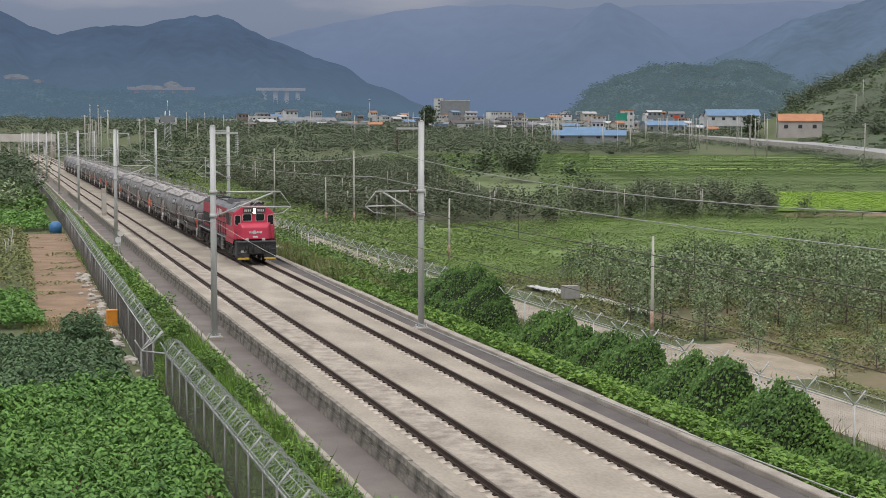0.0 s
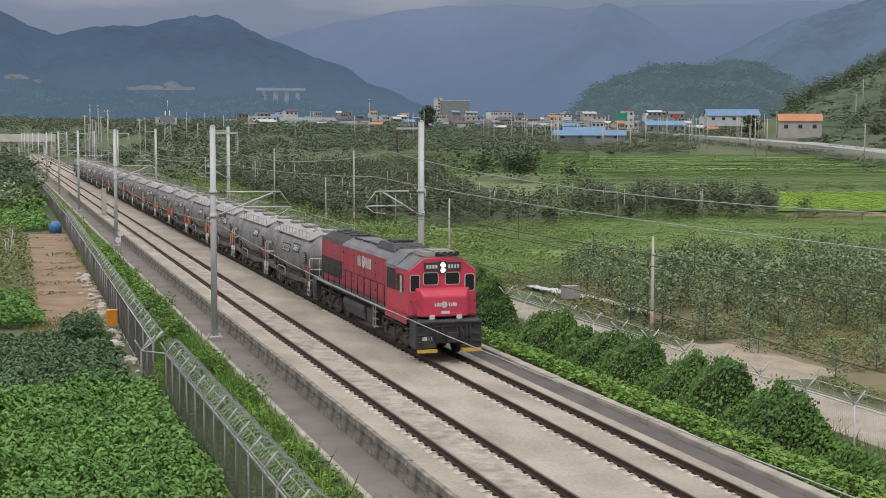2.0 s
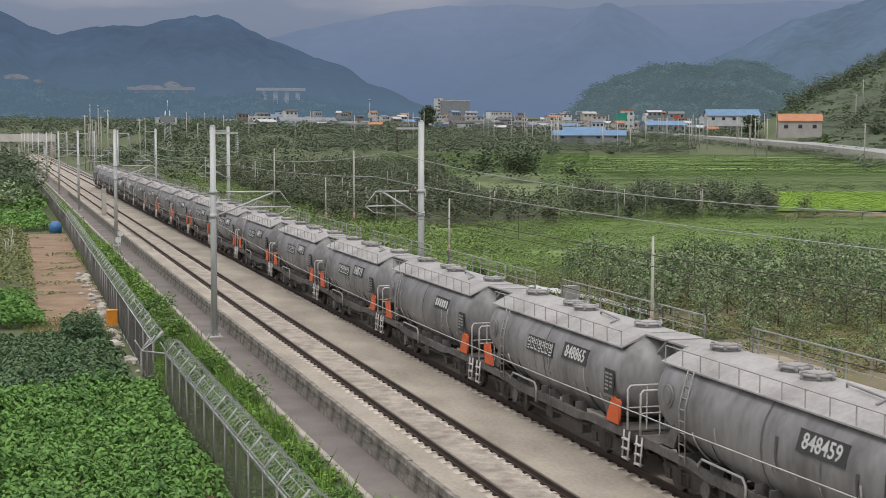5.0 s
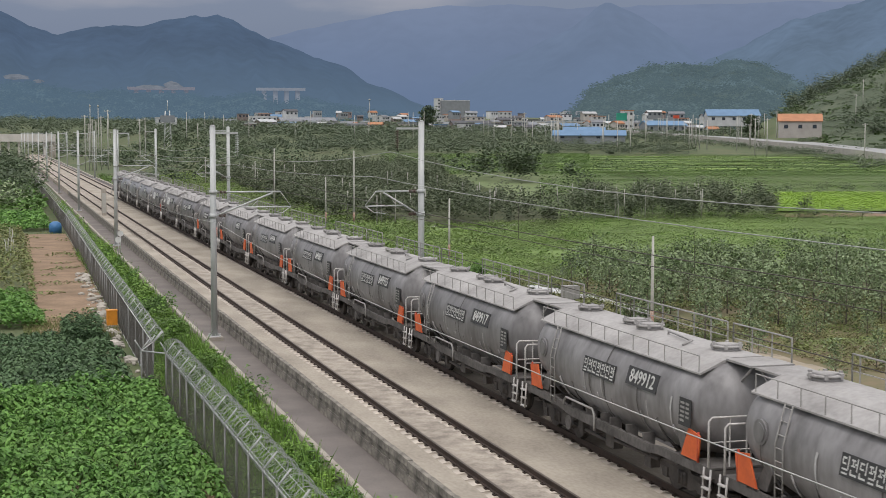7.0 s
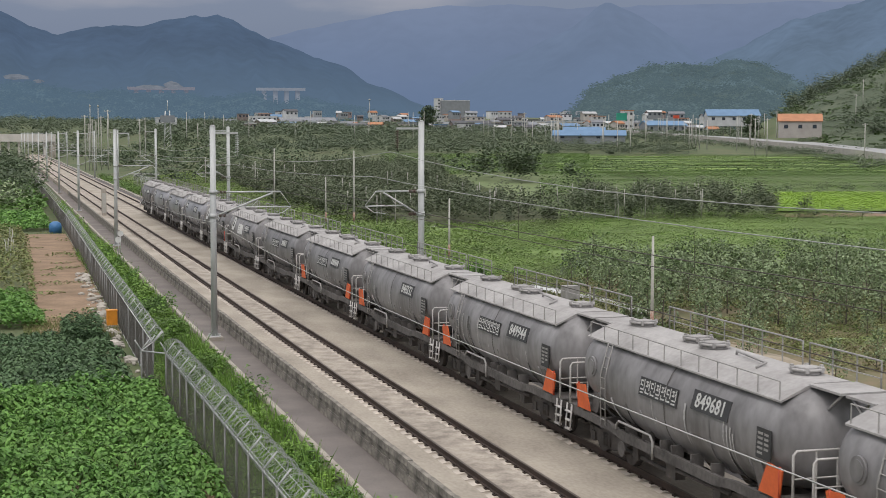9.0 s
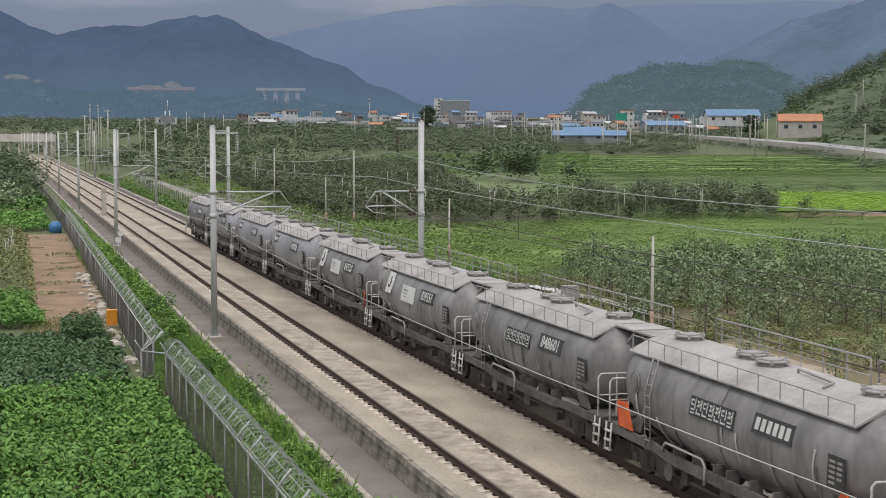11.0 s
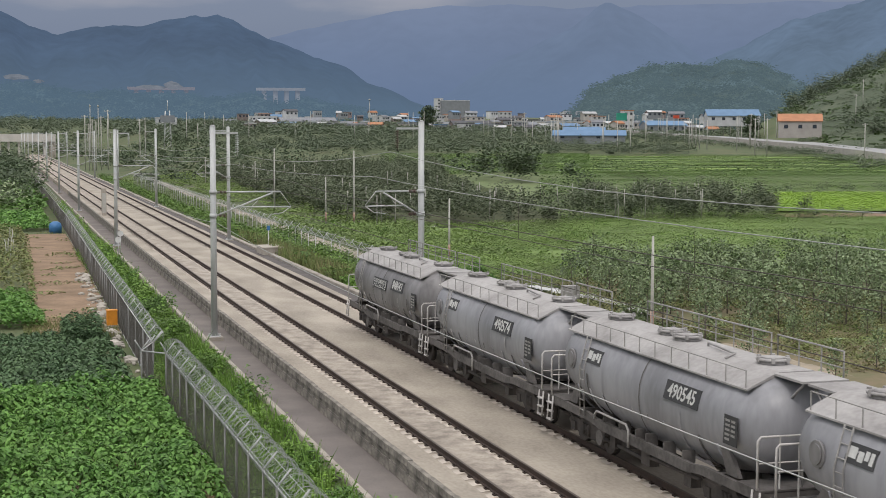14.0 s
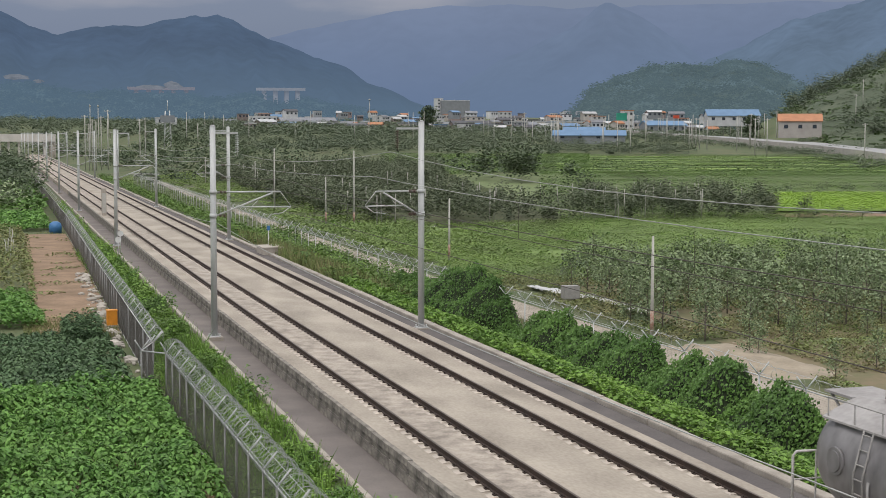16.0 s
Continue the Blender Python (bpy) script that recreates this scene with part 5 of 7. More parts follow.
HILL_GRASS = mat("hill_grass", (0.060, 0.085, 0.048), (0.100, 0.120, 0.072), 1.0, scale=0.035, fine=0.4, bump=0.8)
PATH = mat("dusty_concrete_path", (0.40, 0.355, 0.295), (0.28, 0.245, 0.195), 0.95, scale=0.5, fine=6, bump=0.3)
SAND = mat("sandy_gravel", (0.37, 0.315, 0.235), (0.25, 0.21, 0.155), 0.95, scale=0.9, fine=8, bump=0.5)
ROAD = mat("far_road", (0.34, 0.34, 0.34), (0.28, 0.28, 0.28), 0.9, scale=0.2, fine=3)

patch("crop_field", [(-6, 38), (6.2, 38), (5.9, 60), (-6, 60)], SOIL, "dark soil under leafy crop rows", lift=0.02)
patch("soil_plot", [(1.6, 78.5), (6.12, 78.5), (6.9, 158), (2.7, 158)], SOIL, "bare brown tilled soil strip beside the fence", lift=0.03, step=3)
patch("orchard_floor", [(33.0, 45), (62, 45), (72, 99), (38, 97)], ORCH_SOIL, "weedy brown floor of a young orchard", lift=0.03)
patch("weed_field", [(33.6, 98), (50, 118), (56, 152), (38, 160)], FIELD_A, "weedy green field beside the orchard", lift=0.05)
patch("green_field", [(40, 99), (82, 95), (106, 158), (66, 166)], FIELD_A, "low green crop field between orchards", lift=0.06)
patch("rice_field", [(97, 169), (150, 160), (172, 196), (118, 206)], RICE, "bright green rice paddy", lift=0.35)
patch("field_bank", [(95, 162.5), (150, 154), (150, 159.5), (97, 168.5)], SOIL, "bare earth bank below a paddy", lift=0.12)
patch("concrete_path", [(28.2, 22), (32.6, 22), (30.9, 110), (28.9, 110)], PATH, "dusty pale concrete farm path", "path", lift=0.02)
patch("concrete_path", [(29.0, 110), (30.8, 110), (33.8, 330), (32.2, 330)], PATH, "dusty pale concrete farm path", "path", lift=0.02)
patch("orchard_ground", [(38, 158), (66, 158), (92, 300), (40, 300)], ORCH_SHADE, "weedy orchard ground with shade painted under dense rows", lift=0.05)
patch("hill_meadow", [(257, 402), (340, 402), (935, 1090), (632, 1090)], HILL_GRASS, "rough grey-green meadow on the hillside", lift=0.7)
patch("dull_field", [(108, 210), (190, 196), (215, 268), (128, 285)], FIELD_B, "dull green field of low crops", lift=0.06)
patch("dull_field", [(66, 172), (96, 168), (125, 290), (80, 292)], FIELD_B, "dull green field of low crops", lift=0.05)
for k in range(8):
    y0, y1 = 286 + 13.5 * k, 286 + 13.5 * (k + 1) - 1.6
    patch("terrace", [(0.40 * y0, y0 + 5), (0.74 * y0, y0 - 26), (0.74 * y1, y1 - 26), (0.40 * y1, y1 + 5)], TERRACE if k % 2 else MEADOW, "terraced green field strip", lift=0.25 + 0.1 * (k % 2), step=10)


# ---- crops, bank growth and hedges ----
def bump2(x, y, s, seed):
    return noise.noise(Vector((x * s, y * s, seed)))


def canopy(name, n, xr, yr, top, wob, s, size, material, label, category="crop", keep=None, flat=0.8, seed=1, drop=0.0, long=1.5):
    rng = np.random.default_rng(seed)
    pts = []
    while len(pts) < n:
        x, y = rng.uniform(*xr), rng.uniform(*yr)
        if keep and not keep(x, y):
            continue
        b = bump2(x, y, s, seed) * 0.7 + bump2(x, y, s * 3.1, seed + 5) * 0.3
        h = (top(x, y) if callable(top) else top) * max(0.12, 1 + wob * b * 1.6)
        pts.append((x, y, ground_z(x, y) + h * (1 - drop * rng.random() ** 1.5)))
    return quads(name, leaves(pts, size, flat, rng, long), material, label, category)


def mounds(name, xr, yr, gap, r, h, per, leaf, material, label, seed, keep=None, swell=0.35, category="crop"):
    """Single plants close together: each a mound of drooping leaves set on its outside, dark gaps between."""
    rng = np.random.default_rng(seed)
    centres = []
    for j, y in enumerate(np.arange(yr[0], yr[1], gap)):
        for x in np.arange(xr[0] + (j % 2) * gap * 0.5, xr[1], gap):
            px, py = x + rng.normal(0, gap * 0.16), y + rng.normal(0, gap * 0.16)
            if keep is None or keep(px, py):
                centres.append((px, py, ground_z(px, py), 1 + swell * (bump2(px, py, 0.45, seed) + 0.6 * rng.normal(0, 0.35))))
    c = np.repeat(np.array(centres), per, axis=0)
    n = len(c)
    phi = rng.uniform(0, math.tau, n); ct = rng.uniform(0.02, 1.0, n) ** 0.8; st = np.sqrt(1 - ct * ct)
    k = c[:, 3] * rng.uniform(0.62, 1.05, n) ** 0.7
    out = np.stack([st * np.cos(phi), st * np.sin(phi), ct], 1)
    p = c[:, :3] + out * np.stack([r * k, r * k, h * k], 1)
    nor = out * 0.9 + np.array([0, 0, 0.55]) + rng.normal(0, 0.28, (n, 3)); nor /= np.linalg.norm(nor, axis=1, keepdims=True)
    a = np.stack([np.cos(phi), np.sin(phi), np.zeros(n)], 1) + rng.normal(0, 0.45, (n, 3)); a -= nor * np.sum(a * nor, 1, keepdims=True); a /= np.linalg.norm(a, axis=1, keepdims=True)
    b = np.cross(nor, a)
    s = leaf * rng.uniform(0.6, 1.3, (n, 1))
    q = np.stack([p - a * s * 0.62, p + b * s * 0.46 + nor * s * 0.08, p + a * s * 0.72 - nor * s * 0.30, p - b * s * 0.46 + nor * s * 0.08], 1)
    return quads(name, q.reshape(-1, 3), material, label, category)


mounds("leafy_crop", (-1.5, 6.0), (37.5, 60.4), 0.66, 0.38, 0.76, 120, 0.142, GREEN_CROP, "dense bright green leafy crop plants", 3, lambda x, y: x < 6.0 - (y - 38) * 0.006, swell=0.55)
mounds("dark_leafy_crop", (-1.5, 5.3), (60.8, 77.0), 0.60, 0.36, 0.48, 44, 0.15, DARK_CROP, "dark green low leafy crop rows", 4)
canopy("bright_crop", 9000, (-3, 2.4), (81, 97), 0.7, 0.8, 0.6, 0.15, GREEN_CROP, "yellow-green leafy crop beside bare soil", seed=5, drop=0.7, keep=lambda x, y: x < 2.6 + bump2(x, y, 0.4, 8) * 1.2 - (y - 81) * 0.06)
canopy("dark_bush", 3000, (3.0, 5.0), (74.5, 78.5), 1.0, 0.8, 0.7, 0.11, DARK_CROP, "dark green bushy plants at the plot's end", "bush", seed=6, drop=0.9)
canopy("bean_rows", 8000, (-4, 2.3), (98, 158), 1.3, 0.9, 0.35, 0.17, WEED, "tall dull green staked bean plants", seed=7, drop=0.9)
canopy("green_plot", 12000, (-8, 5.6), (162, 196), 0.8, 0.6, 0.2, 0.26, GREEN_CROP, "bright green crop plot beyond the soil strip", seed=8, drop=0.6)
canopy("far_plot_weeds", 9000, (-14, 6.3), (196, 330), 1.4, 1.0, 0.10, 0.45, VINE, "dark green weeds and shrubs by the fence", "weeds", seed=9, drop=0.9)
canopy("left_bank_weeds", 21000, (6.35, 8.8), (26, 66), 0.42, 1.0, 0.8, 0.085, BANK, "green weeds on the bank beside the walkway", "weeds", seed=10, drop=0.9, keep=lambda x, y: (x < 8.35 or bump2(x, y, 0.45, 27) > -0.05) and RNG.random() < 0.35 + smooth(-0.15, 0.35, bump2(x, y, 0.35, 20)))
canopy("left_bank_vines", 9000, (6.5, 9.15), (26, 120), 0.65, 1.0, 0.5, 0.09, VINE, "dark green vines spilling over the kerb", "weeds", seed=11, drop=0.9, keep=lambda x, y: bump2(x, y, 0.22, 31) > 0.05 and (x < 8.6 or bump2(x, y, 0.5, 33) > 0.12))
canopy("left_bank_far_weeds", 12000, (7.0, 8.4), (66, 200), 0.8, 1.0, 0.4, 0.14, BANK, "green and yellow weeds on the bank", "weeds", seed=12, drop=0.9)
canopy("bank_cover", 52000, (19.15, 24.5), (26, 84), 0.36, 0.8, 0.7, 0.12, BANK, "bright green creeping plants on the railway bank", "ground cover", seed=13, drop=0.7, keep=lambda x, y: x < 23.5 + bump2(x, y, 0.3, 3))
def vine_top(y):
    """Height of the vines over the boundary fence: heaps, gaps, and tips climbing the posts."""
    env = 0.65 + 1.3 * smooth(37, 43, y) * (1 - smooth(64.5, 66.5, y)) + 2.1 * smooth(69, 71.5, y) * (1 - smooth(78, 82, y)) + 0.9 * smooth(79, 82, y) * (1 - smooth(88, 96, y))
    post = ((y - 24.0 + 1.45) % 2.9) - 1.45
    return env * (1 + 0.42 * bump2(0, y, 0.42, 4) + 0.30 * bump2(3, y, 1.3, 7)) + 0.55 * math.exp(-(post / 0.38) ** 2) * max(0.0, bump2(7, math.floor((y - 22.5) / 2.9), 0.7, 5) + 0.25) * min(1.0, env)


def vine_point(s, y, inset=0.0):
    """A point of the heap's outside; s runs from the bank (0) over the top (1) and down behind (1.3)."""
    h = vine_top(y)
    lump = 0.46 * bump2(s * 3.0, y, 0.62, 14) + 0.24 * bump2(s * 9.0, y * 2.4, 0.9, 15) - inset
    up = math.sin(min(s, 1.0) * math.pi / 2) ** 0.85 if s <= 1 else 1 - (s - 1) * 1.6
    x = 25.15 - (0.55 + 0.75 * h) * (1 - min(s, 1.0)) ** 1.25 + max(0.0, s - 1) * 1.6 - lump * 0.7
    return x, y, ground_z(min(x, 24.9), y) + max(0.05, (h - inset) * up + lump * 0.6 * min(1.0, h))


def make_vines():
    rng = np.random.default_rng(14)
    n = 70000
    pts = [vine_point(a, b) for a, b in zip(rng.uniform(0, 1.25, n), rng.uniform(30, 97, n))]
    p = np.array(pts) + rng.normal(0, 0.05, (n, 3)) + rng.normal(0, 0.16, (n, 3)) * (rng.random((n, 1)) < 0.12)
    nor = np.array([-0.75, -0.15, 0.55]) + rng.normal(0, 0.5, (n, 3)); nor /= np.linalg.norm(nor, axis=1, keepdims=True)
    a = np.array([-0.3, 0, -1.0]) + rng.normal(0, 0.5, (n, 3)); a -= nor * np.sum(a * nor, 1, keepdims=True); a /= np.linalg.norm(a, axis=1, keepdims=True)
    b = np.cross(nor, a); s = 0.095 * rng.uniform(0.6, 1.35, (n, 1))
    q = np.stack([p - a * s * 0.6, p + b * s * 0.5, p + a * s * 0.75, p - b * s * 0.5], 1)
    heap = quads("bank_vines", q.reshape(-1, 3), VINE, "dark green vines heaped over the boundary fence", "vines")
    # dark sheet added behind the leaves, standing in for shade within the heap
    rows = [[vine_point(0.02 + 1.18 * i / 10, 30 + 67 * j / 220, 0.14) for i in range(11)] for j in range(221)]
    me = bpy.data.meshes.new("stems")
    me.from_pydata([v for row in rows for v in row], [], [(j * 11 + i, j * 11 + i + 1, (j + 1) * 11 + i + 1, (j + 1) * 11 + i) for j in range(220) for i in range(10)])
    me.materials.append(VINE_SHADE)
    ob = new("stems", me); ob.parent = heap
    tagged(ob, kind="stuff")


make_vines()
canopy("bank_mid_scrub", 24000, (20.0, 26.4), (82, 140), lambda x, y: 0.5 + 1.0 * smooth(20.5, 24.5, x), 0.9, 0.3, 0.13, SCRUB, "lush green scrub below the boundary fence", "scrub", seed=35, drop=0.95)
canopy("bank_far_cover", 30000, (19.2, 25.3), (84, 300), 0.8, 1.0, 0.22, 0.17, SCRUB, "green scrub on the railway bank", "scrub", seed=15, drop=0.9, keep=lambda x, y: y > 112 or bump2(x, y, 0.2, 6) > -0.05)
canopy("field_weeds", 58000, (33.0, 66), (98, 160), 0.50, 1.0, 0.25, 0.13, MEADOW, "patchy green weeds in a field", "weeds", flat=1.8, seed=16, drop=0.7, keep=lambda x, y: x < 43 + (y - 100) * 0.37 and bump2(x, y, 0.12, 9) > -0.35)
canopy("crop_band", 58000, (44, 106), (97, 168), 0.42, 0.7, 0.15, 0.15, MEADOW, "low green crop in a wide field", flat=2.2, seed=17, drop=0.5, keep=lambda x, y: x > 42 + (y - 100) * 0.36 and x < 86 + (y - 99) * 0.34)
canopy("lineside_weeds", 36000, (26.5, 46), (118, 340), 0.6, 1.0, 0.12, 0.21, MEADOW, "green weeds between path and orchard", "weeds", seed=26, drop=0.9, keep=lambda x, y: not (28.5 + (y - 120) * 0.012 < x < 31.5 + (y - 120) * 0.012) and bump2(x, y, 0.07, 19) > -0.3)
canopy("meadow", 36000, (84, 190), (284, 410), 0.7, 1.0, 0.05, 0.34, FAR_CROP, "rough green meadow beside terraces", "meadow", flat=5, seed=27, drop=0.35, keep=lambda x, y: 0.26 * y < x < 0.42 * y)
canopy("terrace_crop", 30000, (112, 290), (262, 400), 0.6, 0.3, 0.03, 0.38, FAR_CROP, "green crop rows on field terraces", seed=28, drop=0.25, flat=6, keep=lambda x, y: 0.40 * y < x < 0.75 * y and ((y + 0.09 * x) % 13.5) > 6.5)
RICE_LEAF = leaf_mat("rice_leaves", (0.30, 0.45, 0.07), (0.25, 0.39, 0.065), 0.08, 0.05)
canopy("rice_blades", 34000, (96, 172), (158, 206), 0.75, 0.10, 0.1, 0.22, RICE_LEAF, "bright green rice plants in a paddy", seed=29, drop=0.3, flat=1.5, keep=lambda x, y: 169 - (x - 97) * 0.17 < y < 206 - (x - 118) * 0.185 and x > 97 + (y - 169) * 0.57)
canopy("orchard_weeds", 52000, (31.5, 72), (46, 99), 0.34, 1.0, 0.2, 0.10, WEED, "dry and green weeds on the orchard floor", "weeds", seed=18, drop=0.9, keep=lambda x, y: 32.8 < x < 0.68 * y and bump2(x, y, 0.15, 12) > -0.2 and not (x < 36.2 and 54 < y < 67))
canopy("dull_field_crop", 46000, (66, 215), (170, 292), 0.5, 0.8, 0.06, 0.24, FAR_CROP, "dull green rows of field crops", flat=6, seed=19, drop=0.3, keep=lambda x, y: 0.38 * y < x < 0.74 * y and not (y < 208 and x > 95))


def grass(name, n, xr, yr, h, material, label, seed, keep=None):
    """Upright blades."""
    rng = np.random.default_rng(seed)
    pts = []
    while len(pts) < n:
        x, y = rng.uniform(*xr), rng.uniform(*yr)
        if keep and not keep(x, y):
            continue
        pts.append((x, y, ground_z(x, y)))
    p = np.array(pts)
    hh = h * rng.uniform(0.4, 1.2, (n, 1))
    lean = rng.normal(0, 0.3, (n, 3)); lean[:, 2] = 1
    ang = rng.uniform(0, math.tau, n); w = np.stack([np.cos(ang), np.sin(ang), np.zeros(n)], 1) * hh * 0.045
    tip = p + lean * hh
    return quads(name, np.stack([p - w, p + w, tip], 1).reshape(-1, 3), material, label, "grass", size=3)


canopy("kerb_bushes", 8000, (6.9, 8.5), (58, 82), 0.85, 1.0, 0.55, 0.085, SCRUB, "tall green weeds leaning over the walkway kerb", "weeds", seed=37, drop=0.95, keep=lambda x, y: bump2(x, y, 0.32, 51) > 0.02 and x < 8.4)
grass("kerb_grass", 4500, (6.9, 8.2), (58, 96), 0.8, SCRUB, "tall green grass beside the mast", 38, keep=lambda x, y: bump2(x, y, 0.3, 52) > -0.05)
grass("tall_grass", 9000, (19.3, 25), (84, 122), 1.0, WEED, "tall yellow-green grass on the railway bank", 31)
grass("bank_grass", 9000, (6.5, 8.7), (26, 130), 0.75, BANK, "green grass on the bank beside the walkway", 32)
grass("fence_grass", 5000, (25.4, 28.3), (26, 110), 0.5, WEED, "dry grass between fence and path", 33)
canopy("soil_weeds", 2600, (1.8, 6.6), (79, 158), 0.18, 1.0, 0.5, 0.12, WEED, "sparse weeds on bare soil", "weeds", seed=36, drop=0.6, keep=lambda x, y: bump2(x, y, 0.3, 41) > 0.22 or x > 5.9 + (y - 79) * 0.010 or x < 2.1 + (y - 79) * 0.012)
grass("soil_edge_grass", 3500, (1.2, 6.0), (76.5, 84), 0.35, WEED, "dry grass at the edge of bare soil", 34)


# ---- trees ----
def tree_meshes(seed, h, spread, n, leaf, material, trunk_r=0.06, low=0.25, pole=False):
    """Trunk with limbs, and a crown of separate leaves in uneven clumps."""
    rng = np.random.default_rng(seed)
    bm = cyl(bmesh.new(), (0, 0, -0.2), (0.06 * h * rng.normal(0, 0.3), 0, h * 0.62), trunk_r, 7, trunk_r * 0.5)
    clumps = []
    k = 9
    for i in range(k):
        a = rng.uniform(0, math.tau); z = h * (low + (0.95 - low) * (i + 0.5) / k)
        r = spread * (1.05 - 0.65 * (z / h)) * rng.uniform(0.5, 1.0)
        tip = (r * math.cos(a), r * math.sin(a), z)
        cyl(bm, (0, 0, max(0.2, z - 0.35 * h * 0.5)), tip, trunk_r * 0.42, 5, trunk_r * 0.15)
        clumps.append(tip)
    clumps.append((0, 0, h * 0.95))
    trunk = mesh_of("trunk", bm, BARK)
    c = np.array(clumps)[rng.integers(0, len(clumps), n)]
    pts = c + rng.normal(0, 1, (n, 3)) * np.array([spread * 0.30, spread * 0.30, h * 0.085])
    pts[:, 2] = np.clip(pts[:, 2], h * low * 0.6, h * 1.08)
    crown = quads("crown_mesh", leaves(pts, leaf, 0.3, rng), material)
    return trunk, crown


def plant_tree(name, meshes, x, y, rz, label, category="tree", group="", s=1.0, z=None):
    t = thing(name, pose(x, y, ground_z(x, y) if z is None else z, 0, 0, rz), label, category, group)
    t.scale = (s, s, s)
    for n, me in zip(("trunk", "crown"), meshes):
        shared(n, me, t, Matrix.Identity(4))
    return t


def make_orchard():
    kinds = [tree_meshes(100 + k, 2.9, 0.88, 460, 0.125, ORCHARD, 0.045, 0.16) for k in range(6)]
    rng = random.Random(21)
    x = 34.5
    count = 0
    while x < 82:
        y = 54.0
        while y < 96 + 0.05 * (x - 34):
            front = 1.0 if y > 66 + 0.25 * (x - 34) else 0.45
            if y > 52 + (x - 34) * 0.1 and x < 0.68 * y + 1 and count < 292 and rng.random() < 0.92 * front and not (x < 40 and 92 < y) and not (x < 37.5 and 79 < y):
                s = rng.uniform(0.75, 1.15) * (1.05 if front == 1.0 else 0.58)
                plant_tree("apple_tree", kinds[rng.randrange(6)], x + rng.uniform(-0.35, 0.35), y + rng.uniform(-0.5, 0.5), rng.uniform(0, 360), "slender apple tree with sparse dull green leaves", group="young orchard", s=s)
                count += 1
            y += 2.1
        x += 3.2


make_orchard()


def tree_stuff(name, spots, h, spread, n, leaf, material, label, seed, category="trees", flat=None):
    """Many far trees as one mass of separate leaves in uneven crowns."""
    rng = np.random.default_rng(seed)
    pts, sizes = [], []
    for x, y in spots:
        k = rng.uniform(0.7, 1.25)
        z = ground_z(x, y)
        c = np.stack([rng.normal(0, spread * 0.5 * k, 5), rng.normal(0, spread * 0.5 * k, 5), rng.uniform(0.35, 0.92, 5) * h * k], 1)
        p = c[rng.integers(0, 5, n)] + rng.normal(0, 1, (n, 3)) * np.array([spread * 0.34, spread * 0.34, h * 0.13]) * k
        p[:, 2] = np.maximum(p[:, 2], 0.1)
        pts.append(p + np.array([x, y, z]))
    return quads(name, leaves(np.concatenate(pts), leaf, flat or (1.4 if material in (FAR_TREE, FAR_CROP) else 0.8), rng), material, label, category)


def spots_in(rng, xr, yr, dx, dy, keep, jitter=0.3):
    out = []
    for x in np.arange(xr[0], xr[1], dx):
        for y in np.arange(yr[0], yr[1], dy):
            a, b = x + rng.normal(0, dx * jitter), y + rng.normal(0, dy * jitter)
            if keep(a, b):
                out.append((a, b))
    return out


_r = np.random.default_rng(5)
tree_stuff("mid_orchard", spots_in(_r, (36, 118), (156, 300), 3.6, 2.6, lambda x, y: (x > 38 + (y - 160) * 0.02) and x < (66 if y < 215 else 66 + (y - 215) * 0.30) and y > 156 + max(0, (48 - x)) * 1.2), 3.3, 1.15, 280, 0.21, MID_ORCH, "dense dull green orchard in rows", 41)
tree_stuff("orchard_row", spots_in(_r, (69, 97), (160, 186), 2.6, 3.5, lambda x, y: x > 66 + (y - 160) * 0.3), 3.5, 1.05, 400, 0.19, MID_ORCH, "row of dull green fruit trees", 42)
tree_stuff("dark_shrubs", [(93 + _r.normal(0, 5), 262 + _r.normal(0, 8)) for k in range(16)], 5.5, 2.6, 160, 0.5, WOOD_DARK, "dark green shrubs among the fields", 43)
tree_stuff("far_orchard", spots_in(_r, (70, 330), (400, 620), 9.0, 5.0, lambda x, y: 0.12 * y < x < 0.53 * y - 12 and bump2(x * 0.3, y, 0.022, 2) > -0.12 and not (y > 560 and 225 < x < 290)), 3.2, 2.2, 100, 0.46, FAR_TREE, "dark green far orchard belts", 44)
tree_stuff("far_belt", spots_in(_r, (60, 560), (600, 980), 17.0, 11.0, lambda x, y: 0.10 * y < x < 0.56 * y and bump2(x * 0.3, y, 0.016, 4) > -0.10), 3.4, 3.4, 84, 0.70, FAR_TREE, "dark green tree belts before the village", 45)
tree_stuff("line_side_trees", spots_in(_r, (30, 70), (285, 640), 7.0, 8.0, lambda x, y: x > 27 + (y - 285) * 0.012 and bump2(x, y, 0.03, 6) > 0.0), 3.9, 2.4, 100, 0.45, WOOD_DARK, "dark green scrub and trees beyond the railway", 46)
tree_stuff("left_trees", spots_in(_r, (-26, 4.5), (215, 470), 5.0, 9.0, lambda x, y: bump2(x, y, 0.03, 8) > -0.3 and x < 5.0 - max(0, 240 - y) * 0.02), 5.6, 2.6, 170, 0.38, WOOD_DARK, "dark green trees beside the railway fence", 47)
tree_stuff("left_orchard", spots_in(_r, (-9, 4), (200, 222), 3.5, 4.0, lambda x, y: True), 3.2, 1.6, 110, 0.35, ORCHARD, "dull green trees beyond a plot", 48)
tree_stuff("hill_trees", spots_in(_r, (330, 900), (470, 1100), 16.0, 16.0, lambda x, y: x > 0.52 * y + 60 and x < 0.80 * y and bump2(x, y, 0.010, 11) > (0.12 if y < 760 else -0.1) and y < 960, 0.6), 6.5, 4.5, 150, 0.75, FAR_TREE, "dark woods on the grassy hillside", 49)
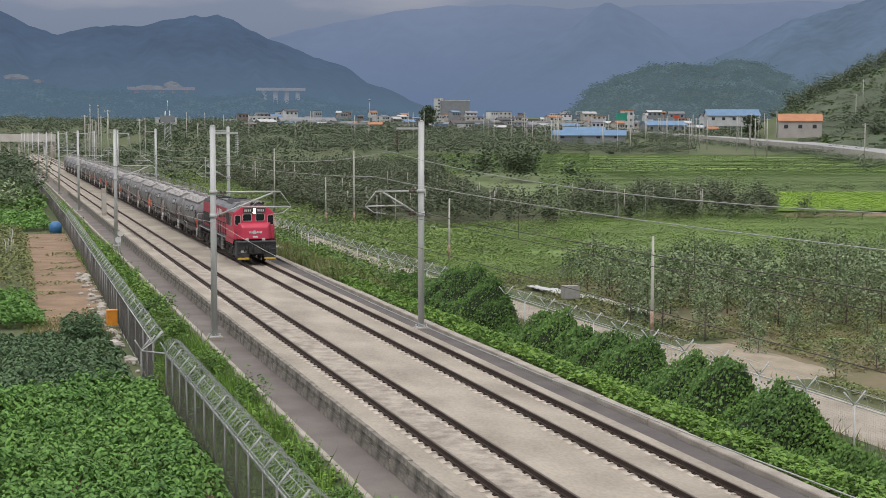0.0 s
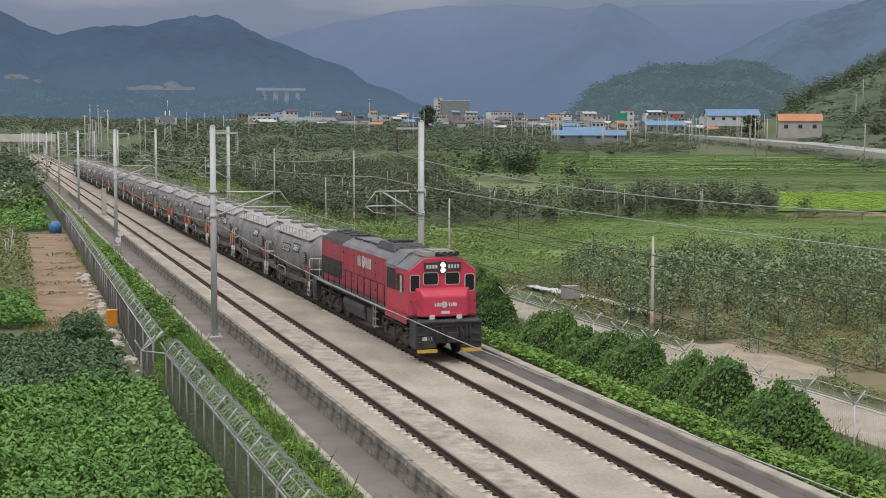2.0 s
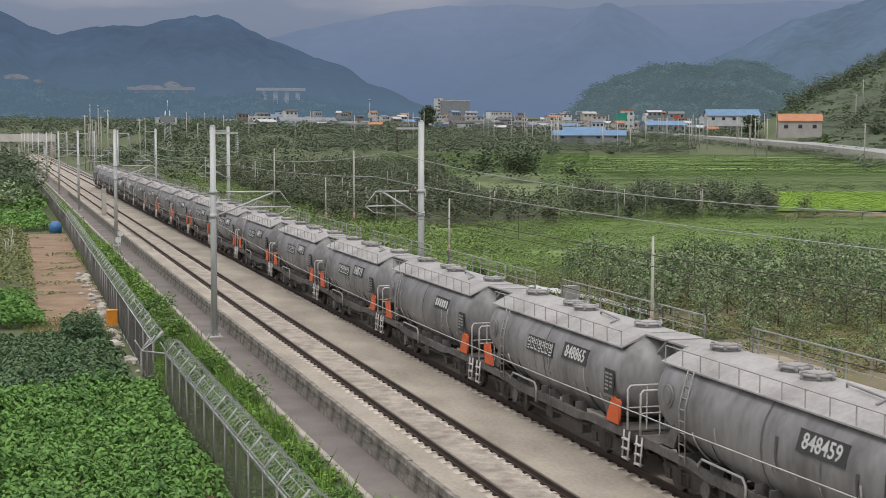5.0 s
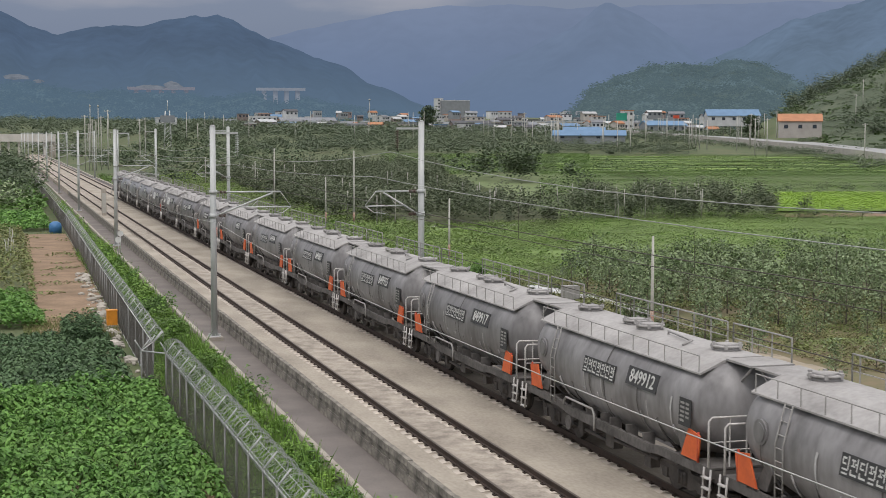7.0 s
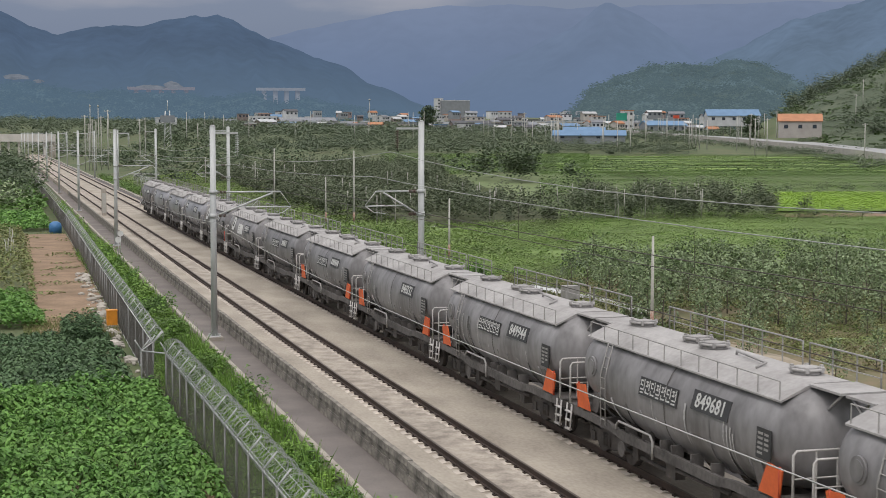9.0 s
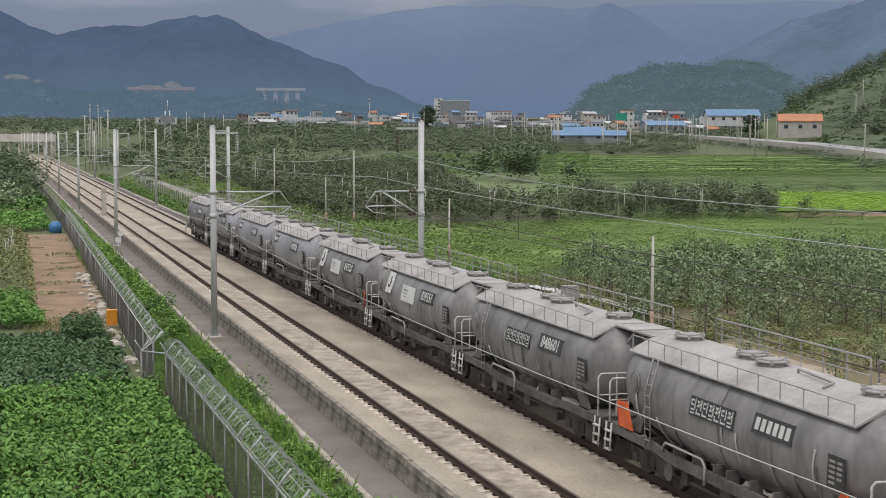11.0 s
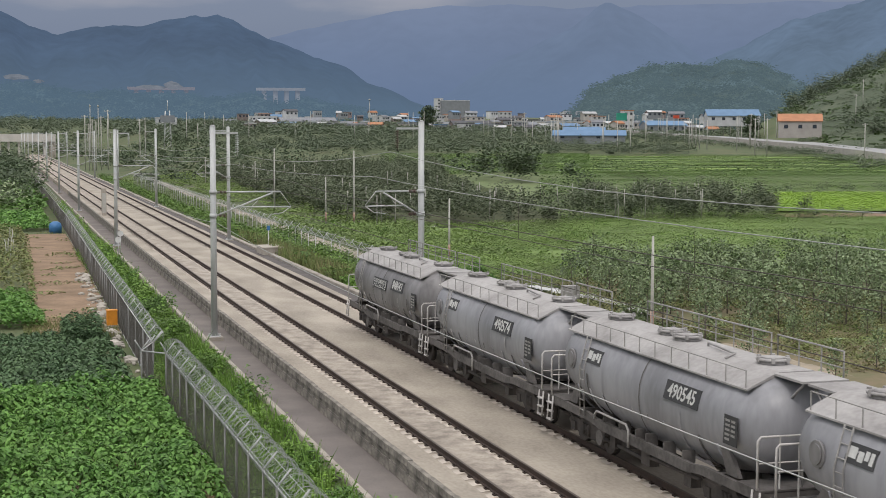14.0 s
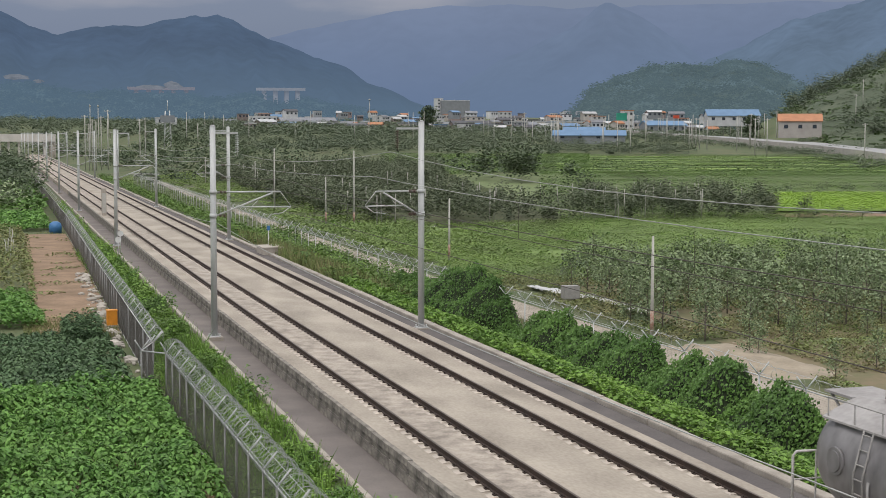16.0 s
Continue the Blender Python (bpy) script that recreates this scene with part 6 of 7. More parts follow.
tree_stuff("hill_scrub", spots_in(_r, (250, 620), (400, 860), 9.0, 9.0, lambda x, y: x > 0.53 * y + 34 and x < 0.74 * y and bump2(x, y, 0.02, 13) > -0.4, 0.6), 2.4, 3.0, 60, 0.45, FAR_TREE, "scrub on the hillside", 50)
tree_stuff("far_left_woods", spots_in(_r, (-160, 210), (655, 1320), 15.0, 17.0, lambda x, y: bump2(x, y, 0.015, 21) > -0.55), 5.0, 4.2, 72, 0.92, FAR_TREE, "hazy dark woods beyond the road bridge", 52)
tree_stuff("terrace_hedges", [(x, y - 0.16 * (x - 150) + _r.normal(0, 0.3)) for y in (286, 300, 313, 327, 340, 354, 381) for x in np.arange(108, 290, 2.4) if 0.38 * y < x < 0.76 * y and bump2(x, y, 0.02, 23) > -0.35], 0.8, 1.6, 30, 0.30, HEDGE, "low dark green banks along field terraces", 53)
tree_stuff("crest_trees", spots_in(_r, (440, 720), (760, 960), 9.0, 13.0, lambda x, y: x > 0.575 * y + 8 and x < 0.74 * y and bump2(x, y, 0.016, 31) > -0.15, 0.5), 9.5, 4.2, 170, 0.8, FAR_TREE, "dark trees along the crest of the grassy hill", 55)
tree_stuff("hill_grass", spots_in(_r, (300, 700), (440, 960), 11.0, 12.0, lambda x, y: x > 0.52 * y + 48 and x < 0.74 * y and bump2(x, y, 0.02, 15) > -0.35, 0.6), 1.6, 4.0, 26, 1.0, HEDGE, "rough green growth on the hillside", 54)
tree_stuff("field_clumps", spots_in(_r, (33, 96), (99, 166), 2.6, 3.2, lambda x, y: bump2(x, y, 0.10, 61) > 0.08 and x > 32.8, 0.5), 0.85, 0.9, 44, 0.13, SCRUB, "tall weed clumps scattered over the fields", 56, "weeds")
tree_stuff("field_edge_bushes", [(40 + 1.5 * k + _r.normal(0, 0.8), 98 + 0.15 * k + _r.normal(0, 1.2)) for k in range(30)] + [(96 + 2.6 * k + _r.normal(0, 1), 161.0 - 0.45 * k + _r.normal(0, 0.8)) for k in range(18) if k % 3] + [(70 + 2.2 * k + _r.normal(0, 1), 208 + _r.normal(0, 2)) for k in range(40) if bump2(k, 3, 0.3, 6) > -0.1], 1.7, 1.3, 110, 0.18, WOOD_DARK, "dark bushes along the field edges", 57, "bushes")
big = tree_meshes(77, 15.0, 5.5, 1500, 0.9, WOOD_DARK, 0.35, 0.2)
plant_tree("broadleaf_tree", big, *at(29.0, 740), 40, "dark green broadleaf tree beside a hall", s=0.75)
plant_tree("broadleaf_tree", big, *at(16.45, 900), 0, "large dark green broadleaf tree before the village", s=1.0)



def hill_woods(name, surf, count, size, n, material, label, seed, rows=(3, 20), cols=(0, 220)):
    """Tree crowns standing on a distant hill's surface, as one mass of leaf clumps."""
    rng = np.random.default_rng(seed)
    j = rng.uniform(*rows, count); i = rng.uniform(*cols, count)
    j0, i0 = j.astype(int), i.astype(int)
    fj, fi = (j - j0)[:, None], (i - i0)[:, None]
    p = (surf[j0, i0] * (1 - fi) + surf[j0, i0 + 1] * fi) * (1 - fj) + (surf[j0 + 1, i0] * (1 - fi) + surf[j0 + 1, i0 + 1] * fi) * fj
    s = rng.uniform(0.6, 1.4, (count, 1, 1))
    pts = p[:, None, :] + rng.normal(0, 1, (count, n, 3)) * np.array([size, size, size * 0.3]) * 0.45 * s + np.array([0, 0, size * 0.15])
    return quads(name, leaves(pts.reshape(-1, 3), size * 0.24, 0.9, rng), material, label, "woods")


# Distant crowns with bluish haze mixed into their colour as glow.
HILL_LEAF = haze_mat("hill_tree_haze", (0.05, 0.075, 0.05), (0.10, 0.135, 0.08), 0.80, (0.096, 0.145, 0.166), 0.02, 0.2, contrast=0.35)
FOOT_LEAF = haze_mat("foothill_tree_haze", (0.05, 0.07, 0.06), (0.09, 0.12, 0.10), 0.90, (0.092, 0.150, 0.205), 0.02, 0.2, contrast=0.18)
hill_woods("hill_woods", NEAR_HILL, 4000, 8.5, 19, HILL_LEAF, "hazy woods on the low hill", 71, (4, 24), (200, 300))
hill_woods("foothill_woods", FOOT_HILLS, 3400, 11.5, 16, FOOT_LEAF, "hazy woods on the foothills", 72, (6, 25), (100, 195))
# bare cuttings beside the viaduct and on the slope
# Rock colour paled by a bluish glow that paints the haze.
SCAR = haze_mat("bare_rock_scar", (0.24, 0.23, 0.22), (0.10, 0.12, 0.13), 0.72, (0.145, 0.178, 0.225), 0.06, 0.4, contrast=0.35)
for brg, up, w, h in ((5.75, 80, 46, 4), (6.55, 84, 34, 8), (0.75, 95, 40, 5), (1.55, 88, 18, 3)):
    cx, cy = at(brg, 1990)
    bm = bmesh.new()
    zc = EYE.z + up / 2576 * 1990
    rim = [(cx + w * math.cos(a) * (0.8 + 0.35 * noise.noise(Vector((a, brg, 0)))) * 0.5, cy + 20 * math.sin(a), zc + h * math.sin(a) * (0.7 + 0.5 * noise.noise(Vector((a * 2, brg, 3))))) for a in np.linspace(0, math.tau, 22, endpoint=False)]
    loft(bm, [[Vector(p) for p in rim], [Vector((cx, cy, zc)).lerp(Vector(p), 0.6) + Vector((0, -6, 2)) for p in rim]], smooth=False)
    tagged(part("backdrop_bare_slope", bm, SCAR), "bare pale cutting on the wooded mountainside", "slope", "", "structure")


# ---- small things by the plots ----
BLUE = mat("blue_tarpaulin", (0.06, 0.20, 0.42), (0.04, 0.14, 0.32), 0.5, scale=3, fine=12, bump=0.4)
CRATE = mat("orange_plastic", (0.75, 0.30, 0.03), (0.62, 0.23, 0.02), 0.5, scale=3, fine=15)
STONE = mat("pale_rubble", (0.46, 0.43, 0.38), (0.32, 0.29, 0.25), 0.95, scale=4, fine=20, bump=0.5, rand=0.25)

o = thing("water_tank", (5.85, 160, -2), "rounded blue tarpaulin-covered tank beside the fence", "tank")
bm = bmesh.new()
loft(bm, [[((0.66 * k) * math.cos(a), (0.7 * k) * math.sin(a), z) for a in np.linspace(0, math.tau, 18, endpoint=False)] for z, k in ((0, 1.0), (0.7, 1.02), (1.05, 0.85), (1.22, 0.4))])
part("cover", bm, BLUE, o)
o = thing("crate", (5.95 - 0.12, 80.5, -2), "orange plastic box on pale stones", "box")
part("box", bevel(bx(bmesh.new(), -0.28, 0.28, -0.3, 0.3, 0.18, 0.95), 0.05, 2), CRATE, o)
part("lid", bevel(bx(bmesh.new(), -0.30, 0.30, -0.32, 0.32, 0.951, 1.0), 0.02, 1), CRATE, o)
part("stand", bx(bmesh.new(), -0.4, 0.35, -0.35, 0.35, -0.05, 0.179), STONE, o)


def stone_mesh(seed, r):
    bm = bmesh.new()
    bmesh.ops.create_icosphere(bm, subdivisions=1, radius=r)
    for v in bm.verts:
        v.co *= 1 + 0.35 * noise.noise(v.co * 3 / r + Vector((seed, 0, 0)))
        v.co.z *= 0.65
    return mesh_of("stone", bm, STONE)


STONES = [stone_mesh(k, 0.22) for k in range(4)]
_rs = random.Random(3)
for k in range(110):
    y = _rs.uniform(61, 112); x = 6.0 + (y - 60) * 0.009 - 0.2 - abs(_rs.gauss(0, 0.34)) - (0.4 if y < 64 else 0)
    s = _rs.choice((0.35, 0.5, 0.7, 1.0, 1.5)) * _rs.uniform(0.8, 1.2)
    ob = new("stone", STONES[k % 4]); ob.matrix_basis = pose(x, y, -1.94, 0, 0, _rs.uniform(0, 360)) @ Matrix.Diagonal((s, s, s, 1))
    tagged(ob, "rough pale stone on the soil by the fence", "stone", "stones by the fence")
# staked bean poles
stake = mesh_of("stake", cyl(bmesh.new(), (0, 0, 0), (0, 0, 2.3), 0.035, 6), POLE)
for k in range(16):
    ob = new("stake", stake); ob.matrix_basis = pose(_rs.uniform(-2.5, 1.9), _rs.uniform(100, 155), -2, _rs.gauss(0, 3), _rs.gauss(0, 3), 0)
    tagged(ob, "thin pale stake among bean plants", "stake", "bean stakes")
# orchard posts
opost = mesh_of("orchard_post", cyl(bmesh.new(), (0, 0, 0), (0, 0, 3.6), 0.05, 6), POLE)
for k in range(70):
    x, y = _rs.uniform(40, 64), _rs.uniform(158, 290)
    if k > 40:
        x, y = _rs.uniform(67, 92), _rs.uniform(160, 185)
    ob = new("orchard_post", opost); ob.matrix_basis = pose(x, y, ground_z(x, y), _rs.gauss(0, 1.5), _rs.gauss(0, 1.5), 0)
    tagged(ob, "thin pale concrete post in the orchard", "post", "orchard posts")
# reflective sheets under the trees
SHEET = mat("reflective_sheet", (0.66, 0.66, 0.65), (0.45, 0.45, 0.44), 0.35, metal=0.2, scale=2, fine=10, bump=0.5)
for x, y, w, l in ((35.3, 88.0, 1.2, 6.0), (36.3, 85.0, 1.0, 4.5), (34.9, 91.5, 0.8, 3.0), (36.2, 82.0, 0.9, 2.5), (36.0, 78.0, 0.9, 2.5), (56, 156.5, 2.5, 2.0), (46.5, 156.0, 1.5, 2.0)):
    bm = bmesh.new()
    n = 8
    vs = [[bm.verts.new((x + (i / n - 0.5) * w + 0.2 * bump2(i, j, 0.7, 2), y + (j / n - 0.5) * l, -1.78 + 0.14 * abs(bump2(i + x, j + y, 0.6, 3)))) for i in range(n + 1)] for j in range(n + 1)]
    for j in range(n):
        for i in range(n):
            bm.faces.new((vs[j][i], vs[j][i + 1], vs[j + 1][i + 1], vs[j + 1][i]))
    tagged(part("reflective_sheet", bm, SHEET), "crumpled pale reflective sheet on the orchard floor", "sheet", "reflective sheets")
# sand heap beside the path, dark box
bm = bmesh.new()
n = 18
vs = [[bm.verts.new((33.6 + (i / n - 0.5) * 4.2, 60.5 + (j / n - 0.5) * 11, -2.0 + max(-0.05, 0.34 * (1 - ((i / n - 0.5) * 2) ** 2) * (1 - ((j / n - 0.5) * 2) ** 2) + 0.12 * bump2(i, j, 0.35, 5)))) for i in range(n + 1)] for j in range(n + 1)]
for j in range(n):
    for i in range(n):
        bm.faces.new((vs[j][i], vs[j][i + 1], vs[j + 1][i + 1], vs[j + 1][i])).smooth = True
tagged(part("gravel_heap", bm, SAND), "low heap of pale sandy gravel beside the path", "heap", "", "stuff")
o = thing("equipment_box", (34.3, 84.6, -2), "small grey metal box on legs by the path", "box")
part("cabinet", bevel(bx(bmesh.new(), -0.5, 0.5, -0.35, 0.35, 0.3, 1.1), 0.03, 1), GREY_RAIL, o)
part("plinth", bx(bmesh.new(), -0.4, 0.4, -0.25, 0.25, -0.1, 0.299), CONCRETE_L, o)
# line-side box, marker post
o = thing("cable_box", (18.95, 106.0, -0.6), "pale concrete line-side cable box on the kerb", "box")
part("body", bevel(bx(bmesh.new(), -0.55, 0.9, -1.4, 1.4, 0.0, 0.85), 0.04, 1), CONCRETE_L, o)
part("lid", bevel(bx(bmesh.new(), -0.60, 0.95, -1.45, 1.45, 0.851, 0.93), 0.02, 1), CONCRETE_L, o)
o = thing("marker_post", (19.4, 108.0, -0.6), "short white marker post with small blue plate", "marker")
part("post", cyl(bmesh.new(), (0, 0, 0), (0, 0, 2.3), 0.04, 8), WHITE, o)
part("plate", bx(bmesh.new(), -0.12, 0.12, -0.05, -0.041, 1.95, 2.3), BLUE, o)
# cabinets and posts on the left walkway
o = thing("signal_cabinet", (10.95, 160.0, -0.2), "tall pale concrete line-side cabinet", "cabinet")
part("body", bevel(bx(bmesh.new(), -0.25, 0.25, -0.25, 0.25, 0, 2.9), 0.03, 1), CONCRETE_L, o)
part("door", bx(bmesh.new(), -0.2, 0.2, -0.265, -0.251, 0.3, 2.4), POLE, o)
for x, y, h in ((8.9, 115.0, 1.25), (9.35, 118.5, 1.5)):
    o = thing("sign_post", (x, y, -0.9), "short post with round-topped white sign by the walkway", "sign")
    part("post", cyl(bmesh.new(), (0, 0, 0), (0, 0, h), 0.03, 8), GALV, o)
    part("plate", cyl(bmesh.new(), (0, -0.03, h), (0, -0.05, h), 0.24, 16), WHITE, o)


# ---- village, road and far structures ----
def house_mat(name, c):
    return mat(name, c, tuple(v * 0.8 for v in c), 0.9, scale=0.3, fine=2, rand=0.15)


# Wall tones are greyed so the base colour carries distance haze.
WALLS = [house_mat("wall_white", (0.56, 0.57, 0.58)), house_mat("wall_cream", (0.46, 0.43, 0.40)), house_mat("wall_grey", (0.27, 0.29, 0.31)), house_mat("wall_brick", (0.26, 0.21, 0.20))]
ROOFS = [house_mat("roof_blue", (0.16, 0.27, 0.42)), house_mat("roof_grey", (0.22, 0.23, 0.25)), house_mat("roof_pale", (0.50, 0.51, 0.52)), house_mat("roof_orange", (0.42, 0.20, 0.11)), house_mat("roof_dark", (0.10, 0.10, 0.11))]
PANE = mat("far_window_glass", (0.05, 0.06, 0.075), None, 0.15)


def building(name, x, y, w, d, h, roof, wall_m, roof_m, storeys, bays, label, z=None, rz=0.0, category="building"):
    b = thing(name, pose(x, y, (ground_z(x, y) if z is None else z) - 0.2, 0, 0, rz), label, category, "village buildings")
    wall = part("wall", bx(bmesh.new(), -w / 2, w / 2, -d / 2, d / 2, -2.0, h), wall_m, b)
    if roof == "flat":
        part("roof", bx(bmesh.new(), -w / 2 - 0.2, w / 2 + 0.2, -d / 2 - 0.2, d / 2 + 0.2, h + 0.001, h + 0.5), roof_m, b)
    else:
        rh = min(3.2, d * 0.22)
        part("roof", prism(bmesh.new(), [(-d / 2 - 0.5, h - 0.1), (0, h + rh), (d / 2 + 0.5, h - 0.1), (d / 2 + 0.5, h + 0.15), (0, h + rh + 0.3), (-d / 2 - 0.5, h + 0.15)], "x", -w / 2 - 0.5, w / 2 + 0.5), roof_m, b)
        for s in (-1, 1):
            part("gable", prism(bmesh.new(), [(-d / 2, h + 0.001), (0, h + rh - 0.05), (d / 2, h + 0.001)], "x", min(s * (w / 2 - 0.2), s * w / 2), max(s * (w / 2 - 0.2), s * w / 2)), wall_m, b)
    for sidx in range(storeys):
        for k in range(bays):
            cx = -w / 2 + w * (k + 0.5) / bays; cz = h * (sidx + 0.55) / storeys
            ww, wh = min(1.6, w / bays * 0.55), min(1.5, h / storeys * 0.5)
            part("window", bx(bmesh.new(), cx - ww / 2, cx + ww / 2, -d / 2 - 0.06, -d / 2 + 0.02, cz - wh / 2, cz + wh / 2), PANE, b)
    return b


def z_up(dist, rise):
    """The height at a distance that lies rise parts in 2576 above eye level."""
    return EYE.z + rise / 2576 * dist


x, y = at(30.75, 620)
building("house", x, y, 17.0, 13.0, 4.8, "gable", WALLS[1], ROOFS[3], 1, 3, "cream farmhouse with an orange tiled roof", z=z_up(620, 5), rz=-28, category="house")
x, y = at(28.2, 760)
building("factory_hall", x, y, 26, 18, 3.2, "gable", WALLS[0], ROOFS[0], 1, 5, "long white hall with a blue metal roof", z=z_up(760, 23), rz=-20)
x, y = at(22.75, 600)
building("farm_shed", x, y, 29, 9, 1.6, "gable", WALLS[2], ROOFS[0], 1, 4, "long low shed with a blue metal roof", z=z_up(600, -7), rz=-22, category="shed")
x, y = at(22.55, 620)
building("farm_shed", x, y, 17, 8, 2.6, "gable", WALLS[2], ROOFS[0], 1, 3, "low shed with a bright blue roof", z=z_up(620, -4), rz=-22, category="shed")
for brg, dist, w, d, h, roof, wm, rm, st, bays, up, label in (
        (10.0, 1150, 20, 14, 8, "flat", 0, 2, 2, 5, 13, "white low factory block"), (11.7, 1200, 46, 20, 5, "gable", 0, 1, 1, 9, 12, "long white factory hall with grey roof"),
        (12.2, 1150, 28, 14, 4, "gable", 2, 4, 1, 5, 8, "grey low hall with dark roof"), (17.45, 1500, 30, 14, 15, "flat", 2, 2, 0, 9, 34, "grey apartment slab in the village"),
        (16.85, 1500, 6, 14, 17, "flat", 0, 2, 5, 2, 34, "white stair tower of an apartment slab"), (19.3, 1250, 15, 12, 10, "flat", 0, 3, 3, 4, 20, "white and red village block"),
        (21.6, 1150, 34, 18, 5, "flat", 1, 2, 1, 6, 12, "cream low village hall"), (14.8, 1300, 22, 14, 6, "flat", 0, 2, 2, 5, 20, "white flat-roofed village block"),
        (24.2, 950, 7, 6, 12, "flat", 0, 3, 3, 2, 10, "narrow white tower building"), (6.3, 900, 12, 9, 7, "flat", 0, 2, 2, 3, 8, "white flat-roofed line-side building"),
        (25.6, 900, 26, 12, 4, "gable", 2, 0, 1, 5, 6, "grey hall with blue roof"), (18.1, 1100, 30, 14, 4, "gable", 3, 4, 1, 6, 8, "brick row with dark roof")):
    x, y = at(brg, dist)
    building("village_building", x, y, w, d, h, roof, WALLS[wm], ROOFS[rm], st, bays, label, z=z_up(dist, up))
_rv = random.Random(9)
for k in range(240):
    brg, dist = _rv.uniform(8.5, 27.5), _rv.uniform(900, 1500)
    x, y = at(brg, dist)
    rm = _rv.choice((0, 1, 1, 1, 2, 2, 4, 4, 4, 3))
    word = ("blue", "grey", "pale", "orange", "dark")[rm]
    gable = _rv.random() < 0.65
    building("village_house", x, y, _rv.uniform(5, 13), _rv.uniform(5, 8), _rv.uniform(2.2, 4.2), "gable" if gable else "flat", WALLS[_rv.choice((0, 0, 1, 2, 3))], ROOFS[rm], 1, 3, "small village house with a %s %s roof" % (word, "pitched" if gable else "flat"), z=max(ground_z(x, y), z_up(dist, _rv.uniform(6, 34) if dist > 1150 else _rv.uniform(-2, 14))), rz=_rv.uniform(-30, 30), category="house")
# village trees, poles, lamp masts
tree_stuff("village_trees", [at(_rv.uniform(8, 31), _rv.uniform(880, 1500)) for k in range(330)], 5.0, 3.4, 60, 0.9, FAR_TREE, "dark trees among the village houses", 61)
for k in range(84):
    brg, dist = _rv.uniform(19.0, 29.5) if k % 4 else _rv.uniform(4, 20), _rv.uniform(480, 1000)
    x, y = at(brg, dist)
    utility_pole(x, y, _rv.uniform(8, 13), 0.17, 1 if k % 2 else 0, band=False)
for brg, dist, h in ((24.35, 480, 8), (27.0, 536, 11), (26.6, 540, 11), (29.1, 470, 11.5), (29.55, 472, 11.5), (33.05, 690, 13), (33.15, 434, 10.5), (32.8, 640, 13), (29.9, 700, 14), (28.9, 560, 9)):
    x, y = at(brg, dist)
    utility_pole(x, y, h, 0.2, 1, band=False)
for brg in (14.15, 3.45, 3.75):
    dist = 900 if brg > 10 else 520
    x, y = at(brg, dist)
    o = thing("lamp_mast", (x, y, ground_z(x, y)), "tall slender lamp mast", "lamp mast", "lamp masts")
    h = z_up(dist, 60) - ground_z(x, y) if brg > 10 else z_up(dist, 46) - ground_z(x, y)
    part("mast", cyl(bmesh.new(), (0, 0, 0), (0, 0, h), 0.22, 8, 0.12), POLE, o)
    part("head", cyl(bmesh.new(), (0, 0, h), (0, 0, h + 0.8), 0.7 if brg > 10 else 0.3, 10, 0.5 if brg > 10 else 0.2), POLE, o)
x, y = at(6.35, 500)
o = thing("relay_tower", (x, y, ground_z(x, y)), "slender tower carrying a white equipment cabin", "tower")
gz0 = ground_z(x, y)
for sx in (-1, 1):
    for sy in (-1, 1):
        part("leg", cyl(bmesh.new(), (sx * 1.2, sy * 1.2, 0), (sx * 0.7, sy * 0.7, z_up(500, 40) - gz0), 0.14, 6), GALV, o)
for k in range(6):
    zz = (k + 0.5) * (z_up(500, 15) - gz0) / 6
    part("brace", cyl(bmesh.new(), (-1.1, -1.1, zz - 1), (1.1, -1.1, zz + 1), 0.08, 5), GALV, o)
part("cabin", bevel(bx(bmesh.new(), -2.2, 2.2, -2, 2, z_up(500, 20) - gz0, z_up(500, 32) - gz0), 0.1, 1), WALLS[2], o)
part("aerial", cyl(bmesh.new(), (0, 0, z_up(500, 40) - gz0), (0, 0, z_up(500, 58) - gz0), 0.12, 6), GALV, o)
for brg in (3.25, 3.4, 3.52, 3.66, 3.85, 4.1, 5.3, 5.5):
    dist = 430
    x, y = at(brg, dist)
    utility_pole(x, y, z_up(dist, _rv.uniform(18, 44)) - ground_z(x, y), 0.18, 1, band=False)
# road running across the hill's foot
road_pts = [(366.0, 822.0), (330.0, 685.0), (303.0, 563.0), (272.0, 443.0), (242.0, 360.0), (215.0, 296.0)]
for (xa, ya), (xb, yb) in zip(road_pts, road_pts[1:]):
    patch("road", [(xa - 5, ya), (xa + 9, ya), (xb + 9, yb), (xb - 5, yb)], ROAD, "grey country road with pale barriers", "road", lift=2.3)
bm = bmesh.new()
for (xa, ya), (xb, yb) in zip(road_pts, road_pts[1:]):
    n = 10
    for k in range(n):
        pa, pb = Vector((xa - 5.3, ya)).lerp(Vector((xb - 5.3, yb)), k / n), Vector((xa - 5.3, ya)).lerp(Vector((xb - 5.3, yb)), (k + 1) / n)
        za, zb = ground_z(*pa) + 2.3, ground_z(*pb) + 2.3
        vs = [bm.verts.new(p) for p in ((pa.x, pa.y, za - 2.6), (pb.x, pb.y, zb - 2.6), (pb.x, pb.y, zb + 0.25), (pa.x, pa.y, za + 0.25), (pa.x + 0.3, pa.y, za + 0.25), (pb.x + 0.3, pb.y, zb + 0.25))]
        bm.faces.new(vs[:4]); bm.faces.new((vs[3], vs[2], vs[5], vs[4]))
tagged(part("road_barrier", bm, WALLS[1]), "pale road barrier along the country road", "barrier", "", "structure")
hedge = []
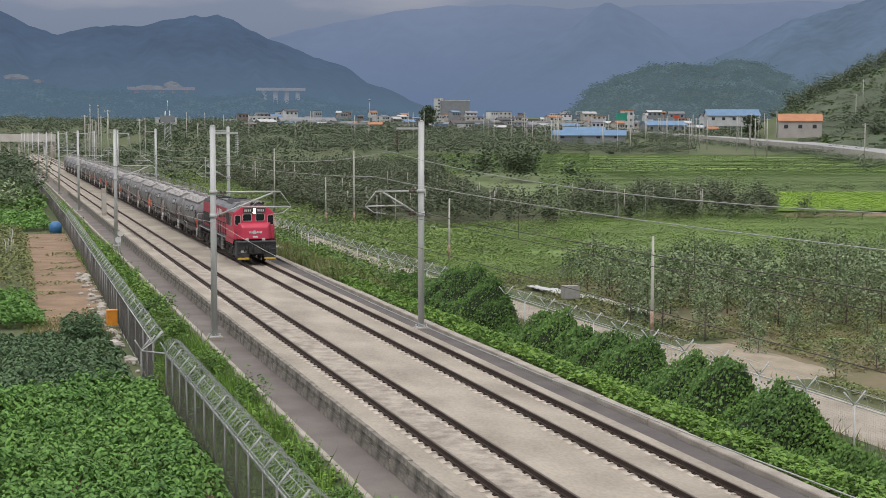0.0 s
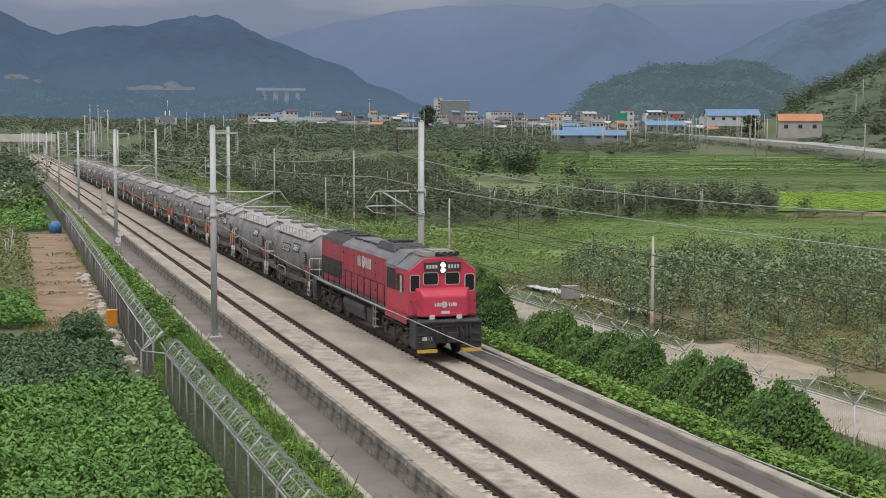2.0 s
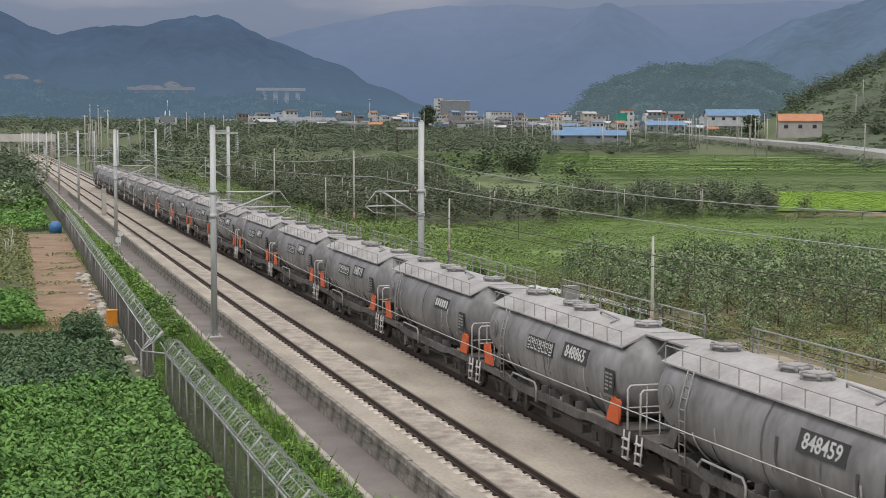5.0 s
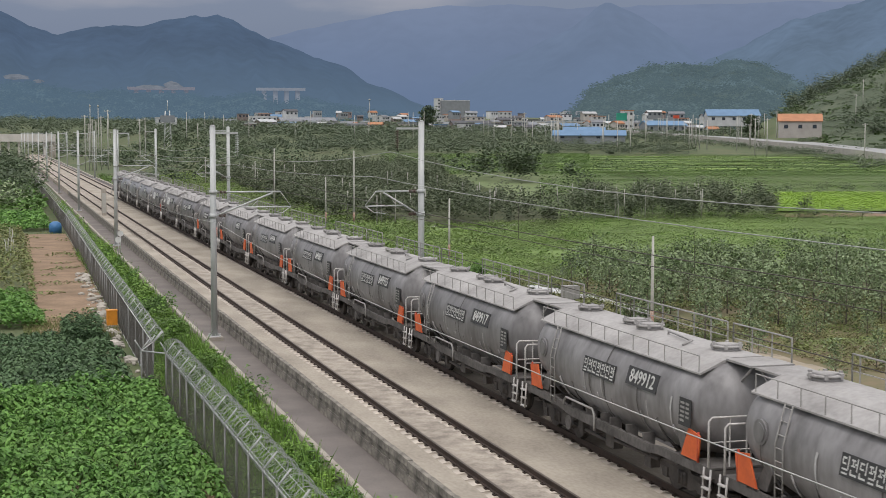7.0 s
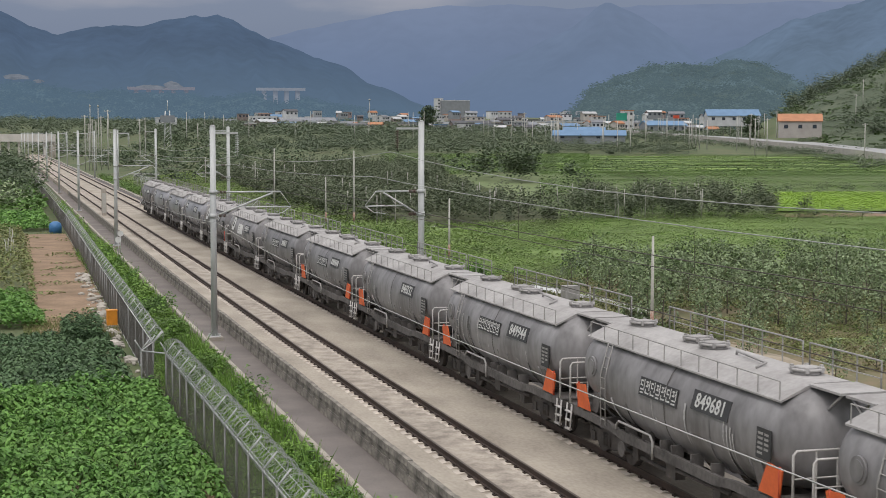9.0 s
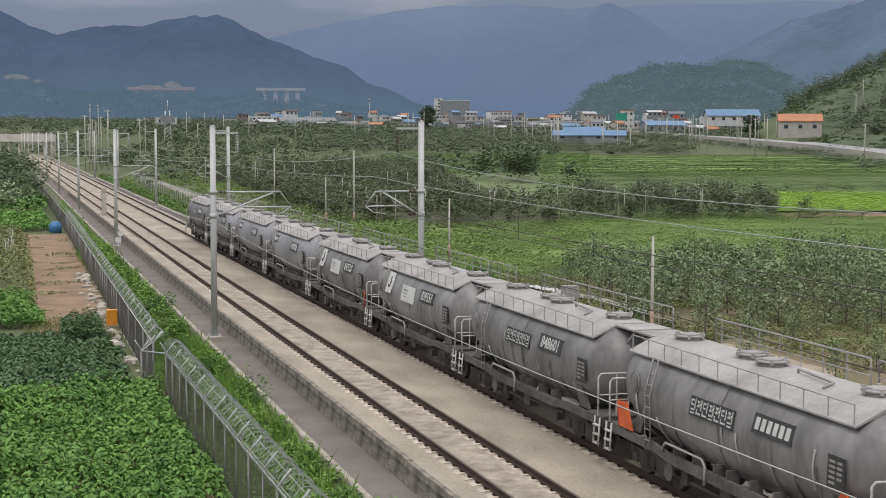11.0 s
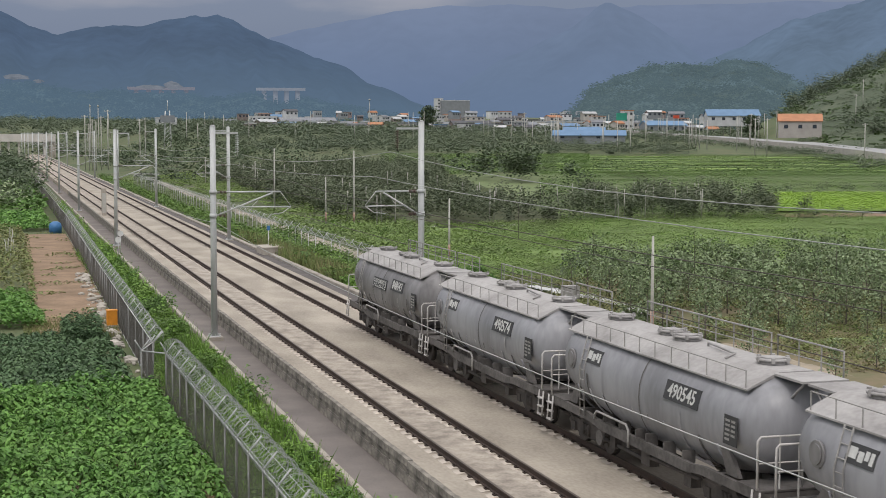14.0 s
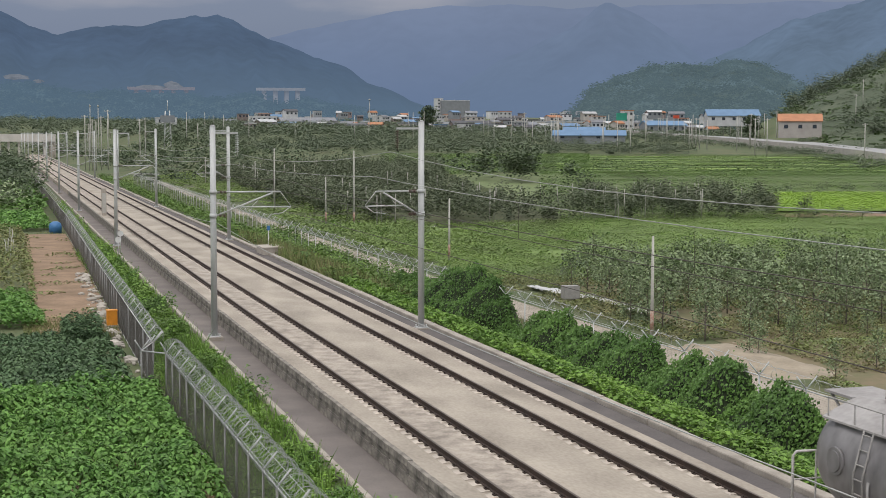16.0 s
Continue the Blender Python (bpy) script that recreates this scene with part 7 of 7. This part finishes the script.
for (xa, ya), (xb, yb) in zip(road_pts, road_pts[1:]):
    for k in range(int((Vector((xb, yb)) - Vector((xa, ya))).length / 2.6)):
        t = _rv.random()
        hedge.append((xa + (xb - xa) * t - _rv.uniform(10, 22), ya + (yb - ya) * t))
tree_stuff("roadside_hedge", hedge, 1.9, 2.2, 60, 0.40, FAR_TREE, "dull green hedge below the country road", 62)
# road signs
for brg, dist, w, h, m, up, word in ((24.0, 900, 7, 4.5, mat("sign_green", (0.03, 0.30, 0.20), None, 0.5), 32, "green"), (26.1, 880, 4, 1.8, mat("sign_red", (0.65, 0.09, 0.04), None, 0.5), 32, "red")):
    x, y = at(brg, dist)
    zc = z_up(dist, up)
    o = thing("road_sign", (x, y, ground_z(x, y)), "%s sign board on two posts" % word, "sign")
    part("board", bx(bmesh.new(), -w / 2, w / 2, -0.1, 0.1, zc - ground_z(x, y) - h / 2, zc - ground_z(x, y) + h / 2), m, o)
    for s in (-1, 1):
        part("post", cyl(bmesh.new(), (s * w * 0.35, 0.15, 0), (s * w * 0.35, 0.15, zc - ground_z(x, y)), 0.2, 6), POLE, o)
# road bridge over the railway, far off
o = thing("road_bridge", (0, 640, 0), "pale concrete road bridge over the railway", "bridge", kind="structure")
BRIDGE = mat("bridge_concrete", (0.62, 0.59, 0.55), (0.50, 0.47, 0.43), 0.9, scale=0.3, fine=3)
part("deck", bx(bmesh.new(), -70, 24, -5, 5, 5.4, 7.4), BRIDGE, o)
part("parapet", bx(bmesh.new(), -70, 24, -5.3, -5.001, 5.2, 8.4), BRIDGE, o)
for x in (1.5, 5.0, 9.2, 19.6):
    part("pier", bx(bmesh.new(), x - 0.5, x + 0.5, -4, 4, -2, 5.399), BRIDGE, o)
for a, b in ((-70, -4), (21.5, 24)):
    part("abutment", bx(bmesh.new(), a, b, -4.5, 4.5, -2, 5.399), CONCRETE_L, o)
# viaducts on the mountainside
# Concrete tones with distance haze mixed in as glow.
VIADUCT = haze_mat("viaduct_concrete", (0.36, 0.37, 0.39), (0.31, 0.32, 0.34), 0.45, (0.20, 0.25, 0.33), 0.05, 0.3)
VIADUCT_R = haze_mat("viaduct_hazed_red", (0.30, 0.27, 0.27), (0.26, 0.24, 0.25), 0.5, (0.20, 0.23, 0.30), 0.05, 0.3)
for brg0, brg1, up, dist, m, piers, drop in ((4.85, 7.40, 79, 2060, VIADUCT_R, 5, (16, 14, 20, 20, 14)), (9.75, 11.65, 79, 2130, VIADUCT, 4, (14, 24, 28, 14))):
    a, b = Vector(at(brg0, dist)), Vector(at(brg1, dist))
    z = z_up(dist, up)
    v = thing("viaduct", (0, 0, 0), "pale viaduct with tall piers on the mountainside", "viaduct", kind="structure")
    n = Vector((b.y - a.y, a.x - b.x)).normalized() * 6
    bm = bmesh.new()
    loft(bm, [[(p.x - n.x, p.y - n.y, z - 2.5), (p.x + n.x, p.y + n.y, z - 2.5), (p.x + n.x, p.y + n.y, z + 1.5), (p.x - n.x, p.y - n.y, z + 1.5)] for p in (a, b)], smooth=False)
    bmesh.ops.recalc_face_normals(bm, faces=bm.faces)
    part("deck", bm, m, v)
    for k in range(piers):
        p = a.lerp(b, (k + 0.7) / (piers + 0.4))
        part("pier", bx(bmesh.new(), p.x - 3.0, p.x + 3.0, p.y - 3, p.y + 3, z - 2.5 - drop[k] * 1.0, z - 2.501), m, v)


# ---- rail fasteners, last ----
def make_fasteners():
    bm = bmesh.new()
    prism(bm, [(-0.34, -0.005), (-0.31, 0.03), (-0.20, 0.05), (0.20, 0.05), (0.31, 0.03), (0.34, -0.005)], "y", -0.21, 0.21)
    pad = mesh_of("fastener_pad", bm, PAD)
    bm = bmesh.new()
    for s in (-1, 1):
        bx(bm, s * 0.12 - 0.045, s * 0.12 + 0.045, -0.07, 0.07, 0.045, 0.085)
        cyl(bm, (s * 0.13, 0, 0.085), (s * 0.13, 0, 0.12), 0.02, 6)
    clip = mesh_of("fastener_clip", bm, CLIP)
    rng = random.Random(8)
    rails = [o for o in scene.objects if o.name.startswith("rail") and o.get("category") == "rail"]
    far = []
    for r in rails:
        y, k = 28.2 + rng.uniform(0, 0.1), 0
        while y < 220:
            if k < 130:
                shared("fastener_pad", pad, r, pose(rng.uniform(-0.01, 0.01), y, -0.222)); shared("fastener_clip", clip, r, pose(0, y, -0.222))
            else:
                far.append((r.location.x, y))
            y += 0.65; k += 1
    vs = []
    for x, y in far:
        vs += [(x - 0.28, y - 0.13, -0.18), (x + 0.28, y - 0.13, -0.18), (x + 0.28, y + 0.13, -0.18), (x - 0.28, y + 0.13, -0.18)]
    quads("far_fasteners", vs, PAD, "rows of pale rail fastener pads", "fastener")


make_fasteners()


# ---- what moves ----
TRAVEL = [(0, 21.55), (1.75, 21.47), (5.25, 21.06), (8.0, 20.55), (10.75, 19.94), (13.5, 19.17), (16.0, 19.0)]   # seconds, metres a second
FRONT_CORNER = 115.75    # y of the first wagon's front roof corner at the start


def travelled(t):
    ts = np.linspace(0, t, 200)
    v = np.interp(ts, [a for a, _ in TRAVEL], [b for _, b in TRAVEL])
    return float(np.sum((v[1:] + v[:-1]) / 2 * np.diff(ts)))


def motions():
    times = [0.5 * k for k in range(33)]
    path = [(t, travelled(t)) for t in times]
    for vehicle, back in TRAIN:
        walk(vehicle, [(t, Matrix.Translation((XR, FRONT_CORNER + back - d, 0))) for t, d in path])
    # the wheelsets roll; wheels of one kind share one set of keys
    fine = [(k / FPS, travelled(k / FPS)) for k in range(int(16 * FPS) + 1)]
    first = WHEELS[0]
    walk(first, [(t, Matrix.Rotation(d / 0.51, 4, "X")) for t, d in fine])
    act, slot = first.animation_data.action, first.animation_data.action_slot
    for w in WHEELS[1:]:
        w.rotation_mode = "QUATERNION"
        w.animation_data_create()
        w.animation_data.action = act
        w.animation_data.action_slot = slot


motions()
